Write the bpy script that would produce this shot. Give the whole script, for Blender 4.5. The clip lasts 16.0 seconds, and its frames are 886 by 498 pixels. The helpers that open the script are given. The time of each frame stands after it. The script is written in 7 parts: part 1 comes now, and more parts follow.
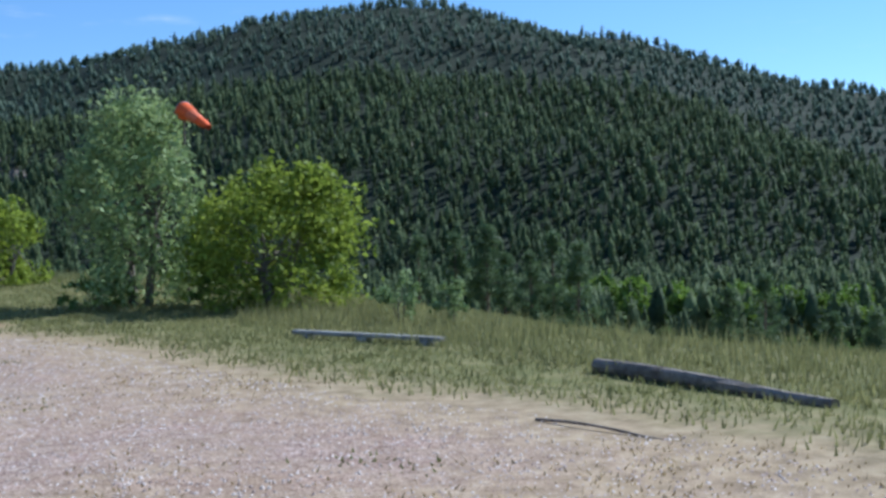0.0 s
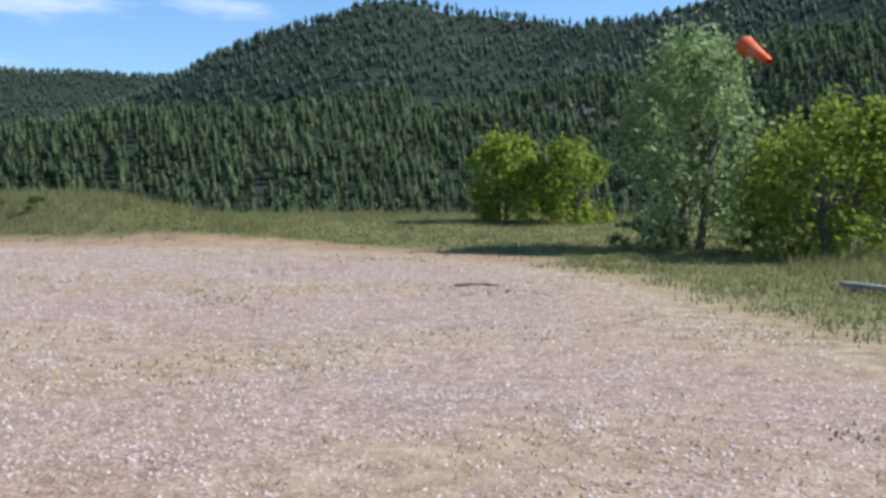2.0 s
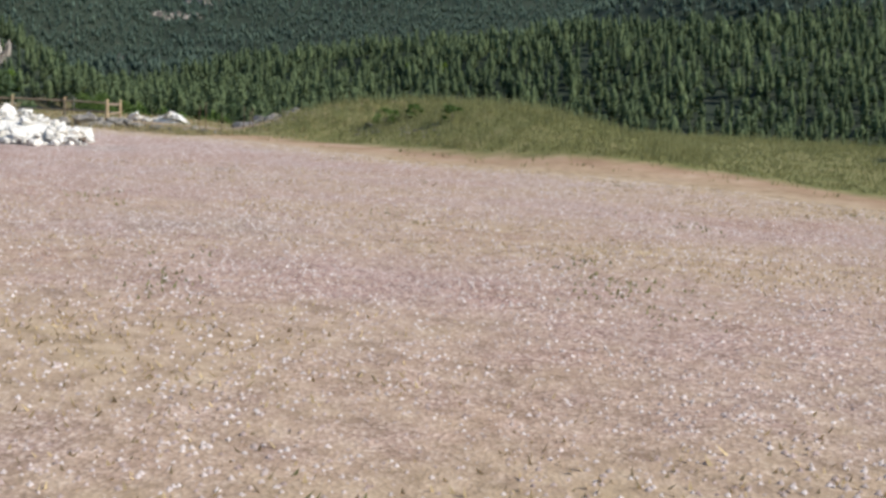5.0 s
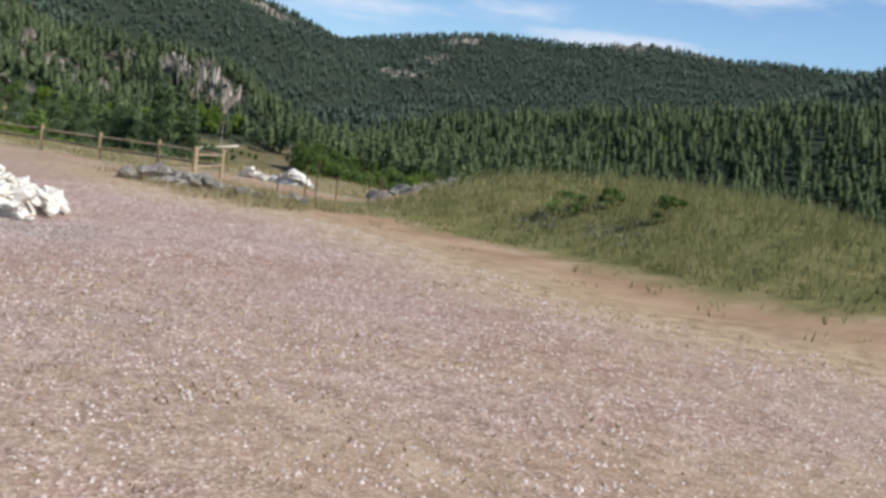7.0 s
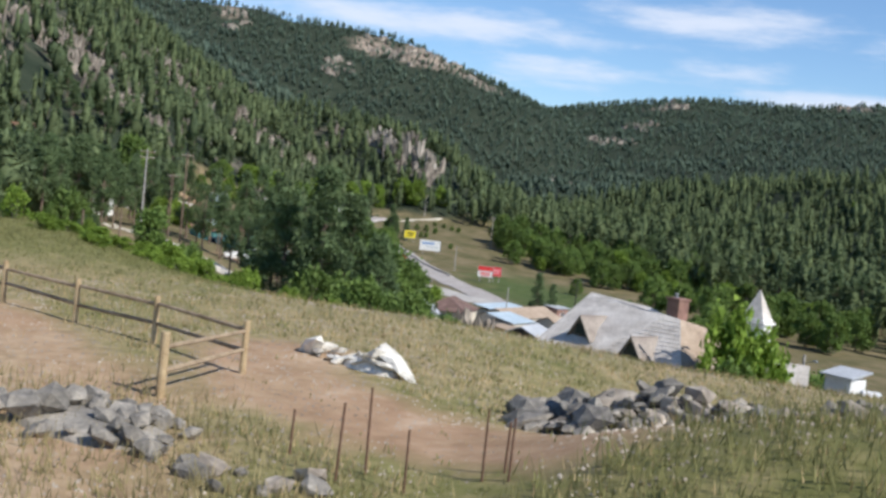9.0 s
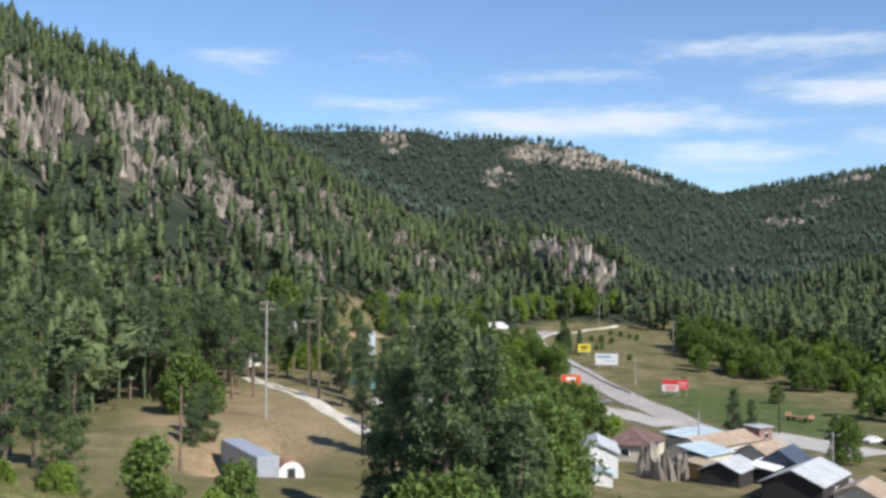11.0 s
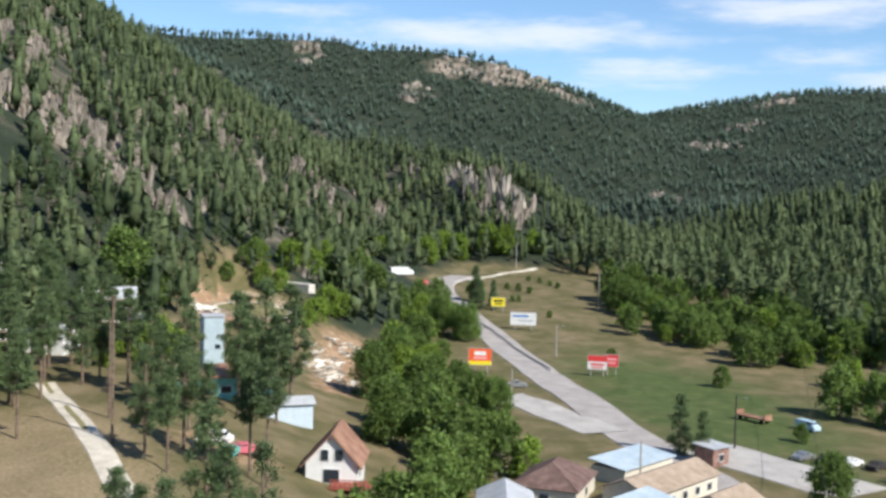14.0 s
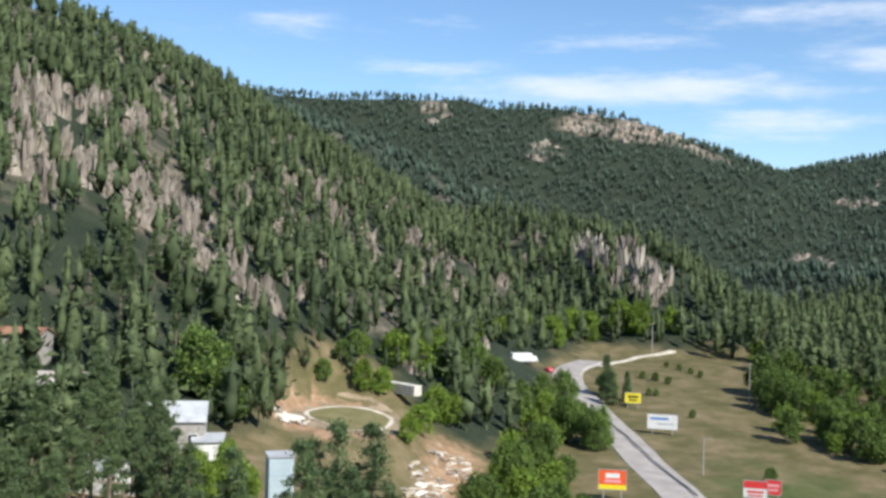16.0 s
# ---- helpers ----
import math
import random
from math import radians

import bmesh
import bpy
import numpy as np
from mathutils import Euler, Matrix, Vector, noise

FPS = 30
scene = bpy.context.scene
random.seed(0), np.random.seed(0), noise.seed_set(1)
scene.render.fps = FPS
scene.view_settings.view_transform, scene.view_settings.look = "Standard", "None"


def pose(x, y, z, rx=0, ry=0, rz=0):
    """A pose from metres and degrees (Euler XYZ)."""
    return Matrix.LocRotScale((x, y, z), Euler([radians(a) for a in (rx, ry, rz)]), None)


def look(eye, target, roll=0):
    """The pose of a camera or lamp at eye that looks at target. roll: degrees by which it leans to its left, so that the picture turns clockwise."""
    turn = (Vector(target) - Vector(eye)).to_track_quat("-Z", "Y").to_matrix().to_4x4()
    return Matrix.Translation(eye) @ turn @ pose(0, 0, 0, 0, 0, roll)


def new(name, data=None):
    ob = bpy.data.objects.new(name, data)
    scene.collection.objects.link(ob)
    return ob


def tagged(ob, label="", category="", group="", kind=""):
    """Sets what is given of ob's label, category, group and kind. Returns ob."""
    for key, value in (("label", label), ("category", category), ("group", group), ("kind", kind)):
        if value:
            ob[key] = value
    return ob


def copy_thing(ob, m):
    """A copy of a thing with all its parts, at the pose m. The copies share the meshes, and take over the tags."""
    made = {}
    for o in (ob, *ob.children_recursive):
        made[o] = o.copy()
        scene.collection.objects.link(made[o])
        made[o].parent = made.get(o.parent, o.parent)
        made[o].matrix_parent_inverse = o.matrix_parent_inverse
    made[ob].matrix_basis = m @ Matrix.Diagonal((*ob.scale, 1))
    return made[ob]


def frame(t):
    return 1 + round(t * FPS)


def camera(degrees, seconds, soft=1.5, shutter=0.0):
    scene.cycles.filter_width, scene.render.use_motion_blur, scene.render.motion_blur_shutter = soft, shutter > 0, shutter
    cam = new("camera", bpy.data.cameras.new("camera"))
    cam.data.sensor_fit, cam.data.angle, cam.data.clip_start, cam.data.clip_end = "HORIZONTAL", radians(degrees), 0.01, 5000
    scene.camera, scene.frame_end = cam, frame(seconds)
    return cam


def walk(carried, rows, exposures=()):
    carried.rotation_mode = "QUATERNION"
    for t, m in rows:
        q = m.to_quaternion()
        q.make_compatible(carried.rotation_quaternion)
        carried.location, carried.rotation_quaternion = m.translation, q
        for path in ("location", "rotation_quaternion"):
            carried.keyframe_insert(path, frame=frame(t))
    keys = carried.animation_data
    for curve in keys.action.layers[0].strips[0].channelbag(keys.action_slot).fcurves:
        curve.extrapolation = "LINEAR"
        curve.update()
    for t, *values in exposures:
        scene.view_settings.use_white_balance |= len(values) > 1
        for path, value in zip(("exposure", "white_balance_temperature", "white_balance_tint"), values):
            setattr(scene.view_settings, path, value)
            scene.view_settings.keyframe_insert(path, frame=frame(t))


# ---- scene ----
# ---------- camera ----------
cam = camera(44.0, 16.0, soft=3.1)
WALK = [
    (0.0, 0.0, -0.0, 2.3, -0.0, -0.71, -1.33),
    (0.5, 0.24, 0.3, 2.21, 6.54, -0.74, -0.42),
    (1.0, 0.5, 1.32, 2.04, 13.71, -1.07, 0.84),
    (1.5, 0.68, 1.34, 2.04, 21.77, -1.93, 1.04),
    (2.0, 0.58, 1.66, 2.05, 29.79, -3.04, 0.11),
    (2.5, 0.37, 2.23, 2.05, 36.61, -4.18, -1.16),
    (3.0, -0.02, 2.97, 2.05, 41.27, -5.52, -0.66),
    (3.5, -0.57, 3.88, 2.08, 44.65, -7.14, 1.03),
    (4.0, -1.25, 4.87, 2.11, 47.59, -8.06, 2.35),
    (4.2, -1.62, 5.31, 2.12, 48.64, -8.16, 2.82),
    (4.9, -3.89, 7.59, 2.1, 52.09, -8.05, 2.94),
    (5.6, -7.9, 10.97, 2.04, 55.17, -6.71, 1.98),
    (6.3, -12.64, 14.53, 2.13, 58.98, -5.72, 3.35),
    (6.5, -13.84, 15.43, 2.22, 60.18, -5.52, 4.49),
    (7.0, -17.4, 17.88, 2.35, 63.5, -5.44, 7.03),
    (7.5, -21.11, 20.32, 2.66, 66.28, -5.57, 8.68),
    (8.0, -25.7, 22.61, 3.07, 68.46, -5.55, 8.81),
    (8.5, -30.19, 24.5, 3.63, 71.51, -4.86, 7.98),
    (9.0, -35.66, 26.46, 4.32, 74.72, -3.19, 6.22),
    (9.5, -41.17, 28.26, 5.21, 77.6, -1.03, 4.52),
    (10.0, -47.18, 30.45, 5.7, 80.21, 0.83, 2.73),
    (10.2, -49.71, 31.37, 5.98, 81.18, 1.37, 2.11),
    (10.9, -59.14, 34.53, 7.48, 84.01, 2.02, 0.46),
    (11.6, -70.13, 37.75, 9.93, 85.14, 0.46, 0.05),
    (12.3, -82.39, 41.03, 12.54, 84.22, -1.33, 0.51),
    (12.5, -85.93, 41.94, 13.31, 83.77, -1.76, 0.65),
    (13.0, -95.18, 44.33, 14.96, 82.19, -2.58, 1.26),
    (13.5, -104.81, 46.41, 16.37, 80.65, -2.85, 1.66),
    (14.0, -114.59, 48.52, 18.07, 79.97, -2.72, 1.46),
    (14.5, -124.3, 50.08, 19.87, 80.43, -2.36, 0.65),
    (15.0, -133.37, 52.13, 21.56, 82.04, -1.62, 0.21),
    (15.5, -142.22, 54.15, 23.42, 84.26, -0.7, 0.52),
    (16.0, -151.11, 56.0, 25.84, 86.83, -0.0, 1.27),
]
walk(cam, [(t, pose(x, y, z, 90 + pitch, 0, yaw) @ pose(0, 0, 0, 0, 0, roll)) for t, x, y, z, yaw, pitch, roll in WALK],
     [(0, 0.32, 5200, 6), (2.5, 0.46, 5800, 8), (7, 0.24, 6150, 10), (9, 0.34, 6100, 10), (12, 0.46, 6300, 10), (16, 0.50, 6250, 8)])

# ---------- sky, sun, exposure ----------
SUN_ELEV, SUN_AZ = radians(42), radians(52)
world = bpy.data.worlds.new("sky")
scene.world = world
world.use_nodes = True
wn, wl = world.node_tree.nodes, world.node_tree.links
wn.clear()
sky = wn.new("ShaderNodeTexSky")
sky.sky_type = "NISHITA"
sky.sun_disc = False
sky.sun_elevation, sky.sun_rotation = SUN_ELEV, SUN_AZ
sky.altitude, sky.air_density, sky.dust_density, sky.ozone_density = 1500, 1.15, 0.1, 5.0
bg = wn.new("ShaderNodeBackground")
bg.inputs["Strength"].default_value = 0.108
wout = wn.new("ShaderNodeOutputWorld")
# clouds: long flat banks low over the ridges, ragged by noise; azimuth, elevation, half widths (degrees), density
CLOUDS = [(-77, 8.4, 9.5, 0.85, 1.0), (-87, 9.3, 5.0, 0.5, 0.55), (-70, 6.7, 4.2, 0.6, 0.95), (-62.3, 9.6, 6.0, 0.9, 1.0), (-61, 7.3, 3.0, 0.6, 0.75), (-56, 6.2, 5.5, 0.55, 0.95),
          (-95, 11.4, 3.2, 0.7, 0.55), (-87.2, 11.6, 2.2, 0.5, 0.45), (-78, 10.7, 5.0, 0.5, 0.5), (-50, 9.0, 4.5, 0.7, 0.85), (-66, 11.8, 9.0, 0.7, 0.7), (-71, 5.9, 5.0, 0.35, 0.5),
          (-41, 9.2, 2.6, 0.6, 0.8), (-13, 11.1, 2.6, 0.4, 0.35), (-21, 11.3, 2.0, 0.4, 0.3), (-110, 9.0, 9.0, 1.0, 0.7), (40, 14.0, 14.0, 1.6, 0.8), (120, 16.0, 16.0, 2.0, 0.8), (-160, 13.0, 14.0, 1.6, 0.8)]


def wmath(op, a, b_=None):
    m = wn.new("ShaderNodeMath")
    m.operation = op
    for k, v in enumerate((a, b_)):
        if isinstance(v, (int, float)):
            m.inputs[k].default_value = v
        elif v is not None:
            wl.new(v, m.inputs[k])
    return m.outputs[0]


geo_w = wn.new("ShaderNodeTexCoord")
sep_w = wn.new("ShaderNodeSeparateXYZ")
wl.new(geo_w.outputs["Generated"], sep_w.inputs[0])
azim = wmath("MULTIPLY", wmath("ARCTAN2", sep_w.outputs["X"], sep_w.outputs["Y"]), 57.2958)
elev = wmath("MULTIPLY", wmath("ARCSINE", sep_w.outputs["Z"]), 57.2958)
banks = None
for ca, ce, cw, ch, amount in CLOUDS:
    u = wmath("DIVIDE", wmath("SUBTRACT", azim, ca), cw)
    v = wmath("DIVIDE", wmath("SUBTRACT", elev, ce), ch)
    g = wmath("MULTIPLY", wmath("EXPONENT", wmath("MULTIPLY", wmath("ADD", wmath("POWER", wmath("ABSOLUTE", u), 2.6), wmath("POWER", wmath("ABSOLUTE", v), 2.0)), -1.0)), amount)
    banks = g if banks is None else wmath("MAXIMUM", banks, g)
comb = wn.new("ShaderNodeCombineXYZ")
wl.new(wmath("MULTIPLY", azim, 0.16), comb.inputs[0])
wl.new(wmath("MULTIPLY", elev, 0.75), comb.inputs[1])
cn = wn.new("ShaderNodeTexNoise")
cn.inputs["Scale"].default_value, cn.inputs["Detail"].default_value, cn.inputs["Roughness"].default_value = 1.9, 7.0, 0.62
wl.new(comb.outputs[0], cn.inputs["Vector"])
cover = wmath("ADD", banks, wmath("MULTIPLY", wmath("SUBTRACT", cn.outputs["Fac"], 0.5), 1.5))
cr = wn.new("ShaderNodeMapRange")
cr.interpolation_type = "SMOOTHSTEP"
cr.inputs["From Min"].default_value, cr.inputs["From Max"].default_value = 0.12, 1.15
cr.inputs["To Max"].default_value = 0.80
wl.new(cover, cr.inputs["Value"])
cmix = wn.new("ShaderNodeMix"); cmix.data_type = "RGBA"
wl.new(cr.outputs[0], cmix.inputs["Factor"])
wl.new(sky.outputs[0], cmix.inputs["A"])
cmix.inputs["B"].default_value = (6.3, 6.5, 7.1, 1)
wl.new(cmix.outputs["Result"], bg.inputs["Color"])
wl.new(bg.outputs[0], wout.inputs[0])

sun_data = bpy.data.lights.new("sun", "SUN")
sun_data.energy, sun_data.angle, sun_data.color = 4.8, radians(0.5), (1.0, 0.94, 0.84)
sun = new("sun", sun_data)
sun.matrix_world = look((300 * math.sin(SUN_AZ) * math.cos(SUN_ELEV), 300 * math.cos(SUN_AZ) * math.cos(SUN_ELEV), 300 * math.sin(SUN_ELEV)), (0, 0, 0))


# ---------- materials ----------
def material(name, dark, light, scale=1.0, fine=None, rough=0.9, bump=0.3, detail=6.0, metal=0.0, attr=None, tint=None, spec=0.3, coords="Object", contrast=(0.3, 0.7), island=0.0):
    """Two-scale noise between two colours, with bump; attr: name of a float attribute that mixes in the tint colour."""
    m = bpy.data.materials.new(name)
    m.use_nodes = True
    n, l = m.node_tree.nodes, m.node_tree.links
    b = n["Principled BSDF"]
    b.inputs["Roughness"].default_value, b.inputs["Metallic"].default_value = rough, metal
    b.inputs["Specular IOR Level"].default_value = spec
    tc = n.new("ShaderNodeTexCoord")
    src = tc.outputs[coords]
    a = n.new("ShaderNodeTexNoise")
    a.inputs["Scale"].default_value, a.inputs["Detail"].default_value = scale, detail
    l.new(src, a.inputs["Vector"])
    ramp = n.new("ShaderNodeValToRGB")
    ramp.color_ramp.elements[0].position, ramp.color_ramp.elements[1].position = contrast
    ramp.color_ramp.elements[0].color, ramp.color_ramp.elements[1].color = (*dark, 1), (*light, 1)
    l.new(a.outputs["Fac"], ramp.inputs[0])
    col = ramp.outputs[0]
    f = n.new("ShaderNodeTexNoise")
    f.inputs["Scale"].default_value, f.inputs["Detail"].default_value = fine or scale * 9, 4.0
    l.new(src, f.inputs["Vector"])
    mr = n.new("ShaderNodeMapRange")
    mr.inputs["From Min"].default_value, mr.inputs["From Max"].default_value = 0.3, 0.7
    mr.inputs["To Min"].default_value, mr.inputs["To Max"].default_value = 0.72, 1.22
    l.new(f.outputs["Fac"], mr.inputs["Value"])
    mul = n.new("ShaderNodeMix"); mul.data_type, mul.blend_type = "RGBA", "MULTIPLY"
    mul.inputs["Factor"].default_value = 1.0
    l.new(col, mul.inputs["A"]); l.new(mr.outputs[0], mul.inputs["B"])
    col = mul.outputs["Result"]
    if attr:
        at = n.new("ShaderNodeAttribute"); at.attribute_name = attr
        mx = n.new("ShaderNodeMix"); mx.data_type = "RGBA"
        l.new(at.outputs["Fac"], mx.inputs["Factor"]); l.new(col, mx.inputs["A"])
        tm = n.new("ShaderNodeMix"); tm.data_type, tm.blend_type = "RGBA", "MULTIPLY"
        tm.inputs["Factor"].default_value = 1.0
        tm.inputs["A"].default_value = (*tint, 1)
        l.new(mr.outputs[0], tm.inputs["B"]); l.new(tm.outputs["Result"], mx.inputs["B"])
        col = mx.outputs["Result"]
    if island:
        g = n.new("ShaderNodeNewGeometry")
        oi = n.new("ShaderNodeObjectInfo")
        ad = n.new("ShaderNodeMath"); ad.operation = "ADD"
        l.new(g.outputs["Random Per Island"], ad.inputs[0]); l.new(oi.outputs["Random"], ad.inputs[1])
        hr = n.new("ShaderNodeMapRange")
        hr.inputs["From Max"].default_value = 2.0
        hr.inputs["To Min"].default_value, hr.inputs["To Max"].default_value = 1 - island, 1 + island
        l.new(ad.outputs[0], hr.inputs["Value"])
        im = n.new("ShaderNodeMix"); im.data_type, im.blend_type = "RGBA", "MULTIPLY"
        im.inputs["Factor"].default_value = 1.0
        l.new(col, im.inputs["A"]); l.new(hr.outputs[0], im.inputs["B"])
        col = im.outputs["Result"]
    l.new(col, b.inputs["Base Color"])
    if bump:
        bp = n.new("ShaderNodeBump")
        bp.inputs["Strength"].default_value = bump
        bp.inputs["Distance"].default_value = 0.05
        l.new(f.outputs["Fac"], bp.inputs["Height"]); l.new(bp.outputs[0], b.inputs["Normal"])
    return m


def leafy(name, dark, light, through_light=0.25, scale=0.6, rough=0.6, spec=0.2):
    """Foliage: colour varies by clump and by noise, some light passes through."""
    m = material(name, dark, light, scale=scale, fine=scale * 8, rough=rough, bump=0, attr="tint", tint=light, spec=spec, island=0.30)
    n, l = m.node_tree.nodes, m.node_tree.links
    b = n["Principled BSDF"]
    tr = n.new("ShaderNodeBsdfTranslucent")
    l.new(b.inputs["Base Color"].links[0].from_socket, tr.inputs["Color"])
    mix = n.new("ShaderNodeMixShader")
    mix.inputs[0].default_value = through_light
    l.new(b.outputs[0], mix.inputs[1]); l.new(tr.outputs[0], mix.inputs[2])
    l.new(mix.outputs[0], n["Material Output"].inputs["Surface"])
    return m
# ---------- the lie of the land ----------
def smooth(a, b, v):
    u = np.clip((v - a) / (b - a), 0, 1)
    return u * u * (3 - 2 * u)


def smax(a, b, k):
    h = np.clip(0.5 + 0.5 * (a - b) / k, 0, 1)
    return b + (a - b) * h + k * h * (1 - h)


def wobble(x, y, size, seed):
    """Cheap layered sine relief, about -1 to 1."""
    r = np.random.RandomState(seed)
    out = 0
    for o in range(3):
        for _ in range(3):
            a, p = r.uniform(0, 6.28), r.uniform(0, 6.28)
            out = out + np.sin((x * np.cos(a) + y * np.sin(a)) * 6.28 / size * (1.9 ** o) + p) / (1.8 ** o)
    return out / 3.2


PLATEAU = [(60, -80), (20, -5), (7.5, 18), (2.6, 24.5), (-1, 30), (-5, 41), (-14, 54), (-28, 62), (-46, 56), (-57, 49.5), (-64.5, 42), (-67.5, 37.5), (-72, 30.5), (-76, 27), (-84, 22), (-104, 17), (-112, 4), (-110, -80)]


def off_plateau(x, y):
    """Distance outside the plateau's rim, negative within."""
    d, inside = np.full(np.shape(x), 1e9), np.zeros(np.shape(x), bool)
    for (ax, ay), (bx, by) in zip(PLATEAU, PLATEAU[1:] + PLATEAU[:1]):
        ex, ey = bx - ax, by - ay
        u = np.clip(((x - ax) * ex + (y - ay) * ey) / (ex * ex + ey * ey), 0, 1)
        d = np.minimum(d, np.hypot(x - ax - u * ex, y - ay - u * ey))
        cross = ((ay > y) != (by > y)) & (x < (bx - ax) * (y - ay) / ((by - ay) or 1e-9) + ax)
        inside ^= cross
    return np.where(inside, -d, d)


# crests: x, y, height; the fall to each side
RIDGES = [
    ([(800, 700, 50), (396, 973, 117), (357, 987, 131), (330, 997, 133), (292, 1009, 140), (244, 1021, 163), (198, 1031, 177), (152, 1039, 186), (99, 1045, 187), (57, 1048, 207), (14, 1050, 223), (-40, 1049, 225), (-93, 1046, 220), (-147, 1040, 211), (-199, 1031, 200), (-249, 1020, 184), (-303, 1005, 159), (-345, 992, 157), (-389, 975, 155)], 0.42),
    ([(-900, 2000, 205), (-1309, 1404, 192), (-1417, 1294, 191), (-1560, 1117, 204), (-1620, 1030, 194), (-1695, 885, 189), (-1756, 770, 176), (-1805, 660, 104)], 0.26),
    ([(-1600, -400, 244), (-1740, -100, 242), (-1748, 87, 244), (-1700, 215, 230), (-1663, 375, 216), (-1643, 458, 189), (-1614, 556, 114), (-1605, 600, 84)], 0.42),
]
RIDGES += [
    ([(-440, -330, 185), (-560, -200, 158), (-677, -118, 138), (-750, -95, 134), (-840, -50, 123), (-899, -10, 112), (-960, 60, 92), (-1010, 130, 70), (-1060, 200, 50)], 0.565),
    ([(-1000, 330, 10), (-760, 380, 18), (-616, 420, 26), (-514, 470, 39), (-440, 520, 44), (-330, 640, 50)], 0.30),
    ([(-900, 80, 66), (-760, 150, 44), (-650, 170, 26), (-622, 174, 14)], 0.55),
    ([(-308, 1004, 155), (-434, 1012, 163), (-524, 968, 176), (-593, 927, 193), (-631, 902, 170), (-665, 877, 132), (-700, 850, 90)], 0.45),
]

def ridge(x, y, crest, fall):
    best = np.full(np.shape(x), -1e9)
    for (ax, ay, az), (bx, by, bz) in zip(crest, crest[1:]):
        ex, ey = bx - ax, by - ay
        u = np.clip(((x - ax) * ex + (y - ay) * ey) / (ex * ex + ey * ey), 0, 1)
        d = np.hypot(x - ax - u * ex, y - ay - u * ey)
        best = np.maximum(best, az + (bz - az) * u - fall * (np.sqrt(d * d + 64) - 8))
    return best


def mound(x, y, cx, cy, rx, ry, h, turn=0.0):
    c, s = math.cos(turn), math.sin(turn)
    u, v = ((x - cx) * c + (y - cy) * s) / rx, (-(x - cx) * s + (y - cy) * c) / ry
    return h * np.exp(-(u * u + v * v) ** 1.5)


def valley_floor(x, y):
    return -24.5 + 12.5 * smooth(-340, -600, x) + 13 * smooth(88, 25, y) * smooth(-110, -180, x)


def land(x, y):
    """Height of the ground."""
    x, y = np.asarray(x, float), np.asarray(y, float)
    d = off_plateau(x, y)
    floor_z = valley_floor(x, y)
    fallen = -0.34 * (np.sqrt(np.maximum(d, 0) ** 2 + 36) - 6)
    z = smax(fallen, floor_z, 5.0)
    swell = 6 * wobble(x, y, 260, 5)
    for crest, fall in RIDGES:
        r = ridge(x, y, crest, fall)
        r = r + swell * smooth(0, 40, r - z)
        z = smax(r, z, 6.0)
    z = z + mound(x, y, -44, 38.6, 15, 4.2, 1.6, -0.25) + mound(x, y, -30, 50, 24, 12, 0.7) + mound(x, y, -61, 43, 9, 7, -0.7) + mound(x, y, -193, 26, 15, 9, -4.2) + mound(x, y, -49.2, 34.6, 4.2, 2.6, 0.95, -0.2) + mound(x, y, -57, 38.6, 4.5, 4.0, -0.6)
    bench = smooth(1.35, 0.75, np.hypot((x + 383) / 24, (y - 49) / 15)) * 0.9
    z = z * (1 - bench) + bench * (-11.0 - 0.06 * (y - 47))
    near = np.exp(-(np.maximum(d + 6, 0) / 60) ** 2)
    z = z + 0.35 * wobble(x, y, 30, 8) * smooth(-2, 12, d) + 0.03 * wobble(x, y, 6, 9) * near
    return z


def land1(x, y):
    return float(land(np.array([x]), np.array([y]))[0])


def axis(parts):
    out = []
    for a, b, step in parts:
        out += list(np.arange(a, b - 1e-6, step))
    return np.array(out + [parts[-1][1]])


def sheet(name, xs, ys, zf, mat):
    X, Y = np.meshgrid(xs, ys, indexing="ij")
    Z = zf(X, Y)
    nx_, ny_ = X.shape
    verts = np.stack([X, Y, Z], -1).reshape(-1, 3)
    i, j = np.meshgrid(np.arange(nx_ - 1), np.arange(ny_ - 1), indexing="ij")
    a = (i * ny_ + j).ravel()
    faces = np.stack([a, a + ny_, a + ny_ + 1, a + 1], -1)
    me = bpy.data.meshes.new(name)
    me.from_pydata(verts.tolist(), [], faces.tolist())
    me.polygons.foreach_set("use_smooth", [True] * len(me.polygons))
    me.materials.append(mat)
    return new(name, me), verts


def set_attr(me, key, values):
    at = me.attributes.new(key, "FLOAT", "POINT")
    at.data.foreach_set("value", np.asarray(values, dtype=np.float32))


def seg_dist(x, y, line):
    d = np.full(np.shape(x), 1e9)
    for (ax, ay), (bx, by) in zip(line, line[1:]):
        ex, ey = bx - ax, by - ay
        u = np.clip(((x - ax) * ex + (y - ay) * ey) / (ex * ex + ey * ey), 0, 1)
        d = np.minimum(d, np.hypot(x - ax - u * ex, y - ay - u * ey))
    return d


ROAD = [(-205, 112), (-250, 118), (-305, 117.5), (-339, 119), (-375, 118.5), (-410, 118), (-440, 117.5), (-468, 116.5), (-490, 115.5), (-512, 118), (-526, 123), (-538, 131)]
TRACK = [(-214, 40.5), (-226, 36.8), (-242.8, 32.1), (-255, 28.5), (-269, 24.2), (-286, 18.6)]
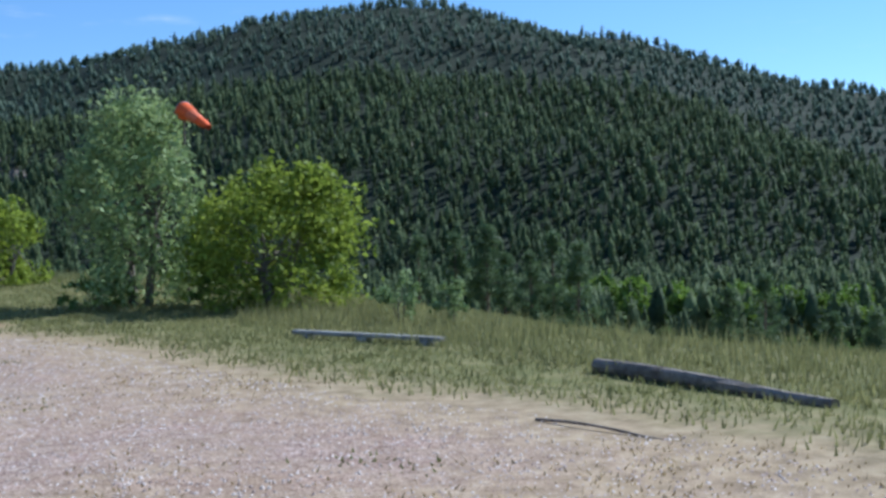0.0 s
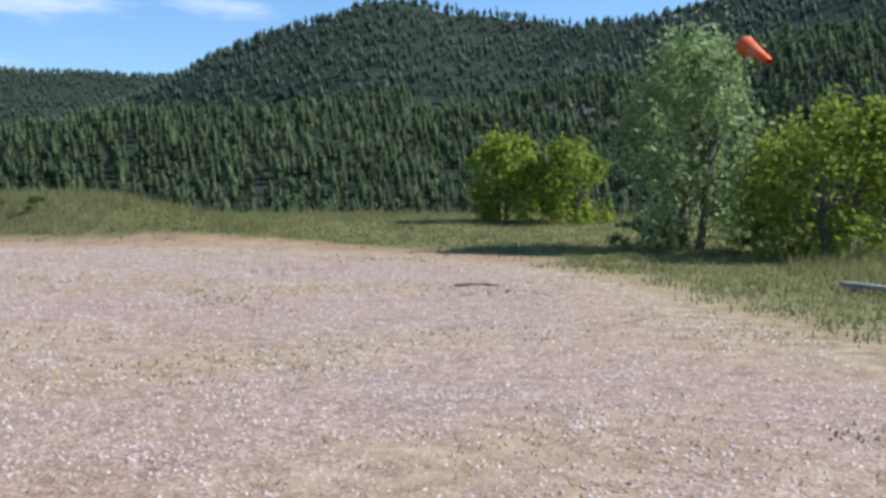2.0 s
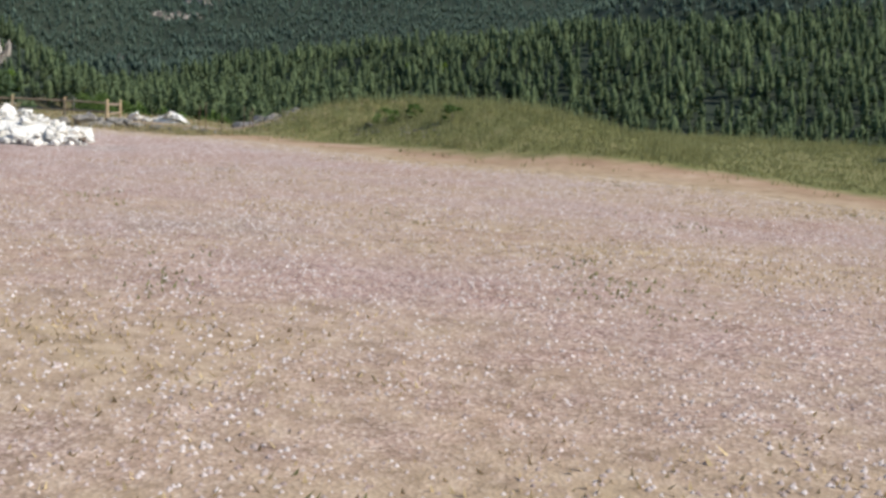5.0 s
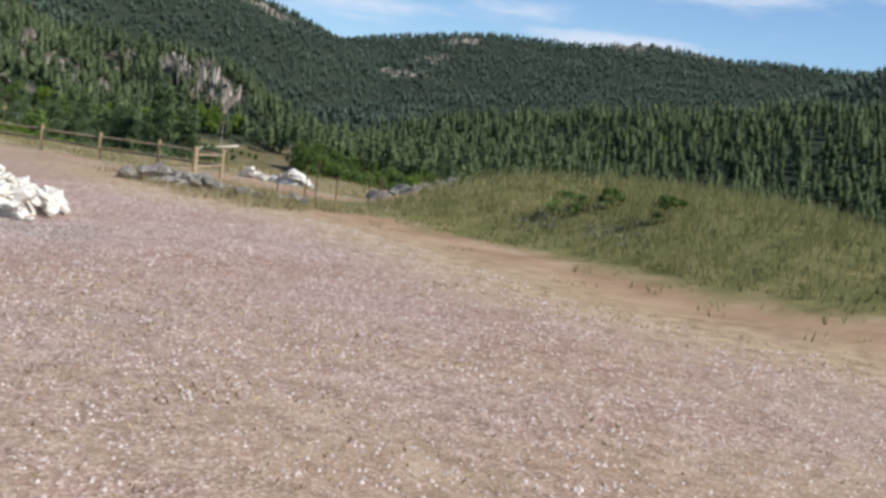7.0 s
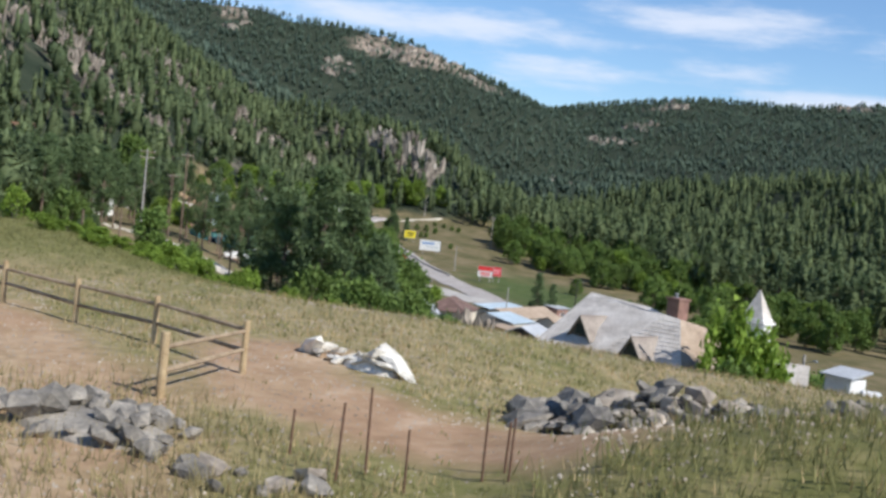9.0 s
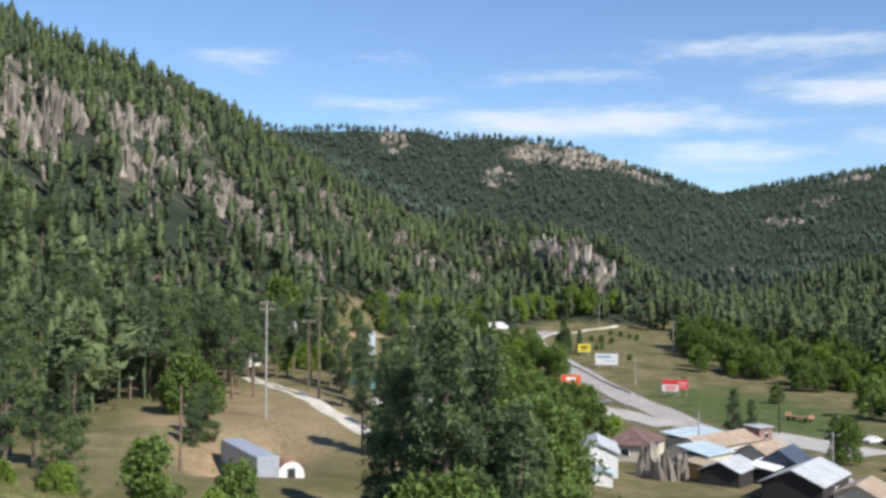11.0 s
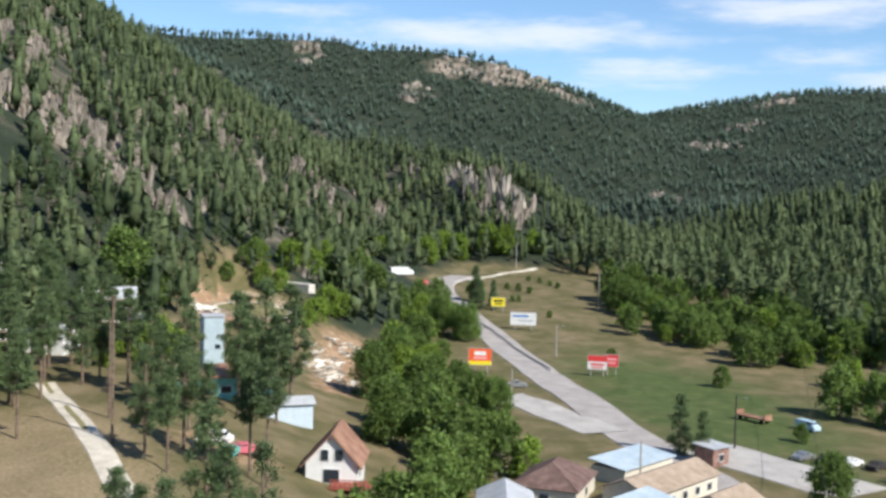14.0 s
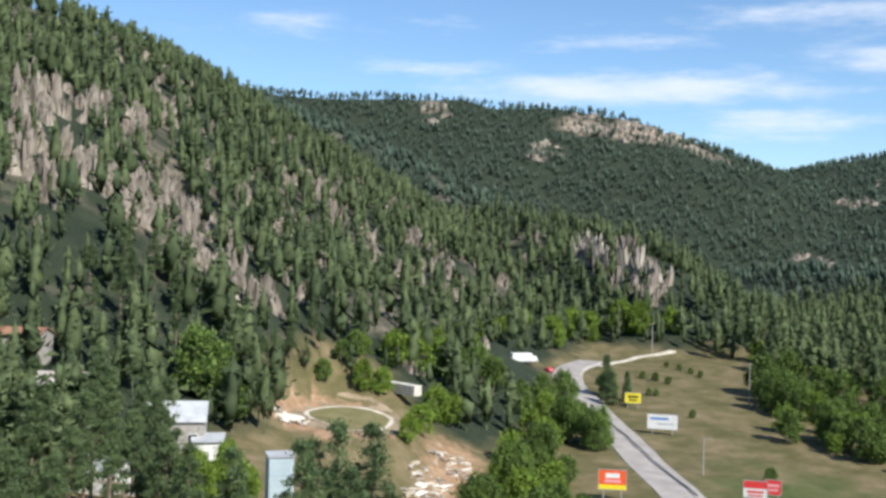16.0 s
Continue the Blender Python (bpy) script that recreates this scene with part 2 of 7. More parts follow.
# gravel yard: the middle of the plateau
YARD = [(20, -80), (6, 4), (3.4, 11.2), (0.9, 14.2), (-1.5, 15.9), (-5.1, 20.4), (-6.6, 22.6), (-8.9, 25.8), (-11.8, 28.2), (-14.2, 29.4), (-19.1, 30.8), (-24, 31.0), (-29, 29.6), (-33, 28.1), (-37, 28.1), (-41, 28.1), (-45.6, 27.2), (-46.8, 25.8), (-48, 24.7), (-53.5, 24.1), (-61, 23), (-66, 21.3), (-75, 15), (-75, -80)]


def in_poly_dist(x, y, poly):
    d, inside = np.full(np.shape(x), 1e9), np.zeros(np.shape(x), bool)
    for (ax, ay), (bx, by) in zip(poly, poly[1:] + poly[:1]):
        ex, ey = bx - ax, by - ay
        u = np.clip(((x - ax) * ex + (y - ay) * ey) / (ex * ex + ey * ey), 0, 1)
        d = np.minimum(d, np.hypot(x - ax - u * ex, y - ay - u * ey))
        inside ^= ((ay > y) != (by > y)) & (x < (bx - ax) * (y - ay) / ((by - ay) or 1e-9) + ax)
    return np.where(inside, -d, d)


def ground_material():
    m = bpy.data.materials.new("ground")
    m.use_nodes = True
    n, l = m.node_tree.nodes, m.node_tree.links
    b = n["Principled BSDF"]
    b.inputs["Roughness"].default_value, b.inputs["Specular IOR Level"].default_value = 0.95, 0.15
    tc = n.new("ShaderNodeTexCoord")

    def nz(scale, detail=5.0, rough=0.6):
        t = n.new("ShaderNodeTexNoise")
        t.inputs["Scale"].default_value, t.inputs["Detail"].default_value, t.inputs["Roughness"].default_value = scale, detail, rough
        l.new(tc.outputs["Object"], t.inputs["Vector"])
        return t.outputs["Fac"]

    def ramp(src, stops):
        r = n.new("ShaderNodeValToRGB")
        while len(r.color_ramp.elements) < len(stops):
            r.color_ramp.elements.new(0.5)
        for e, (p, c) in zip(r.color_ramp.elements, stops):
            e.position, e.color = p, (*c, 1)
        l.new(src, r.inputs[0])
        return r.outputs[0]

    def mix(fac, a, c, mode="MIX"):
        k = n.new("ShaderNodeMix"); k.data_type, k.blend_type = "RGBA", mode
        if isinstance(fac, float):
            k.inputs["Factor"].default_value = fac
        else:
            l.new(fac, k.inputs["Factor"])
        l.new(a, k.inputs["A"]); l.new(c, k.inputs["B"])
        return k.outputs["Result"]

    def attr(key):
        a = n.new("ShaderNodeAttribute"); a.attribute_name = key
        return a.outputs["Fac"]

    def edge(key, noise_src, sharp=2.0):
        # an attribute with a ragged border
        a = n.new("ShaderNodeMath"); a.operation = "ADD"
        s = n.new("ShaderNodeMath"); s.operation = "MULTIPLY_ADD"
        s.inputs[1].default_value, s.inputs[2].default_value = 1.1, -0.55
        l.new(noise_src, s.inputs[0]); l.new(attr(key), a.inputs[0]); l.new(s.outputs[0], a.inputs[1])
        r = n.new("ShaderNodeMapRange")
        r.inputs["From Min"].default_value, r.inputs["From Max"].default_value = 0.5 - 0.5 / sharp, 0.5 + 0.5 / sharp
        l.new(a.outputs[0], r.inputs["Value"])
        return r.outputs[0]

    stones = n.new("ShaderNodeTexVoronoi")
    stones.inputs["Scale"].default_value = 34.0
    l.new(tc.outputs["Object"], stones.inputs["Vector"])
    sv = n.new("ShaderNodeSeparateColor")
    l.new(stones.outputs["Color"], sv.inputs[0])
    stone_col = ramp(sv.outputs[0], [(0.0, (0.17, 0.116, 0.100)), (0.35, (0.30, 0.212, 0.184)), (0.7, (0.385, 0.286, 0.250)), (1.0, (0.58, 0.49, 0.44))])
    patch = ramp(nz(0.22, 6.0), [(0.30, (0.86, 0.72, 0.62)), (0.46, (1.0, 0.92, 0.86)), (0.58, (1.0, 0.95, 0.91)), (0.72, (0.84, 0.90, 0.88))])
    blotch = ramp(nz(1.3, 7.0, 0.7), [(0.3, (0.74, 0.72, 0.68)), (0.5, (1.0, 1.0, 1.0)), (0.7, (1.16, 1.14, 1.12))])
    flecks = ramp(nz(5.0, 4.0, 0.65), [(0.34, (0.82, 0.79, 0.76)), (0.5, (1.0, 1.0, 1.0)), (0.66, (1.12, 1.11, 1.10))])
    stone_col = mix(1.0, stone_col, flecks, "MULTIPLY")
    gravel = mix(1.0, mix(1.0, stone_col, patch, "MULTIPLY"), blotch, "MULTIPLY")
    straw = ramp(nz(2.5, 7.0), [(0.3, (0.21, 0.15, 0.085)), (0.55, (0.42, 0.31, 0.19)), (0.8, (0.54, 0.44, 0.30))])
    grass = ramp(nz(1.1, 8.0, 0.7), [(0.3, (0.088, 0.098, 0.028)), (0.5, (0.165, 0.158, 0.056)), (0.68, (0.275, 0.232, 0.108))])
    meadow = ramp(nz(0.12, 8.0, 0.65), [(0.28, (0.070, 0.072, 0.028)), (0.45, (0.120, 0.105, 0.048)), (0.62, (0.190, 0.150, 0.084)), (0.8, (0.29, 0.23, 0.145))])
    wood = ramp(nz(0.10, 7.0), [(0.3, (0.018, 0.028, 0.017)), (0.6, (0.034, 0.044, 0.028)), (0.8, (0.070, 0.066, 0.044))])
    rock = ramp(nz(0.25, 8.0, 0.7), [(0.3, (0.15, 0.115, 0.085)), (0.55, (0.31, 0.25, 0.195)), (0.75, (0.44, 0.37, 0.30))])
    dirt = ramp(nz(0.5, 8.0, 0.7), [(0.3, (0.21, 0.125, 0.07)), (0.55, (0.36, 0.235, 0.145)), (0.75, (0.52, 0.40, 0.29))])
    lawn = ramp(nz(0.3, 8.0, 0.6), [(0.3, (0.050, 0.076, 0.022)), (0.6, (0.086, 0.112, 0.036)), (0.8, (0.165, 0.150, 0.072))])
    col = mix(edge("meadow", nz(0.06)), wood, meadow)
    col = mix(edge("lawn", nz(0.08)), col, lawn)
    col = mix(edge("rock", nz(0.05)), col, rock)
    col = mix(edge("turf", nz(0.3)), col, grass)
    col = mix(edge("dirt", nz(0.4, 6.0), 2.0), col, dirt)
    col = mix(edge("gravel", nz(0.5, 7.0), 1.6), col, gravel)
    col = mix(edge("straw", nz(1.6, 7.0, 0.7), 1.2), col, straw)
    l.new(col, b.inputs["Base Color"])
    bp = n.new("ShaderNodeBump")
    bp.inputs["Strength"].default_value, bp.inputs["Distance"].default_value = 0.35, 0.02
    l.new(stones.outputs["Distance"], bp.inputs["Height"])
    l.new(bp.outputs[0], b.inputs["Normal"])
    return m


BALDS = [(-1640, 430, 60), (-1585, 395, 55), (-1560, 470, 42), (-1610, 320, 45), (-1870, 935, 34), (-1178, 470, 20), (-1560, 1090, 44), (-1480, 1180, 34), (-305, 694, 17), (-280, 666, 16), (-255, 645, 13), (-1700, 120, 30), (-1420, 600, 24), (-1650, 800, 26), (-861, 168, 16)]


def zones(x, y):
    d, yd = off_plateau(x, y), in_poly_dist(x, y, YARD)
    z = land(x, y)
    flat = valley_floor(x, y)
    hill = np.maximum.reduce([ridge(x, y, c, f) for c, f in RIDGES])
    out = {}
    out["gravel"] = np.clip(0.5 - yd / 3.0, 0, 1)
    out["straw"] = np.clip(0.9 - np.abs(yd + 0.3) / 3.5, 0, 0.9) * (x > -60)
    weedy = np.clip(0.42 + 0.30 * wobble(x, y, 9, 44) + 0.12 * wobble(x, y, 3.1, 45), 0, 0.8) * (yd < 0) * smooth(-34, -12, x + 0.35 * y)
    out["straw"] = np.maximum(out["straw"], weedy)
    out["turf"] = np.clip(0.5 + (40 - d) / 20, 0, 1)
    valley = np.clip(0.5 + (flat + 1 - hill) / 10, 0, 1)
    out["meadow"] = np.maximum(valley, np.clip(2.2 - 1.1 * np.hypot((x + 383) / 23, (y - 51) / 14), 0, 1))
    out["lawn"] = np.clip(1.2 - np.hypot((x + 335) / 75, (y - 143) / 30), 0, 0.8) * valley
    out["rock"] = np.clip(0.35 + 0.5 * wobble(x, y, 70, 31), 0, 1) * smooth(0, 14, ridge(x, y, *RIDGES[3]) - valley_floor(x, y) - 6) * 0.55
    for bx, by, br in BALDS:
        out["rock"] = np.maximum(out["rock"], np.clip(1.25 - np.hypot(x - bx, y - by) / br, 0, 0.9))
    dry = np.clip((-46 - x) / 8, 0, 1) * np.clip(0.36 + 0.22 * wobble(x, y, 11, 51), 0, 0.6) * (d < 30) * smooth(-90, -72, x)
    out["straw"] = np.maximum(out["straw"], dry)
    out["straw"] = np.maximum(out["straw"], np.clip(1.15 - np.hypot((x + 226) / 46, (y - 24) / 17), 0, 0.4))
    out["dirt"] = np.clip(1.25 - seg_dist(x, y, [(-49.5, 25.2), (-56, 25.4), (-64, 22.6), (-72, 18)]) / 2.6, 0, 0.8)
    out["dirt"] = np.maximum(out["dirt"], np.clip(1.2 - seg_dist(x, y, [(-62, 29.6), (-57, 29.6), (-54.5, 31.0), (-52.0, 33.0)]) / 2.6, 0, 0.9))
    out["dirt"] = np.maximum(out["dirt"], np.clip(1.2 - seg_dist(x, y, [(-14, 30.6), (-19, 32.2), (-25, 32.4), (-33, 29.7), (-38, 29.6), (-46, 28.7)]) / 2.4, 0, 0.85))
    ring = np.hypot((x + 383) / 15, (y - 47) / 11)
    out["dirt"] = np.maximum(out["dirt"], np.where((ring > 0.62) & (ring < 1.25), 0.85, 0) * 1.0)
    out["dirt"] = np.maximum(out["dirt"], np.clip(1.1 - seg_dist(x, y, [(-332, 67), (-390, 73)]) / 9, 0, 0.75))
    out["dirt"] = np.maximum(out["dirt"], np.clip(1.0 - np.hypot((x + 195) / 22, (y - 24) / 10), 0, 0.6))
    out["dirt"] = np.maximum(out["dirt"], np.clip(1.2 - np.hypot(x + 257, y - 46) / 8, 0, 0.7))
    return out


GROUND = ground_material()
xs = axis([(-4600, -2200, 240), (-2200, -1000, 40), (-1000, -560, 16), (-560, -110, 5), (-110, -70, 2), (-70, 16, 0.9), (16, 120, 6), (120, 900, 26), (900, 4600, 300)])
ys = axis([(-4600, -600, 250), (-600, -160, 20), (-160, -20, 5), (-20, 60, 0.9), (60, 220, 4), (220, 700, 12), (700, 1700, 30), (1700, 4600, 250)])
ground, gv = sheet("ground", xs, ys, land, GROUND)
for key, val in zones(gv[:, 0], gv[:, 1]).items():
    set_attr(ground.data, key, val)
tagged(ground, "gravel yard on a grassy hilltop above a wooded valley", "ground", kind="structure")


def ribbon(name, line, half, lift, mat, step=3.0):
    """A strip laid on the land along a line."""
    pts = [Vector((*p, 0)) for p in line]
    path = []
    for k in range(len(pts) - 1):
        p0, p1, p2, p3 = pts[max(k - 1, 0)], pts[k], pts[k + 1], pts[min(k + 2, len(pts) - 1)]
        m = max(2, int((p2 - p1).length / step))
        for s in range(m):
            u = s / m
            path.append(0.5 * ((2 * p1) + (p2 - p0) * u + (2 * p0 - 5 * p1 + 4 * p2 - p3) * u * u + (3 * p1 - p0 - 3 * p2 + p3) * u ** 3))
    path.append(pts[-1])
    verts, faces, cols = [], [], 5
    for k, p in enumerate(path):
        t = (path[min(k + 1, len(path) - 1)] - path[max(k - 1, 0)]).normalized()
        s = Vector((-t.y, t.x, 0))
        zc = max(land1(p.x + s.x * w, p.y + s.y * w) for w in (-half, 0, half)) + lift
        for c in range(cols):
            q = p + s * half * (c / (cols - 1) * 2 - 1)
            verts.append((q.x, q.y, zc))
        verts.append((p.x + s.x * (half + 0.6), p.y + s.y * (half + 0.6), zc - lift - 0.7))
        verts.append((p.x - s.x * (half + 0.6), p.y - s.y * (half + 0.6), zc - lift - 0.7))
    w = cols + 2
    for k in range(len(path) - 1):
        a, b_ = k * w, (k + 1) * w
        for c in range(cols - 1):
            faces.append((a + c, a + c + 1, b_ + c + 1, b_ + c))
        faces.append((a + cols - 1, a + cols, b_ + cols, b_ + cols - 1))
        faces.append((a + cols + 1, a, b_, b_ + cols + 1))
    me = bpy.data.meshes.new(name)
    me.from_pydata(verts, [], faces)
    me.materials.append(mat)
    return new(name, me), path


ASPHALT = material("asphalt", (0.30, 0.27, 0.25), (0.42, 0.38, 0.35), scale=0.25, fine=6, rough=0.9, bump=0.15)
PALE_DIRT = material("pale_dirt", (0.44, 0.39, 0.31), (0.66, 0.60, 0.50), scale=0.5, fine=8, rough=0.95, bump=0.3)
road, road_path = ribbon("road", ROAD, 4.6, 0.12, ASPHALT)
tagged(road, "pale worn asphalt road through the valley meadow", "road", kind="structure")
track, _ = ribbon("dirt_track", TRACK, 1.4, 0.10, PALE_DIRT)
tagged(track, "pale dirt track climbing the grass slope", "track", kind="structure")


side_track, _ = ribbon("dirt_track", [(-531, 132), (-545, 143), (-558, 156), (-566, 168)], 1.5, 0.10, PALE_DIRT)
tagged(side_track, "pale dirt track leading off the road over the meadow", "track", kind="structure")
strip, _ = ribbon("track_verge", TRACK, 0.35, 0.16, material("verge_grass", (0.16, 0.15, 0.06), (0.30, 0.25, 0.13), scale=0.8, rough=0.95))
tagged(strip, "dry grass strip between the track's ruts", "track", kind="structure")


# ---------- woods ----------
def cloud_tree(rs, n, rad, low=0.12, size=0.07, sides=5, rings=4):
    """One conifer of height 1: a jagged tapering crown of uneven tiers, loose needle sprays round it, a bare stem below."""
    vs, fs = [], []
    ox, oy = rs.uniform(-0.02, 0.02, 2)
    for k in range(rings):
        w = k / rings
        prof = 0.72 * rad * (0.5 + 1.6 * w if w < 0.31 else 1.0 - 0.92 * ((w - 0.31) / 0.69) ** 1.9)
        a = np.arange(sides) * 6.283 / sides + rs.uniform(0, 6.28)
        r = prof * rs.uniform(0.45, 1.2, sides)
        z = low + (0.97 - low) * w + rs.uniform(-0.07, 0.06, sides)
        vs.append(np.stack([r * np.cos(a) + ox * w, r * np.sin(a) + oy * w, z], -1))
    for k in range(rings - 1):
        for i in range(sides):
            p, q, p2, q2 = k * sides + i, k * sides + (i + 1) % sides, (k + 1) * sides + i, (k + 1) * sides + (i + 1) % sides
            fs += [(p, q, q2), (p, q2, p2)]
    m = rings * sides
    vs.append(np.array([(ox, oy, 1.0), (0, 0, low + 0.03), (0.012, 0, -0.03), (-0.006, 0.011, -0.03), (-0.006, -0.011, -0.03), (0, 0, 0.6)]))
    for i in range(sides):
        fs += [((rings - 1) * sides + i, (rings - 1) * sides + (i + 1) % sides, m), ((i + 1) % sides, i, m + 1)]
    fs += [(m + 2, m + 3, m + 5), (m + 3, m + 4, m + 5), (m + 4, m + 2, m + 5)]
    u = rs.uniform(0, 1, n) ** 0.9
    r = rad * (1.0 - 0.85 * u ** 1.5) * rs.uniform(0.35, 1.2, n)
    a = rs.uniform(0, 6.283, n)
    c = np.stack([r * np.cos(a), r * np.sin(a), low + (0.96 - low) * u], -1)
    vs.append((c[:, None, :] + rs.normal(0, 1, (n, 3, 3)) * size * (1.1 - 0.5 * u)[:, None, None] * np.array([1.0, 1.0, 0.8])).reshape(-1, 3))
    return np.concatenate(vs), np.concatenate([np.array(fs), m + 6 + np.arange(3 * n).reshape(-1, 3)])


def scatter_mesh(name, templates, pos, size, width, turn, tint, mat):
    """Join many copies of small meshes into one."""
    vs, fs, ts, off = [], [], [], 0
    pick = np.random.RandomState(len(pos)).randint(0, len(templates), len(pos))
    for k, (tv, tf) in enumerate(templates):
        idx = np.nonzero(pick == k)[0]
        if not len(idx):
            continue
        c, s = np.cos(turn[idx])[:, None], np.sin(turn[idx])[:, None]
        w = (size[idx] * width[idx])[:, None]
        X = (tv[None, :, 0] * c - tv[None, :, 1] * s) * w + pos[idx, 0:1]
        Y = (tv[None, :, 0] * s + tv[None, :, 1] * c) * w + pos[idx, 1:2]
        Z = tv[None, :, 2] * size[idx][:, None] + pos[idx, 2:3]
        vs.append(np.stack([X, Y, Z], -1).reshape(-1, 3))
        fs.append((tf[None] + (np.arange(len(idx)) * len(tv))[:, None, None] + off).reshape(-1, 3))
        ts.append(np.repeat(tint[idx], len(tv)))
        off += len(idx) * len(tv)
    v, f, t = np.concatenate(vs), np.concatenate(fs), np.concatenate(ts)
    me = bpy.data.meshes.new(name)
    me.vertices.add(len(v)); me.vertices.foreach_set("co", v.ravel().astype(np.float32))
    me.loops.add(len(f) * 3); me.loops.foreach_set("vertex_index", f.ravel().astype(np.int32))
    me.polygons.add(len(f)); me.polygons.foreach_set("loop_start", np.arange(0, len(f) * 3, 3, dtype=np.int32))
    me.update(calc_edges=True)
    set_attr(me, "tint", t)
    me.materials.append(mat)
    return new(name, me)


NEEDLES = leafy("needles", (0.086, 0.124, 0.068), (0.190, 0.238, 0.112), 0.45, scale=0.05, spec=0.05)
# distance haze is put into the far trees' bluer needle colour
HAZED_NEEDLES = leafy("hazed_needles", (0.082, 0.122, 0.098), (0.140, 0.186, 0.132), 0.45, scale=0.03, spec=0.05)
rs = np.random.RandomState(3)
FAR_TREES = [cloud_tree(rs, 13, 0.34, size=0.10, sides=3, rings=2) for _ in range(8)]
HILL_TREES = [cloud_tree(rs, 40, 0.19, low=0.14 + 0.07 * (k % 3), size=0.052, sides=4, rings=3) for k in range(10)]
HILLTOPS = [(0, 0, 8), (-60, 35, 14), (-105, 46, 24), (-150, 56, 34)]


CG = 16.0
cgx, cgy = np.arange(-2300, 900, CG), np.arange(-500, 2000, CG)
COARSE = land(*np.meshgrid(cgx, cgy, indexing="ij"))


def rough_land(x, y):
    i = np.clip(((x + 2300) / CG).astype(int), 0, len(cgx) - 2)
    j = np.clip(((y + 500) / CG).astype(int), 0, len(cgy) - 2)
    u, v = np.clip((x + 2300) / CG - i, 0, 1), np.clip((y + 500) / CG - j, 0, 1)
    return (COARSE[i, j] * (1 - u) + COARSE[i + 1, j] * u) * (1 - v) + (COARSE[i, j + 1] * (1 - u) + COARSE[i + 1, j + 1] * u) * v


def seen_land(x, y, z, tall):
    """Land that shows from the hilltop and the air above the slope."""
    ok = np.zeros(len(x), bool)
    for ex, ey, ez in HILLTOPS:
        clear = np.ones(len(x), bool)
        for u in np.linspace(0.08, 0.97, 36):
            clear &= rough_land(ex + (x - ex) * u, ey + (y - ey) * u) < ez + (z + tall - ez) * u + 6
        ok |= clear
    return ok


def woods(name, x0, x1, y0, y1, step, keep, templates, tall, label, seed, needles=None):
    r = np.random.RandomState(seed)
    gx, gy = np.meshgrid(np.arange(x0, x1, step), np.arange(y0, y1, step))
    x, y = gx.ravel() + r.uniform(-0.6, 0.6, gx.size) * step, gy.ravel() + r.uniform(-0.6, 0.6, gx.size) * step
    k = keep(x, y)
    x, y = x[k], y[k]
    z = land(x, y)
    k = seen_land(x, y, z, 12)
    x, y, z = x[k], y[k], z[k]
    size = tall * r.uniform(0.42, 1.2, len(x))
    ob = scatter_mesh(name, templates, np.stack([x, y, z - 0.4], -1), size, r.uniform(0.75, 1.45, len(x)), r.uniform(0, 6.28, len(x)), r.uniform(0, 1.0, len(x)) ** 1.5, needles or NEEDLES)
    return tagged(ob, label, "forest", kind="stuff")


def hill_height(x, y):
    return np.maximum.reduce([ridge(x, y, c, f) for c, f in RIDGES]) - valley_floor(x, y)


# crags on the valley sides: place, reach, number, width, height
CRAG_SPOTS = [(-427, -33, 16, 10, 12, 3.6, 15), (-449, 8, 14, 8, 12, 3.0, 11), (-432, 0, 12, 8, 10, 2.6, 9), (-470, -45, 18, 10, 14, 4.0, 20), (-494, -26, 12, 8, 10, 3.4, 13),
         (-445, -62, 18, 12, 16, 4.6, 24), (-420, -60, 12, 10, 12, 4.2, 22), (-520, 5, 18, 8, 12, 2.8, 11), (-545, 22, 18, 8, 12, 2.8, 11), (-575, 45, 20, 8, 12, 2.8, 11), (-500, 20, 16, 8, 10, 2.6, 10)]
CRAG_SPOTS += [(-610, 168, 16, 6, 16, 3.6, 19), (-630, 158, 16, 8, 14, 3.4, 18), (-655, 168, 14, 8, 10, 3.2, 15), (-700, 165, 22, 8, 12, 3.4, 14), (-600, 75, 22, 10, 12, 3.0, 12), (-640, 105, 24, 10, 12, 3.0, 12),
         (-589, -33, 12, 8, 8, 3.2, 12), (-807, 232, 22, 10, 12, 4.0, 16), (-855, 165, 26, 12, 10, 4.0, 14), (-760, 205, 18, 8, 10, 3.5, 14), (-690, 60, 24, 10, 10, 3.2, 12), (-750, 90, 24, 10, 10, 3.2, 12)]
CLIFF = [(-662, 150), (-652, 153), (-643, 157), (-634, 162), (-626, 167), (-617, 172)]
JAGGED = ((-591, -82), (-474, -48), (-429, -33), (-490, -45), (-495, -33), (-513, -30), (-490, -18), (-560, -27), (-438, -18), (-443, -9), (-460, -5), (-609, 28), (-590, 15), (-586, 38),
                               (-652, 51), (-685, 62), (-636, 160), (-629, 169), (-622, 174), (-653, 156), (-821, 91), (-662, 104), (-561, 65), (-561, 82), (-726, 137),
          (-526, -27), (-435, -14), (-426, -8), (-411, 7), (-424, 15), (-415, 20), (-432, 1), (-592, 14), (-709, 45), (-504, -51), (-445, -39), (-505, -36), (-579, -33), (-452, -8), (-428, 17), (-421, 24), (-436, -16), (-615, 23), (-658, 41), (-695, 68), (-608, 70))


def by_crag(x, y):
    """True on the crags and just below them, where little grows."""
    near_rock = np.zeros(len(x), bool)
    for ox, oy, *_ in CRAG_SPOTS:
        near_rock |= np.hypot(x - ox - 3, y - oy - 6) < 12
    for ox, oy in CLIFF:
        near_rock |= np.hypot((x - ox - 10) / 17, (y - oy) / 9) < 1
    for ox, oy in JAGGED:
        near_rock |= np.hypot(x - ox - 2, y - oy - 4) < 8
    return near_rock


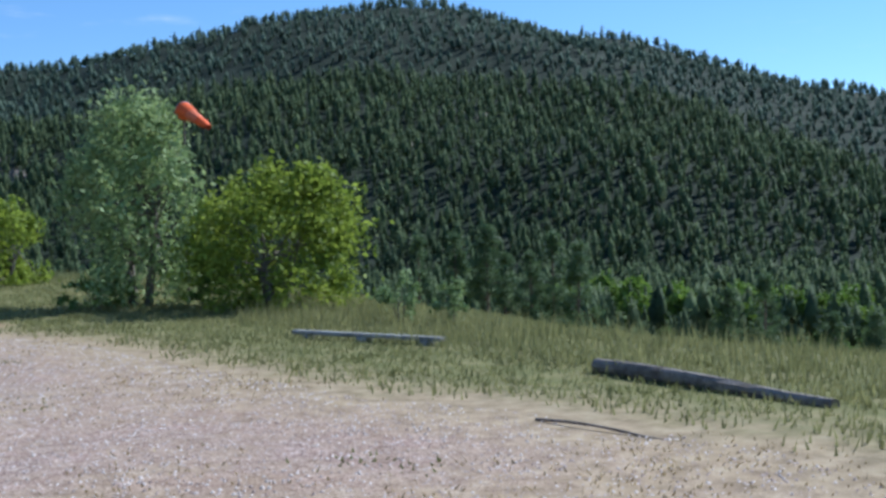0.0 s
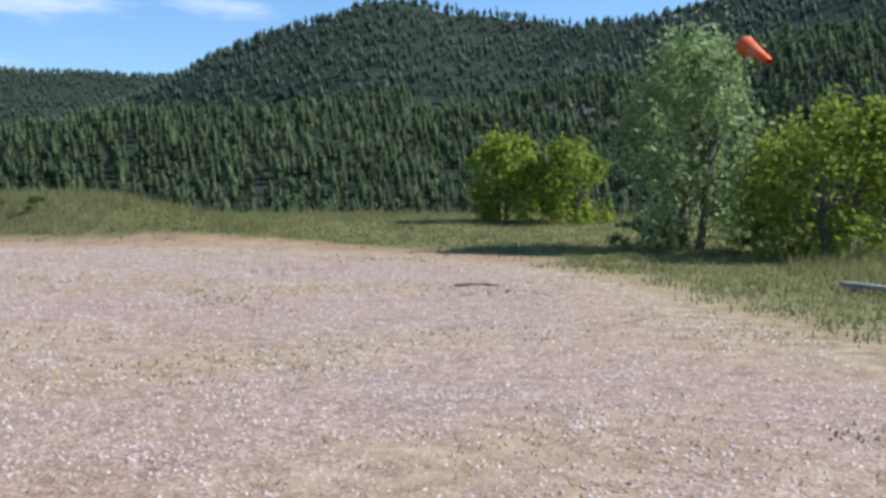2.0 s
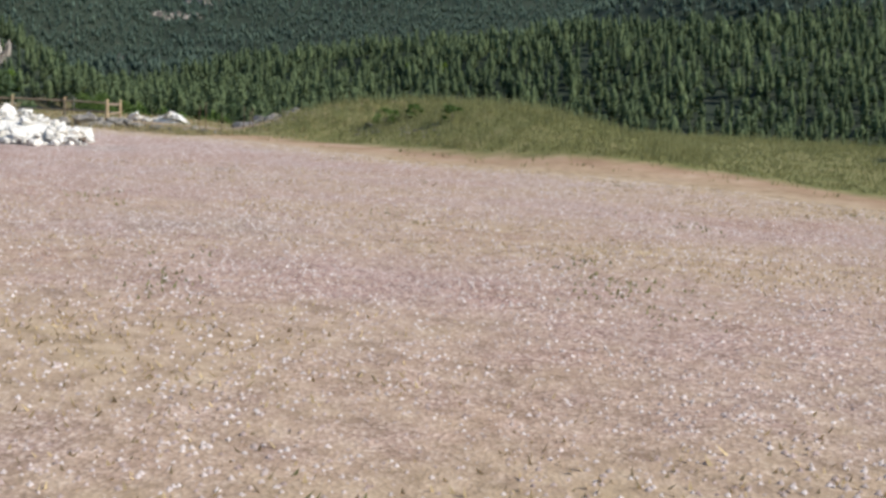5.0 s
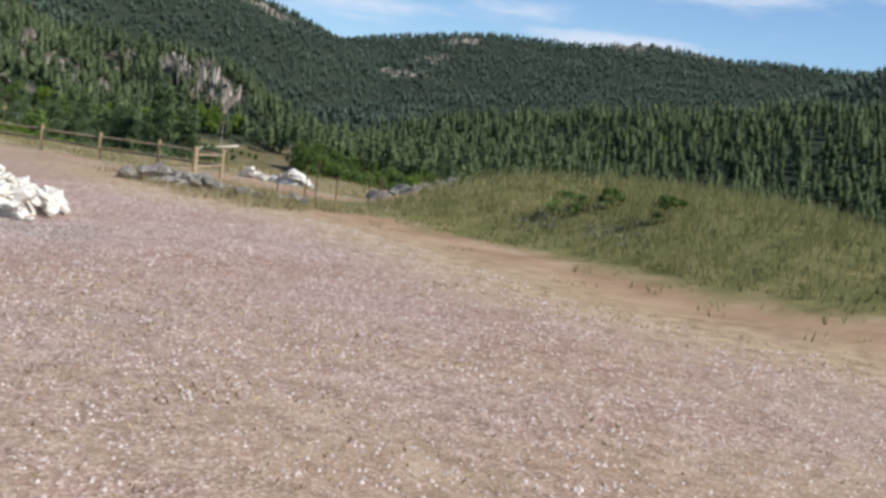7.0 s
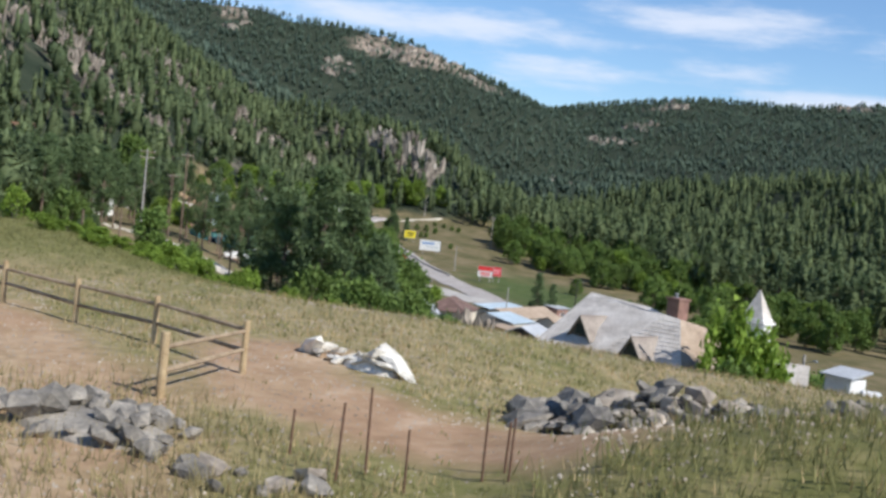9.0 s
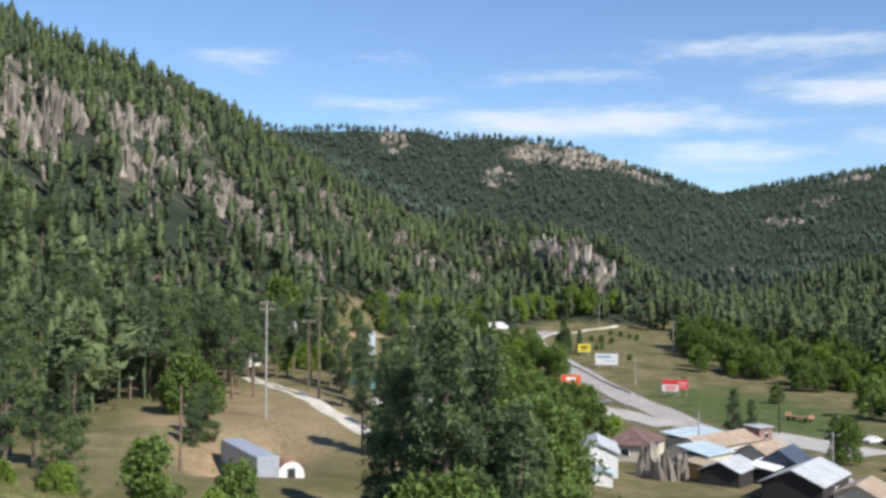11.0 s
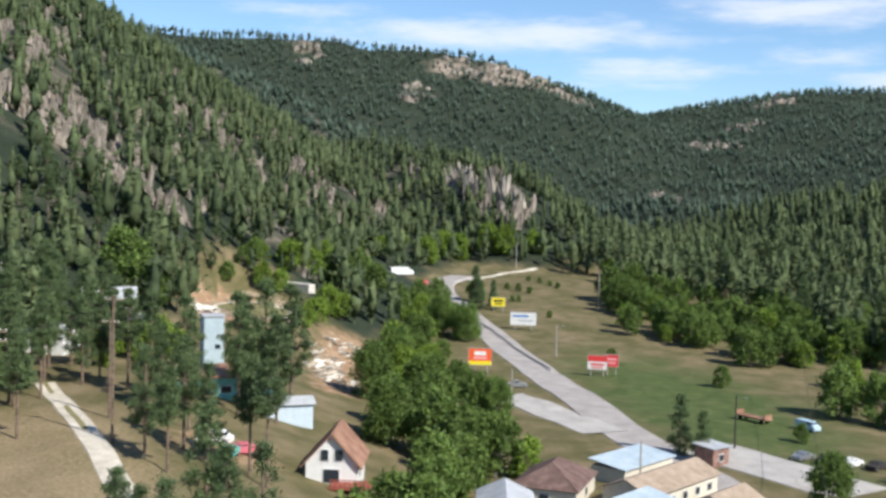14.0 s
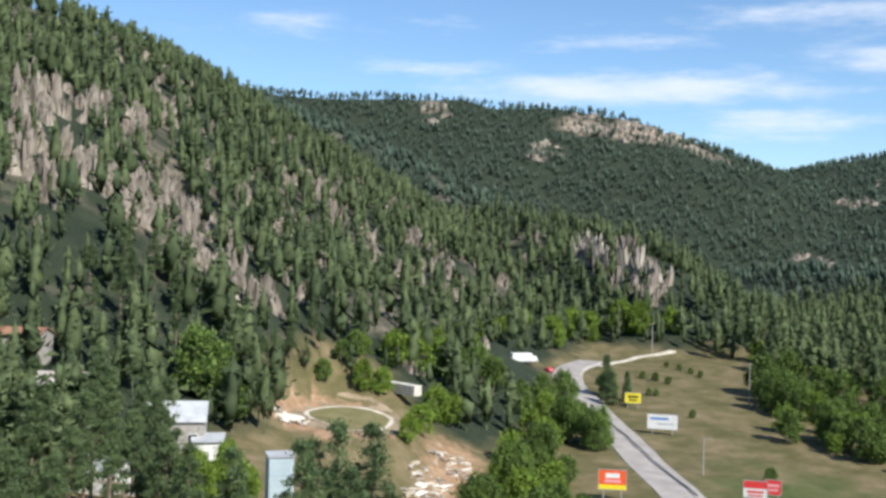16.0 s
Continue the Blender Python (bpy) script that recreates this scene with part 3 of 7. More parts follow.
def wooded(x, y):
    h = hill_height(x, y)
    open_floor = h < 1 + 3 * wobble(x, y, 60, 12)
    gaps = wobble(x, y, 90, 21) > 0.85
    bald = np.zeros(len(x), bool)
    for bx, by, br in BALDS:
        bald |= (np.hypot(x - bx, y - by) < br * (0.75 + 0.3 * wobble(x, y, 30, 3))) & (wobble(x, y, 13, 14) < 0.05)
    field = (np.hypot((x + 383) / 27, (y - 51) / 16) < 1) | (seg_dist(x, y, [(-332, 67), (-390, 73), (-412, 62)]) < 9) | (seg_dist(x, y, [(-430, 92), (-505, 102)]) < 10)
    open_floor &= y < np.interp(x, [-640, -600, -550, -470, -430, -230, -120, 0, 40], [240, 190, 184, 194, 212, 212, 160, 185, 215]) + 8 * wobble(x, y, 50, 13)
    return ~open_floor & ~gaps & ~bald & ~field & (off_plateau(x, y) > 45)


def cliffy(x, y):
    return smooth(0.25, 0.75, 0.35 + 0.5 * wobble(x, y, 70, 31)) * smooth(0, 14, ridge(x, y, *RIDGES[3]) - valley_floor(x, y) - 6)


edge_belt = lambda x, y: (x > -600) & (x < -60) & (y > 190) & (y < 300)
dist0 = lambda x, y: np.hypot(x + 60, y - 40)
woods("far_woods", -2200, 800, -400, 1900, 8.6, lambda x, y: wooded(x, y) & (dist0(x, y) > 750), FAR_TREES, 9.6, "dense dark pine forest on the distant ridges, tinted bluer for haze", 1, HAZED_NEEDLES)
woods("hill_woods", -820, 600, -330, 800, 6.1, lambda x, y: wooded(x, y) & (dist0(x, y) <= 750) & ~edge_belt(x, y) & (np.random.RandomState(4).uniform(0, 1, len(x)) > np.maximum(0.5 * cliffy(x, y), 0.60 * by_crag(x, y))), HILL_TREES, 13.5, "pine forest on the valley sides", 2)
EDGE_TREES = [cloud_tree(rs, 110, 0.15, low=0.30 + 0.07 * (k % 4), size=0.036, sides=6, rings=6) for k in range(8)]
woods("edge_pines", -600, -60, 190, 300, 6.4, lambda x, y: wooded(x, y) & edge_belt(x, y), EDGE_TREES, 17.0, "tall pines with bare trunks along the foot of the wooded slope", 5)
LEFT_TREES = [cloud_tree(rs, 300, 0.17, low=0.24 + 0.06 * (k % 4), size=0.026, sides=7, rings=6) for k in range(8)]
woods("valley_pines", -356, -200, -70, 22, 5.2, lambda x, y: (seg_dist(x, y, TRACK) > 8) & (y < 16 - np.maximum(0, x + 262) * 0.42) & (np.hypot(x + 347, y - 20) > 13) & (np.hypot(x + 349, y) > 10) & (np.hypot(x + 318, y - 14) > 9), LEFT_TREES, 15.5, "pines standing close together above the dirt track", 3)
# ---------- helpers for things ----------
def part(name, bm, mat, parent, label="", smooth_faces=False):
    me = bpy.data.meshes.new(name)
    bm.to_mesh(me)
    bm.free()
    me.materials.append(mat)
    if smooth_faces:
        me.polygons.foreach_set("use_smooth", [True] * len(me.polygons))
    ob = new(name, me)
    ob.parent = parent
    if label:
        ob["label"] = label
    return ob


def thing(name, x, y, z, label, category, group="", turn=0.0):
    ob = new(name)
    ob.empty_display_size = 0.2
    ob.matrix_world = pose(x, y, z, 0, 0, turn)
    return tagged(ob, label, category, group)


def box(bm, c, s, rz=0.0, rx=0.0, ry=0.0, bevel=0.0):
    m = pose(*c, rx, ry, rz) @ Matrix.Diagonal((*s, 1))
    r = bmesh.ops.create_cube(bm, size=1.0, matrix=m)
    if bevel:
        es = list({e for v in r["verts"] for e in v.link_edges})
        bmesh.ops.bevel(bm, geom=es, offset=bevel, segments=1, affect="EDGES")
    return bm


def tube(bm, a, b, r0, r1, sides=8):
    a, b = Vector(a), Vector(b)
    d = b - a
    q = d.to_track_quat("Z", "Y").to_matrix().to_4x4()
    bmesh.ops.create_cone(bm, cap_ends=True, segments=sides, radius1=r0, radius2=r1, depth=d.length, matrix=Matrix.Translation((a + b) / 2) @ q)
    return bm


def poly(bm, pts):
    return bm.faces.new([bm.verts.new(p) for p in pts])


def slab(bm, pts, thick):
    """A flat panel with thickness: corners in order, pushed down along its normal."""
    n = (Vector(pts[1]) - Vector(pts[0])).cross(Vector(pts[2]) - Vector(pts[0])).normalized() * thick
    top = [bm.verts.new(p) for p in pts]
    low = [bm.verts.new(Vector(p) - n) for p in pts]
    bm.faces.new(top)
    bm.faces.new(low[::-1])
    k = len(pts)
    for i in range(k):
        bm.faces.new((top[i], low[i], low[(i + 1) % k], top[(i + 1) % k]))
    return bm


def B():
    return bmesh.new()


def plain(name, c, rough=0.6, metal=0.0, var=0.85, scale=1.5, bump=0.05):
    return material(name, tuple(v * var for v in c), c, scale=scale, fine=scale * 12, rough=rough, metal=metal, bump=bump)


WOOD = material("weathered_wood", (0.20, 0.145, 0.09), (0.40, 0.31, 0.21), scale=2.0, fine=30, rough=0.85, bump=0.3)
GREY_WOOD = material("grey_wood", (0.24, 0.22, 0.20), (0.46, 0.43, 0.39), scale=3.0, fine=40, rough=0.85, bump=0.3)
POST_WOOD = material("post_wood", (0.30, 0.21, 0.11), (0.52, 0.40, 0.24), scale=3.0, fine=40, rough=0.8, bump=0.3)
LOG_BARK = material("log_bark", (0.13, 0.10, 0.08), (0.36, 0.30, 0.25), scale=3.0, fine=22, rough=0.95, bump=0.6)
TRUNK = material("pine_bark", (0.10, 0.072, 0.052), (0.26, 0.19, 0.14), scale=1.5, fine=14, rough=0.95, bump=0.5)
TRUNK_GREY = material("grey_bark", (0.10, 0.085, 0.065), (0.24, 0.21, 0.17), scale=2.0, fine=18, rough=0.95, bump=0.5)
WHITE_ROCK = material("white_rock", (0.50, 0.46, 0.39), (0.78, 0.74, 0.66), scale=1.2, fine=12, rough=0.9, bump=0.5, island=0.18)
GREY_ROCK = material("grey_rock", (0.095, 0.088, 0.080), (0.30, 0.268, 0.222), scale=0.9, fine=10, rough=0.9, bump=0.5, island=0.45)
TAN_ROCK = material("tan_rock", (0.105, 0.086, 0.068), (0.43, 0.372, 0.305), scale=0.45, fine=2.2, rough=0.95, bump=0.9, island=0.40)
SLAB_ROCK = material("buff_rock", (0.30, 0.25, 0.18), (0.52, 0.45, 0.35), scale=0.6, fine=5, rough=0.9, bump=0.4, island=0.3)
PALE_ROCK = material("pale_granite", (0.16, 0.14, 0.115), (0.56, 0.50, 0.42), scale=0.45, fine=2.2, rough=0.95, bump=0.9, island=0.35)
STEEL = plain("galvanised_steel", (0.42, 0.43, 0.44), 0.45, 0.7)
RUST = plain("rusty_steel", (0.16, 0.09, 0.06), 0.85, 0.2)
WHITE_PAINT = plain("white_paint", (0.80, 0.79, 0.76), 0.6)
CREAM_PAINT = plain("cream_paint", (0.66, 0.60, 0.49), 0.7)
DARK = plain("dark_timber", (0.045, 0.04, 0.038), 0.8)
GLASS = plain("window_glass", (0.03, 0.04, 0.05), 0.12)
TYRE = plain("tyre_rubber", (0.02, 0.02, 0.02), 0.8)
ORANGE_CLOTH = plain("orange_cloth", (0.86, 0.14, 0.035), 0.8)
FADED_CLOTH = plain("faded_orange_cloth", (0.80, 0.20, 0.09), 0.8)
SHINGLE = material("weathered_shingles", (0.42, 0.375, 0.335), (0.66, 0.61, 0.555), scale=0.9, fine=9, rough=0.95, bump=0.5)
METAL_ROOF = material("pale_metal_roof", (0.37, 0.38, 0.395), (0.52, 0.53, 0.54), scale=0.4, fine=5, rough=0.6, metal=0.0, bump=0.1)
BLUE_ROOF = material("blue_metal_roof", (0.36, 0.44, 0.49), (0.50, 0.57, 0.62), scale=0.4, fine=5, rough=0.6, metal=0.0, bump=0.1)
BROWN_ROOF = material("brown_shingles", (0.10, 0.06, 0.05), (0.20, 0.13, 0.11), scale=0.8, fine=9, rough=0.95, bump=0.4)
TAN_ROOF = material("tan_shingles", (0.28, 0.21, 0.15), (0.42, 0.33, 0.25), scale=0.8, fine=9, rough=0.95, bump=0.4)
RUST_ROOF = material("rusty_roof", (0.20, 0.10, 0.065), (0.37, 0.21, 0.14), scale=0.5, fine=6, rough=0.9, bump=0.3)
BRICK = material("red_brick", (0.17, 0.095, 0.075), (0.32, 0.19, 0.15), scale=1.0, fine=10, rough=0.9, bump=0.3)


# ---------- plants ----------
POPLAR = leafy("silver_poplar_leaves", (0.090, 0.155, 0.036), (0.40, 0.48, 0.21), 0.35, scale=1.2)
LEAVES = leafy("fresh_leaves", (0.115, 0.180, 0.022), (0.370, 0.440, 0.064), 0.48, scale=0.8)
LEAVES_DARK = leafy("dark_leaves", (0.062, 0.112, 0.028), (0.180, 0.258, 0.062), 0.36, scale=0.3)
LEAVES_BRIGHT = leafy("bright_leaves", (0.092, 0.160, 0.024), (0.250, 0.350, 0.056), 0.35, scale=0.3)
PINE = leafy("pine_needles", (0.052, 0.090, 0.040), (0.150, 0.205, 0.085), 0.30, scale=0.3)


def leaf_cloud(centres, spread, count, size, seed, flat=0.6, slim=0.5, single=False):
    """Diamond leaves in soft clumps; returns vertices, faces, tint."""
    r = np.random.RandomState(seed)
    c = np.asarray(centres)
    k = r.randint(0, len(c), count)
    p = c[k] + r.normal(0, 1, (count, 3)) * np.asarray(spread)
    a = r.normal(0, 1, (count, 3)); a /= np.linalg.norm(a, axis=1)[:, None]
    nrm = r.normal(0, 1, (count, 3)) + np.array([0, 0, flat]); nrm /= np.linalg.norm(nrm, axis=1)[:, None]
    a = np.cross(nrm, a); a /= np.linalg.norm(a, axis=1)[:, None] + 1e-9
    b_ = np.cross(nrm, a)
    s = (size * r.uniform(0.6, 1.3, count))[:, None]
    if single:
        v = np.stack([p - a * s + b_ * s * slim, p - a * s - b_ * s * slim, p + a * s], 1).reshape(-1, 3)
        return v, np.arange(count * 3).reshape(-1, 3), np.repeat(r.uniform(0, 0.9, count) ** 1.4, 3)
    v = np.stack([p - a * s, p + b_ * s * slim, p + a * s, p - b_ * s * slim], 1).reshape(-1, 3)
    i = np.arange(count) * 4
    f = np.concatenate([np.stack([i, i + 1, i + 2], -1), np.stack([i, i + 2, i + 3], -1)])
    return v, f, np.repeat(r.uniform(0, 0.9, count) ** 1.4, 4)


def raw_mesh(name, v, f, tint, mat):
    me = bpy.data.meshes.new(name)
    me.vertices.add(len(v)); me.vertices.foreach_set("co", np.asarray(v, np.float32).ravel())
    me.loops.add(len(f) * 3); me.loops.foreach_set("vertex_index", np.asarray(f, np.int32).ravel())
    me.polygons.add(len(f)); me.polygons.foreach_set("loop_start", np.arange(0, len(f) * 3, 3, dtype=np.int32))
    me.update(calc_edges=True)
    if tint is not None:
        set_attr(me, "tint", tint)
    me.materials.append(mat)
    return me


def broadleaf(name, h, w, leaves, leaf, mat, seed, label, category="tree", low=0.12, stems=4, clumps=26, group="", bark=None, top_heavy=0.0):
    """A bush or broadleaved tree: stems with limbs, and a crown of leaves in clumps."""
    r = np.random.RandomState(seed)
    root = thing(name, 0, 0, 0, label, category, group)
    bm = B()
    cs = []
    for k in range(clumps):
        u = r.uniform(0, 1) ** (0.8 - 0.3 * top_heavy)
        z = h * (low + (0.93 - low) * u)
        rad = w / 2 * math.sin(math.pi * min(0.97, 0.25 + 0.68 * u)) ** 0.7 * math.sqrt(r.uniform(0.15, 1.0))
        a = r.uniform(0, 6.283)
        cs.append((rad * math.cos(a), rad * math.sin(a), z))
    for s in range(stems):
        a = r.uniform(0, 6.283)
        b0 = Vector((0.06 * w * math.cos(a), 0.06 * w * math.sin(a), -0.15))
        b1 = Vector((0.13 * w * math.cos(a), 0.13 * w * math.sin(a), h * r.uniform(0.35, 0.55)))
        tube(bm, b0, b1, 0.020 * h, 0.010 * h, 6)
        for c in r.permutation(len(cs))[:max(3, clumps // stems // 2)]:
            tube(bm, b0.lerp(b1, r.uniform(0.4, 1.0)), cs[c], 0.008 * h, 0.003 * h, 4)
    part("trunk", bm, bark or TRUNK_GREY, root)
    v, f, t = leaf_cloud(cs, (0.085 * w, 0.085 * w, 0.06 * h), leaves, leaf, seed + 1, single=h > 8.5)
    tips = [(x * 1.08, y * 1.08, z + h * r.uniform(0.03, 0.10)) for x, y, z in cs]
    v2, f2, t2 = leaf_cloud(tips, (0.028 * w, 0.028 * w, 0.05 * h), leaves // 2, leaf, seed + 2, flat=0.2, single=h > 8.5)
    v, f, t = np.concatenate([v, v2]), np.concatenate([f, f2 + len(v)]), np.concatenate([t, t2])
    v[:, 2] = np.maximum(v[:, 2], 0.03)
    crown = new("crown", raw_mesh("crown", v, f, t, mat))
    crown.parent = root
    return root


def pine(name, h, w, tufts, seed, label, bare=0.4, group="", mat=None, tuft=None, whorls=30):
    """A tall pine: bare lower trunk, whorls of limbs, tufts of needles."""
    r = np.random.RandomState(seed)
    root = thing(name, 0, 0, 0, label, "tree", group)
    bm = B()
    tube(bm, (0, 0, -0.4), (0, 0, h * 0.6), 0.016 * h, 0.010 * h, 7)
    tube(bm, (0, 0, h * 0.6), (0.01 * h, 0, h * 0.97), 0.010 * h, 0.002 * h, 6)
    cs = []
    for k in range(whorls):
        u = r.uniform(0, 1)
        z = h * (bare + (0.98 - bare) * u)
        rad = w / 2 * (1 - u) ** 0.6 * (0.35 + 0.65 * min(1, u * 6)) * r.uniform(0.45, 1.1)
        a = r.uniform(0, 6.283)
        c = (rad * math.cos(a), rad * math.sin(a), z)
        cs.append(c)
        tube(bm, (0, 0, z - 0.02 * h), c, 0.004 * h, 0.0015 * h, 4)
    cs.append((0.01 * h, 0, 0.97 * h))
    part("trunk", bm, TRUNK, root)
    v, f, t = leaf_cloud(cs, (0.075 * w, 0.075 * w, 0.018 * h), tufts, tuft or 0.045 * w + 0.12, seed + 1, flat=0.7, slim=0.3, single=True)
    crown = new("crown", raw_mesh("crown", v, f, t, mat or PINE))
    crown.parent = root
    return root


def put(ob, x, y, s=1.0, turn=0.0, sink=0.0, lean=0.0, sz=None):
    ob.matrix_world = pose(x, y, land1(x, y) - sink, lean, 0, turn) @ Matrix.Diagonal((s, s, sz or s, 1))
    return ob


def put_copy(ob, x, y, s=1.0, turn=0.0, sink=0.0, sz=None, lean=0.0):
    keep = ob.scale.copy()
    ob.scale = (1, 1, 1)
    c = copy_thing(ob, pose(x, y, land1(x, y) - sink, lean, 0, turn) @ Matrix.Diagonal((s, s, sz or s, 1)))
    ob.scale = keep
    return c


# ---------- rocks ----------
def rock_mesh(name, seed, mat, flat=0.7, rough=0.28):
    r = np.random.RandomState(seed)
    bm = B()
    bmesh.ops.create_icosphere(bm, subdivisions=1, radius=0.5)
    planes = [Vector(r.normal(0, 1, 3)).normalized() for _ in range(5)]
    for v in bm.verts:
        p = v.co.copy()
        for n in planes:
            d = p.dot(n) - 0.34
            if d > 0:
                p -= n * d * 0.9
        p += Vector(r.normal(0, 1, 3)) * 0.5 * rough * 0.25
        v.co = Vector((p.x * 1.2, p.y, p.z * flat))
    me = bpy.data.meshes.new(name)
    bm.to_mesh(me)
    bm.free()
    me.materials.append(mat)
    return me


def rock_heap(name, label, mats, cx, cy, rx, ry, turn, n, size, height, seed, category="rock pile", long=1.0, tilt=35):
    """Loose stones in a heap, each its own piece."""
    r = np.random.RandomState(seed)
    root = thing(name, cx, cy, land1(cx, cy), label, category)
    meshes = [rock_mesh("rock", seed * 10 + k, mats[k % len(mats)], 0.5 + 0.35 * r.uniform(), 0.5) for k in range(8)]
    base = land1(cx, cy)
    c, s = math.cos(turn), math.sin(turn)
    for k in range(n):
        a, q = r.uniform(0, 6.283), math.sqrt(r.uniform(0, 1))
        u, v = q * math.cos(a), q * math.sin(a)
        lx, ly = u * rx * c - v * ry * s, u * rx * s + v * ry * c
        sz = size * (r.uniform(0.45, 1.0) if r.uniform() < 0.85 else r.uniform(1.2, 1.9))
        z = land1(cx + lx, cy + ly) - base + height * max(0, 1 - q ** 1.6) * r.uniform(0.55, 1.0) + sz * 0.16
        ob = new("rock", meshes[r.randint(0, 8)])
        ob.parent = root
        ob.matrix_local = pose(lx, ly, z, r.uniform(-tilt, tilt), r.uniform(-tilt, tilt), r.uniform(0, 360)) @ Matrix.Diagonal((sz * long, sz / math.sqrt(long), sz / math.sqrt(long), 1))
    if height > 0.3:
        bm = B()
        bmesh.ops.create_icosphere(bm, subdivisions=2, radius=1.0, matrix=pose(0, 0, -0.05, 0, 0, math.degrees(turn)) @ Matrix.Diagonal((rx * 0.8, ry * 0.8, height * 0.85, 1)))
        part("heap_core", bm, mats[0], root)
    return root


def crag_mesh(seed, mat):
    """A broken granite buttress, about 2 wide and 1 high: one rough skin over upright blocks of uneven height."""
    r = np.random.RandomState(seed)
    bm = B()
    n = 8
    blocks = [(*r.uniform(-0.8, 0.8, 2), r.uniform(0.2, 0.45), r.uniform(0.3, 1.0), *r.uniform(-0.9, 0.9, 2)) for _ in range(8)]
    grid = []
    for i in range(n):
        row = []
        for j in range(n):
            x, y = (i / (n - 1) * 2 - 1) * 1.05 + r.uniform(-0.1, 0.1), (j / (n - 1) * 2 - 1) * 1.05 + r.uniform(-0.1, 0.1)
            z = 0.02
            for bx, by, br, bh, sx, sy in blocks:
                if max(abs(x - bx + 0.4 * (y - by)), abs(y - by - 0.4 * (x - bx))) < br:
                    z = max(z, bh + sx * (x - bx) + sy * (y - by))
            edge = i in (0, n - 1) or j in (0, n - 1)
            row.append(bm.verts.new((x, y, -0.5 if edge else z * r.uniform(0.75, 1.1))))
        grid.append(row)
    for i in range(n - 1):
        for j in range(n - 1):
            bm.faces.new((grid[i][j], grid[i + 1][j], grid[i + 1][j + 1], grid[i][j + 1]))
    me = bpy.data.meshes.new("rock")
    bm.to_mesh(me)
    bm.free()
    me.materials.append(mat)
    return me


CRAGS = {}


def outcrop(label, cx, cy, rx, ry, n, w, h, seed, name="rock_outcrop", mat=None):
    mat = mat or TAN_ROCK
    if mat.name not in CRAGS:
        CRAGS[mat.name] = [crag_mesh(500 + k, mat) for k in range(9)]
    r = np.random.RandomState(seed)
    z0 = land1(cx, cy)
    root = thing(name, cx, cy, z0, label, "rock", "crags on the valley sides")
    a, q = r.uniform(0, 6.283, n), np.sqrt(r.uniform(0, 1, n))
    x, y = rx * q * np.cos(a), ry * q * np.sin(a)
    zs = land(cx + x, cy + y) - z0
    for k in range(n):
        s = r.uniform(0.5, 1.3)
        ob = new("rock", CRAGS[mat.name][r.randint(0, 9)])
        ob.parent = root
        ob.matrix_local = pose(x[k], y[k], zs[k] - 0.1 * h, r.uniform(-10, 10), r.uniform(-10, 10), r.uniform(0, 360)) @ Matrix.Diagonal((1.15 * w * s, w * s * r.uniform(0.7, 1.1), h * s * r.uniform(0.6, 1.0), 1))
    return root


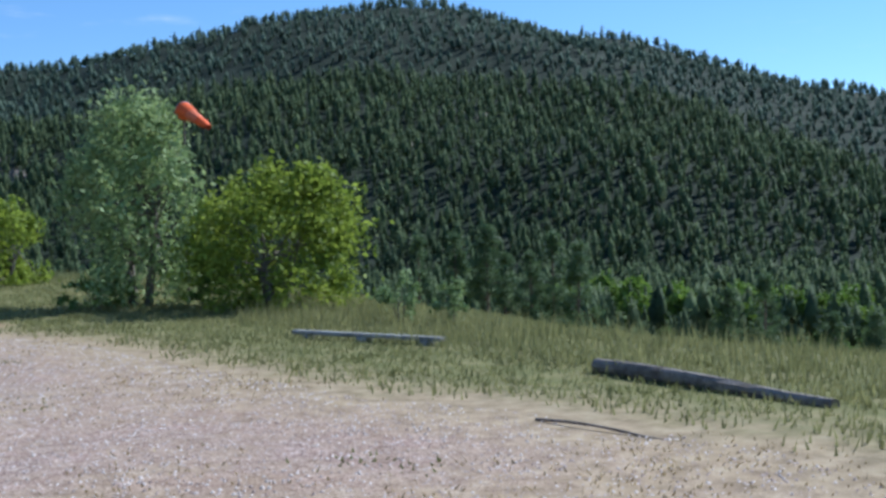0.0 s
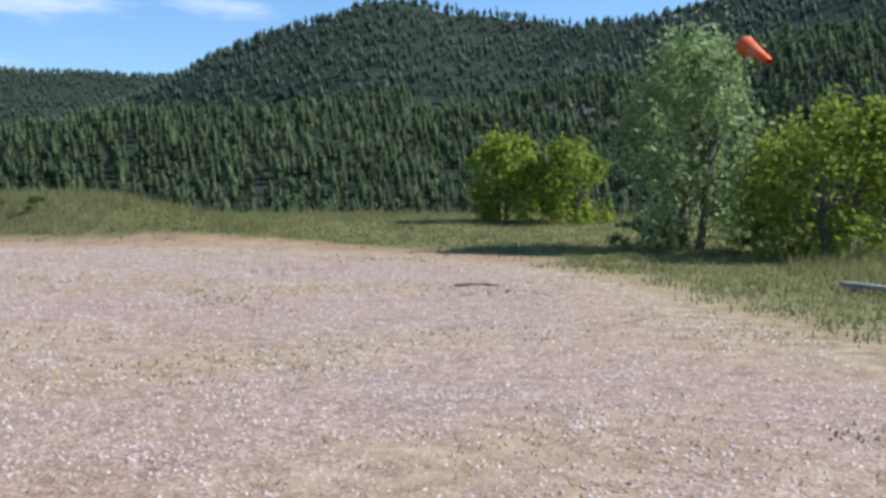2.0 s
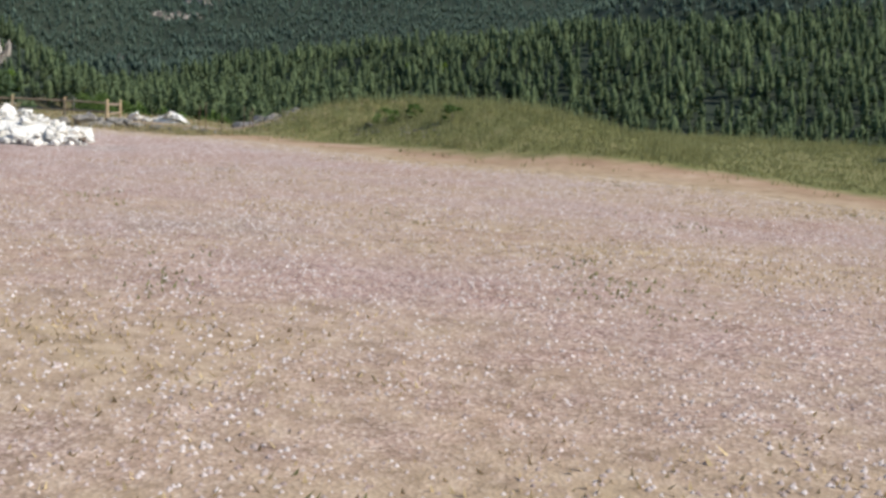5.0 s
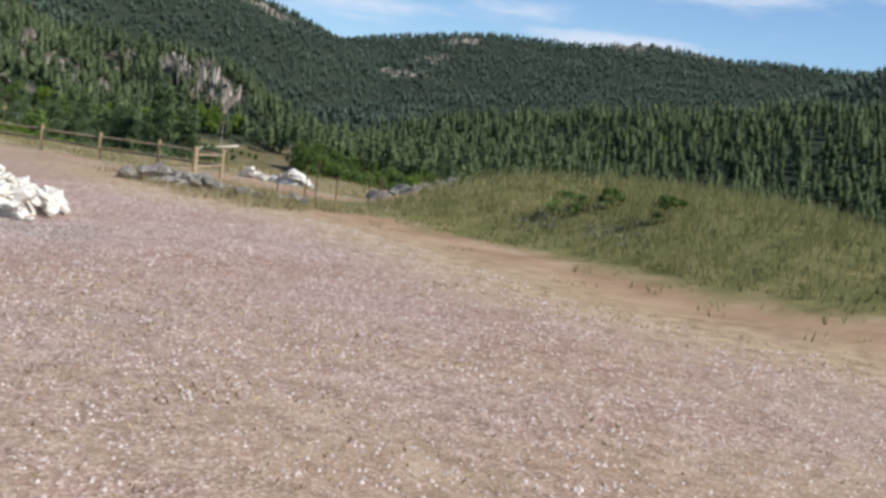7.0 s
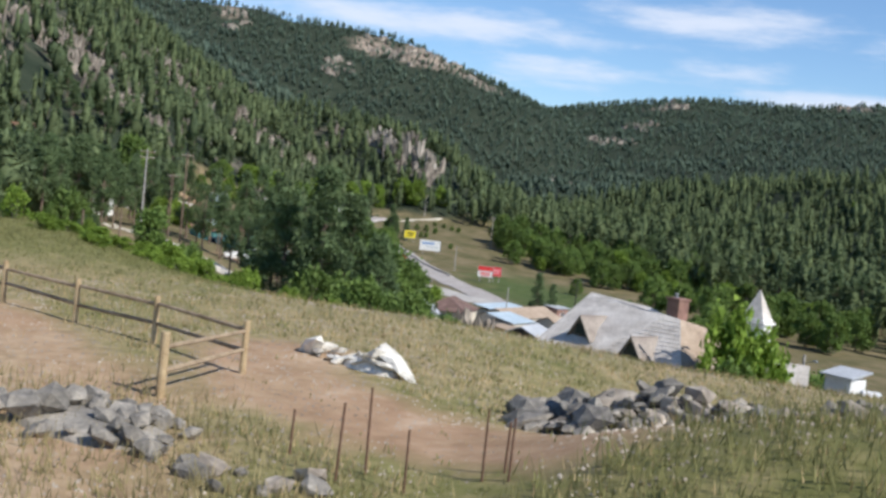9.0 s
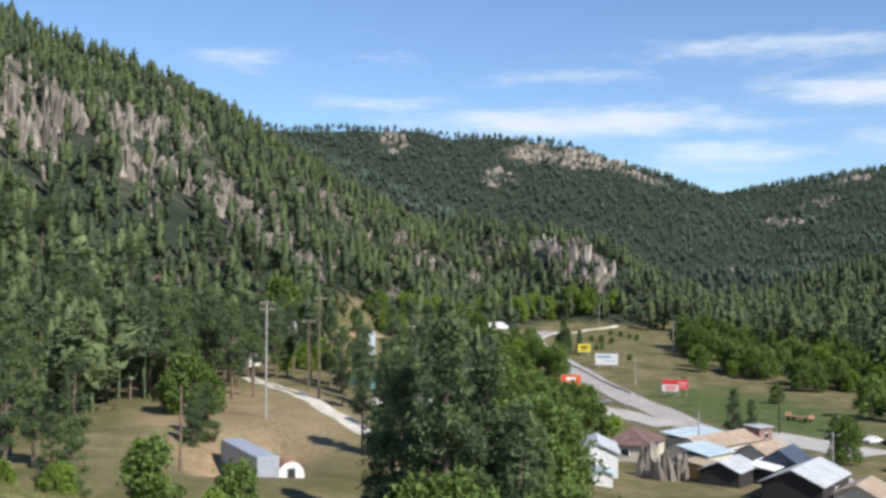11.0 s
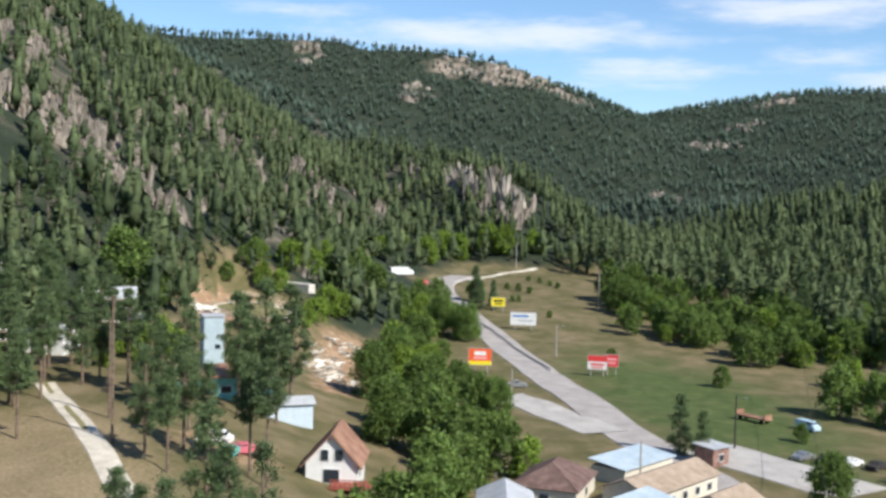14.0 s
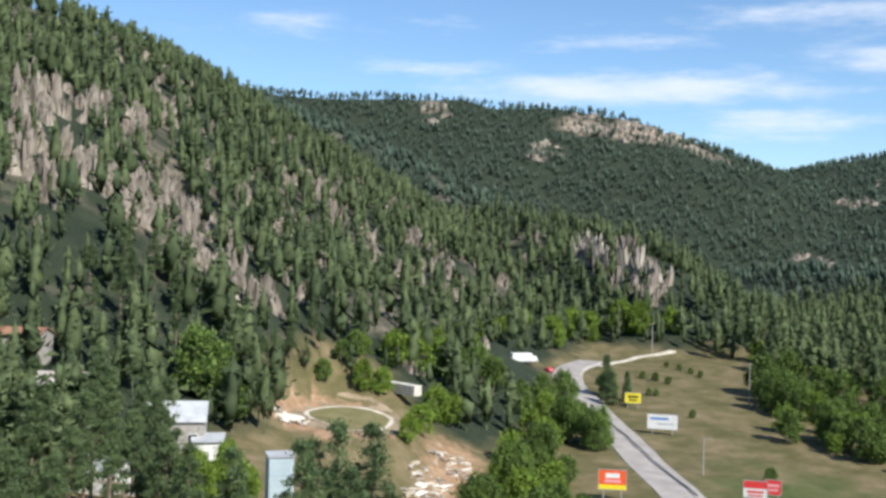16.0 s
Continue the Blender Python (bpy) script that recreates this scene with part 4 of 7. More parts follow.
# ---------- buildings ----------
def house(name, x, y, turn, w, d, wall_h, roof_h, label, wall_mat, roof_mat, z=None, over=0.4, windows=(), doors=(), kind="gable", chimney=None, deck=False, base=2.5, trim=None):
    """A house with its ridge along its own x; windows and doors as (side, along, height, width, tall)."""
    z = land1(x, y) if z is None else z
    root = thing(name, x, y, z, label, "building", turn=turn)
    bm = B()
    hw, hd = w / 2, d / 2
    vs = [bm.verts.new(p) for p in ((-hw, -hd, -base), (hw, -hd, -base), (hw, hd, -base), (-hw, hd, -base), (-hw, -hd, wall_h), (hw, -hd, wall_h), (hw, hd, wall_h), (-hw, hd, wall_h))]
    for q in ((0, 1, 5, 4), (1, 2, 6, 5), (2, 3, 7, 6), (3, 0, 4, 7)):
        bm.faces.new([vs[i] for i in q])
    if kind == "gable":
        a, b_ = bm.verts.new((-hw, 0, wall_h + roof_h)), bm.verts.new((hw, 0, wall_h + roof_h))
        bm.faces.new((vs[7], vs[4], a))
        bm.faces.new((vs[5], vs[6], b_))
    part("wall", bm, wall_mat, root)
    e, drop, th = over, over * roof_h / hd, 0.14
    ridge_z = wall_h + roof_h + 0.04
    if kind == "gable":
        for sgn in (-1, 1):
            bm = B()
            pts = [(-hw - e, sgn * (hd + e), wall_h - drop + 0.04), (hw + e, sgn * (hd + e), wall_h - drop + 0.04), (hw + e, 0, ridge_z), (-hw - e, 0, ridge_z)]
            slab(bm, pts if sgn < 0 else pts[::-1], -th)
            part("roof", bm, roof_mat, root)
    elif kind == "hip":
        k = hw - hd * 0.9
        P4 = [(-hw - e, -hd - e), (hw + e, -hd - e), (hw + e, hd + e), (-hw - e, hd + e)]
        zz_ = wall_h - 0.05
        sides = [((*P4[0], zz_), (*P4[1], zz_), (k, 0, ridge_z), (-k, 0, ridge_z)), ((*P4[1], zz_), (*P4[2], zz_), (k, 0, ridge_z)),
                 ((*P4[2], zz_), (*P4[3], zz_), (-k, 0, ridge_z), (k, 0, ridge_z)), ((*P4[3], zz_), (*P4[0], zz_), (-k, 0, ridge_z))]
        for pts in sides:
            bm = B()
            slab(bm, pts, -th)
            part("roof", bm, roof_mat, root)
    else:
        bm = B()
        slab(bm, [(-hw - e, -hd - e, wall_h + 0.05), (hw + e, -hd - e, wall_h + 0.05), (hw + e, hd + e, wall_h + roof_h + 0.05), (-hw - e, hd + e, wall_h + roof_h + 0.05)], -th)
        part("roof", bm, roof_mat, root)
    for what, items in (("window", windows), ("door", doors)):
        for side, along, up, ww, hh in items:
            px, py, rz = {"front": (along, -hd - 0.03, 0), "back": (along, hd + 0.03, 180), "right": (hw + 0.03, along, 90), "left": (-hw - 0.03, along, -90)}[side]
            fr = B()
            box(fr, (0, 0, 0), (ww + 0.2, 0.1, hh + 0.2), bevel=0.02)
            ob = part(what, fr, trim or WHITE_PAINT, root)
            ob.matrix_local = pose(px, py, up + hh / 2, 0, 0, rz)
            pn = B()
            box(pn, (0, -0.05, 0), (ww, 0.04, hh))
            part("pane" if what == "window" else "panel", pn, GLASS if what == "window" else DARK, ob)
    if chimney:
        bm = B()
        box(bm, (chimney[0], chimney[1], wall_h + chimney[2] / 2), (1.1, 0.9, chimney[2]), bevel=0.04)
        box(bm, (chimney[0], chimney[1], wall_h + chimney[2] + 0.08), (1.3, 1.1, 0.16))
        part("chimney", bm, BRICK, root, "red brick chimney")
    return root


def dormer(root, x, y, z, w, h, depth, wall_mat, roof_mat, turn=0.0):
    """A small gabled window bay on a roof."""
    hw = w / 2
    bm = B()
    pts = [(-hw, 0, 0), (hw, 0, 0), (0, 0, h)]
    poly(bm, pts)
    ob = part("dormer", bm, wall_mat, root)
    ob.matrix_local = pose(x, y, z, 0, 0, turn)
    for s in (-1, 1):
        bm = B()
        q = [(s * (hw + 0.15), -0.25, -0.2), (0, -0.25, h + 0.06), (0, depth, h + 0.06), (s * (hw + 0.15), depth * 0.15, -0.2)]
        slab(bm, q if s > 0 else q[::-1], -0.1)
        part("roof", bm, roof_mat, ob)
    bm = B()
    box(bm, (0, -0.04, h * 0.34), (w * 0.36, 0.06, h * 0.46))
    part("pane", bm, GLASS, ob)
    return ob


# ---------- street things ----------
def utility_pole(x, y, h, turn=0.0, arms=1, label="tall grey wooden utility pole", lamp=False, mat=None, z=None):
    z = land1(x, y) if z is None else z
    root = thing("utility_pole", x, y, z, label, "pole", "utility poles of the valley", turn=turn)
    bm = B()
    tube(bm, (0, 0, -0.5), (0, 0, h), 0.19, 0.12, 8)
    part("pole", bm, mat or GREY_WOOD, root)
    for k in range(arms):
        bm = B()
        box(bm, (0, 0.14, h - 0.5 - 0.9 * k), (2.4, 0.12, 0.14), bevel=0.02)
        ob = part("crossarm", bm, WOOD, root)
        for px in (-1.05, -0.5, 0.5, 1.05):
            bm = B()
            tube(bm, (px, 0.14, h - 0.44 - 0.9 * k), (px, 0.14, h - 0.22 - 0.9 * k), 0.05, 0.035, 6)
            part("insulator", bm, WHITE_PAINT, ob)
    if lamp:
        bm = B()
        tube(bm, (0, 0, h - 0.8), (1.6, 0, h - 0.3), 0.04, 0.035, 6)
        box(bm, (1.8, 0, h - 0.3), (0.6, 0.25, 0.14), bevel=0.03)
        part("street_light", bm, STEEL, root)
    return root


def wire(a, b, sag, label="slack overhead power cable"):
    cu = bpy.data.curves.new("power_cable", "CURVE")
    cu.dimensions, cu.bevel_depth, cu.bevel_resolution = "3D", 0.035, 1
    sp = cu.splines.new("POLY")
    sp.points.add(16)
    a, b = Vector(a), Vector(b)
    for k in range(17):
        u = k / 16
        p = a.lerp(b, u)
        sp.points[k].co = (p.x, p.y, p.z - sag * 4 * u * (1 - u), 1)
    cu.materials.append(DARK)
    return tagged(new("power_cable", cu), label, "cable")


def billboard(x, y, turn, w, h, up, face, label, bars=(), extra=None):
    root = thing("billboard", x, y, land1(x, y), label, "sign", "billboards along the road", turn=turn)
    for px in (-w * 0.32, w * 0.32):
        bm = B()
        box(bm, (px, 0.15, up / 2 + h * 0.3), (0.22, 0.22, up + h * 0.6 + 0.6), bevel=0.02)
        part("post", bm, GREY_WOOD, root)
    bm = B()
    box(bm, (0, 0, up + h / 2), (w, 0.14, h), bevel=0.02)
    panel = part("panel", bm, face, root)
    bm = B()
    for cx, cz, sx, sz in ((0, up, w + 0.15, 0.12), (0, up + h, w + 0.15, 0.12), (-w / 2, up + h / 2, 0.12, h), (w / 2, up + h / 2, 0.12, h)):
        box(bm, (cx, -0.02, cz), (sx, 0.2, sz))
    part("frame", bm, GREY_WOOD, root)
    for cx, cz, bw, bh, m in bars:
        bm = B()
        box(bm, (cx * w, -0.085, up + cz * h), (bw * w, 0.03, bh * h))
        part("lettering_bar", bm, m, panel)
    return root


def car(name, x, y, turn, paint, label, L=4.6, W=1.85, H=1.5, style="sedan", z=None):
    root = thing(name, x, y, land1(x, y) if z is None else z, label, "car" if style != "truck" else "truck", "cars in the parking row" if name == "parked_car" else "", turn=turn)
    prof = {"sedan": [(-1, 0.45), (-0.97, 0.62), (-0.55, 0.68), (-0.30, 0.98), (0.22, 1.0), (0.52, 0.70), (0.95, 0.62), (1, 0.42)],
            "van": [(-1, 0.35), (-0.99, 0.95), (-0.9, 1.0), (0.55, 1.0), (0.78, 0.62), (0.97, 0.52), (1, 0.35)],
            "pickup": [(-1, 0.42), (-1, 0.62), (-0.28, 0.62), (-0.26, 0.98), (0.18, 1.0), (0.42, 0.66), (0.96, 0.60), (1, 0.40)],
            "truck": [(-1, 0.30), (-1, 1.0), (0.55, 1.0), (0.56, 0.72), (0.88, 0.70), (0.97, 0.42), (1, 0.28)]}[style]
    bm = B()
    outline = [(-1, 0.2)] + prof + [(1, 0.2)]
    l = [bm.verts.new((px * L / 2, -W / 2 * (0.86 if pz > 0.8 and style != "truck" else 1), pz * H)) for px, pz in outline]
    r_ = [bm.verts.new((px * L / 2, W / 2 * (0.86 if pz > 0.8 and style != "truck" else 1), pz * H)) for px, pz in outline]
    bm.faces.new(l)
    bm.faces.new(r_[::-1])
    for i in range(len(l)):
        j = (i + 1) % len(l)
        bm.faces.new((l[i], r_[i], r_[j], l[j]))
    bmesh.ops.bevel(bm, geom=list(bm.edges), offset=0.03, segments=1, affect="EDGES")
    body = part("body", bm, paint, root)
    wx = {"sedan": (-0.1, 0.5), "van": (0.45, 0.5), "pickup": (0.0, 0.38), "truck": (0.74, 0.22)}[style]
    bm = B()
    box(bm, (wx[0] * L / 2, 0, 0.83 * H if style != "truck" else 0.58 * H), (wx[1] * L / 2, W * 0.95 + (0.06 if style == "truck" else 0), 0.2 * H))
    part("window", bm, GLASS, body)
    for px in (-0.62, 0.62):
        for sy in (-1, 1):
            bm = B()
            tube(bm, (px * L / 2, sy * (W / 2 - 0.2), 0.33), (px * L / 2, sy * (W / 2 + 0.02), 0.33), 0.33, 0.33, 12)
            wh = part("wheel", bm, TYRE, root)
            bm = B()
            tube(bm, (px * L / 2, sy * (W / 2 + 0.0), 0.33), (px * L / 2, sy * (W / 2 + 0.035), 0.33), 0.19, 0.17, 10)
            part("rim", bm, STEEL, wh)
    for sy in (-0.34, 0.34):
        bm = B()
        box(bm, (L / 2 - 0.02, sy * W, 0.5 * H), (0.08, 0.3, 0.14))
        part("headlight", bm, WHITE_PAINT, body)
    return root
# ---------- hilltop: windsock, bushes, timber ----------
def windsock(x, y):
    z = land1(x, y)
    root = thing("windsock", x, y, z, "faded orange windsock filled by wind on a tall steel pole", "windsock")
    h = 7.1
    bm = B()
    tube(bm, (0, 0, -0.4), (0, 0, h * 0.5), 0.06, 0.055, 10)
    tube(bm, (0, 0, h * 0.5), (0, 0, h), 0.05, 0.035, 10)
    part("pole", bm, TRUNK_GREY, root)
    bm = B()
    n = 14
    ax = Vector((0.62, -0.76, -0.34)).normalized()
    side = ax.cross(Vector((0, 0, 1))).normalized()
    upv = side.cross(ax)
    for k in range(n):
        a0, a1 = 6.283 * k / n, 6.283 * (k + 1) / n
        tube(bm, side * 0.33 * math.cos(a0) + upv * 0.33 * math.sin(a0) + Vector((0, 0, h - 0.3)), side * 0.33 * math.cos(a1) + upv * 0.33 * math.sin(a1) + Vector((0, 0, h - 0.3)), 0.018, 0.018, 4)
    part("hoop", bm, STEEL, root)
    bands = [(0.0, 0.36, ORANGE_CLOTH), (0.36, 0.68, FADED_CLOTH), (0.68, 1.0, ORANGE_CLOTH)]
    r = np.random.RandomState(5)
    fold = r.uniform(-0.05, 0.05, (12, n))

    def ringpt(u, k):
        rad = 0.33 * (1 - 0.62 * u) + fold[int(u * 11), k % n] * u
        a = 6.283 * k / n
        c = Vector((0, 0, h - 0.3)) + ax * 1.9 * u + Vector((0, 0, -0.10 * u * u))
        return c + side * rad * math.cos(a) + upv * rad * math.sin(a) * (1 - 0.35 * u)
    for u0, u1, m in bands:
        bm = B()
        rows = [[bm.verts.new(ringpt(u0 + (u1 - u0) * s / 3, k)) for k in range(n)] for s in range(4)]
        for s in range(3):
            for k in range(n):
                bm.faces.new((rows[s][k], rows[s][(k + 1) % n], rows[s + 1][(k + 1) % n], rows[s + 1][k]))
        part("cloth_band", bm, m, root, smooth_faces=True)
    return root


windsock(-9.0, 38.6)
put(broadleaf("poplar_tree", 7.2, 4.9, 6400, 0.125, POPLAR, 11, "young silvery-leaved poplar on the grass rim", low=0.05, stems=5, clumps=70, top_heavy=-0.6), -10.6, 38.2)
put(broadleaf("bush", 4.5, 6.0, 6600, 0.125, LEAVES, 12, "large round yellow-green bush on the grass rim", "bush", low=0.0, stems=6, clumps=64), -5.4, 36.2)
put(broadleaf("bush", 4.0, 3.8, 3600, 0.125, LEAVES, 13, "yellow-green bush with a dark trunk base on the grass", "bush", low=0.04, stems=4, clumps=40), -21.9, 46.6)
put(broadleaf("bush", 3.6, 3.6, 3600, 0.125, LEAVES, 14, "rounded green bush beside another on the grass", "bush", low=0.0, stems=4, clumps=40), -18.9, 47.2)
put(broadleaf("shrub", 1.5, 1.2, 320, 0.09, POPLAR, 15, "small silvery shrub in the grass", "bush", low=0.1, stems=3, clumps=12), -1.2, 29.2)
put(broadleaf("shrub", 1.1, 1.0, 240, 0.09, POPLAR, 16, "low silvery shrub in the grass", "bush", low=0.1, stems=3, clumps=10), 0.2, 28.6)
put(broadleaf("shrub", 1.2, 2.2, 500, 0.10, LEAVES_DARK, 17, "low dark shrub under the poplar", "bush", low=0.02, stems=3, clumps=14), -11.8, 37.2)
put(broadleaf("shrub", 1.3, 1.6, 420, 0.10, LEAVES_DARK, 18, "dark weedy shrub at the pole's foot", "bush", low=0.02, stems=3, clumps=14), -8.3, 38.0)


def timber(x0, y0, x1, y1):
    cx, cy = (x0 + x1) / 2, (y0 + y1) / 2
    L = math.hypot(x1 - x0, y1 - y0)
    root = thing("timber", cx, cy, land1(cx, cy), "long grey weathered timber lying on blocks in the grass", "timber", turn=math.degrees(math.atan2(y1 - y0, x1 - x0)))
    bm = B()
    box(bm, (0, 0, 0.13), (L, 0.22, 0.09), bevel=0.015)
    part("beam", bm, GREY_WOOD, root)
    for px in (-0.4 * L, 0, 0.4 * L):
        bm = B()
        box(bm, (px, 0, 0.0), (0.25, 0.3, 0.17), bevel=0.02)
        part("block", bm, GREY_WOOD, root)
    return root


timber(-3.5, 25.5, -0.05, 22.8)


def lying_log(x0, y0, x1, y1, rad, name="log", label="long dark weathered log lying in tall grass"):
    bm = B()
    a, b_ = Vector((x0, y0, land1(x0, y0) + rad * 0.8)), Vector((x1, y1, land1(x1, y1) + rad * 0.5))
    r = np.random.RandomState(8)
    n, rings = 12, 14
    d = (b_ - a)
    s = d.cross(Vector((0, 0, 1))).normalized()
    u = s.cross(d).normalized()
    rows = []
    for k in range(rings):
        t = k / (rings - 1)
        c = a + d * t + Vector((0, 0, 0.03 * math.sin(5 * t)))
        rr = rad * (1.1 - 0.35 * t)
        rows.append([bm.verts.new(c + (s * math.cos(6.283 * i / n) + u * math.sin(6.283 * i / n)) * rr * r.uniform(0.88, 1.1)) for i in range(n)])
    for k in range(rings - 1):
        for i in range(n):
            bm.faces.new((rows[k][i], rows[k][(i + 1) % n], rows[k + 1][(i + 1) % n], rows[k + 1][i]))
    bm.faces.new(rows[0][::-1])
    bm.faces.new(rows[-1])
    me = bpy.data.meshes.new(name)
    bm.to_mesh(me)
    bm.free()
    me.materials.append(LOG_BARK)
    return tagged(new(name, me), label, "log")


lying_log(2.5, 18.0, 4.9, 13.8, 0.12)
lying_log(-10.9, 22.2, -9.7, 22.9, 0.028, "stick", "thin dark stick lying on the gravel")
lying_log(1.1, 13.5, 2.7, 11.7, 0.018, "edging_pole", "thin dark pole half buried along the gravel edge")

# ---------- hilltop: stones and fence ----------
rock_heap("rock_pile", "heap of white quarry rock on the pink gravel", [WHITE_ROCK], -41.4, 18.6, 2.9, 2.3, 0.4, 280, 0.34, 0.95, 21)
rock_heap("boulder_group", "grey boulders with weeds growing between them", [GREY_ROCK], -53.4, 25.9, 2.3, 1.2, 0.7, 44, 0.55, 0.35, 22)
rock_heap("stone_scatter", "loose grey stones at the gravel's weedy edge", [GREY_ROCK, TAN_ROCK], -50.6, 28.2, 2.0, 0.9, 0.6, 14, 0.5, 0.0, 23)
rock_heap("stone_bank", "long bank of broken dark and pale stones on the slope", [GREY_ROCK, GREY_ROCK, TAN_ROCK], -55.0, 36.5, 2.9, 2.3, 1.0, 298, 0.46, 1.15, 24, long=1.25)
rock_heap("stone_bank", "low bank of broken stones in the grass", [GREY_ROCK, TAN_ROCK], -52.4, 38.6, 3.2, 1.7, 1.1, 190, 0.34, 0.3, 25, long=1.25)
rock_heap("white_stones", "jumble of long white stones on the grass slope", [WHITE_ROCK], -60.0, 31.7, 1.3, 0.45, 0.45, 16, 0.46, 0.35, 26, long=1.9)
rock_heap("white_stones", "pale stones lying on the grass slope", [WHITE_ROCK], -62.0, 30.9, 0.9, 0.4, 0.3, 8, 0.40, 0.15, 27, long=1.7)
rock_heap("white_stones", "single pale stones by the grassy mound", [WHITE_ROCK], -56.6, 36.8, 0.35, 0.3, 0.0, 3, 0.45, 0.9, 28)

rock_heap("stone_scatter", "small grey stones showing through the mound's grass", [GREY_ROCK, TAN_ROCK], -43.6, 33.6, 1.2, 0.6, -0.2, 34, 0.15, 0.0, 35)
rock_heap("stone_scatter", "small pale stones in thin grass on the mound", [TAN_ROCK, GREY_ROCK], -39.6, 33.6, 1.8, 0.6, -0.2, 40, 0.14, 0.0, 36)
for k, (sx, sy, sh) in enumerate(((-43.2, 34.4, 0.7), (-42.4, 35.2, 0.5), (-38.9, 34.6, 0.6))):
    put(broadleaf("shrub", sh, sh * 1.7, 420, 0.06, LEAVES_DARK, 140 + k, "low dark shrub in the mound's tall grass", "bush", low=0.02, stems=3, clumps=12), sx, sy)

FENCE = [(-58.7, 28.7), (-61.7, 26.9), (-64.2, 25.0), (-66.8, 23.0), (-69.6, 21.0), (-72.6, 18.9), (-75.8, 16.6), (-79.2, 14.2)]


def rail_fence(points, label, spur=None):
    x0, y0 = points[0]
    base = land1(x0, y0)
    root = thing("rail_fence", x0, y0, base, label, "fence")
    r = np.random.RandomState(4)

    def post(x, y, h=1.12, rad=0.075):
        bm = B()
        z = land1(x, y) - base
        tube(bm, (x - x0, y - y0, z - 0.3), (x - x0 + r.uniform(-0.03, 0.03), y - y0, z + h), rad, rad * 0.9, 9)
        part("post", bm, POST_WOOD, root)
    for p in points:
        post(*p)
    runs = list(zip(points, points[1:]))
    if spur:
        post(*spur, 1.2, 0.09)
        runs.append((spur, points[0]))
    for (ax, ay), (bx, by) in runs:
        for up in (0.48, 0.92):
            bm = B()
            tube(bm, (ax - x0, ay - y0, land1(ax, ay) - base + up), (bx - x0, by - y0, land1(bx, by) - base + up + r.uniform(-0.04, 0.04)), 0.05, 0.042, 7)
            part("rail", bm, WOOD, root)
    return root


rail_fence(FENCE, "two-rail round-timber fence on bare dirt by the slope", (-55.9, 27.0))
for sx, sy, sh in ((-50.9, 29.4, 1.15), (-51.2, 29.9, 1.3), (-50.4, 30.3, 0.9), (-50.6, 31.5, 1.1), (-50.3, 31.8, 0.95), (-50.8, 31.9, 0.8), (-52.2, 28.9, 0.7)):
    bm = B()
    tube(bm, (0, 0, -0.2), (random.uniform(-0.08, 0.08), random.uniform(-0.05, 0.05), sh), 0.022, 0.018, 6)
    me = bpy.data.meshes.new("stake")
    bm.to_mesh(me)
    bm.free()
    me.materials.append(RUST)
    ob = new("stake", me)
    ob.location = (sx, sy, land1(sx, sy))
    tagged(ob, "thin rusty steel stake standing in the slope", "stake", "stakes by the stone bank")

# ---------- house below the slope ----------
# brown stain, plus a darker tone that offsets strong sun on the dormer slopes
STAINED_SUN_OFFSET = material("stained_sun_offset_shingles", (0.20, 0.165, 0.140), (0.36, 0.31, 0.265), scale=0.9, fine=9, rough=0.95, bump=0.5)
DORMER_WALL = plain("dark_dormer_front", (0.09, 0.085, 0.085), 0.8)
BROWN_WALL = plain("brown_siding", (0.30, 0.21, 0.17), 0.8)


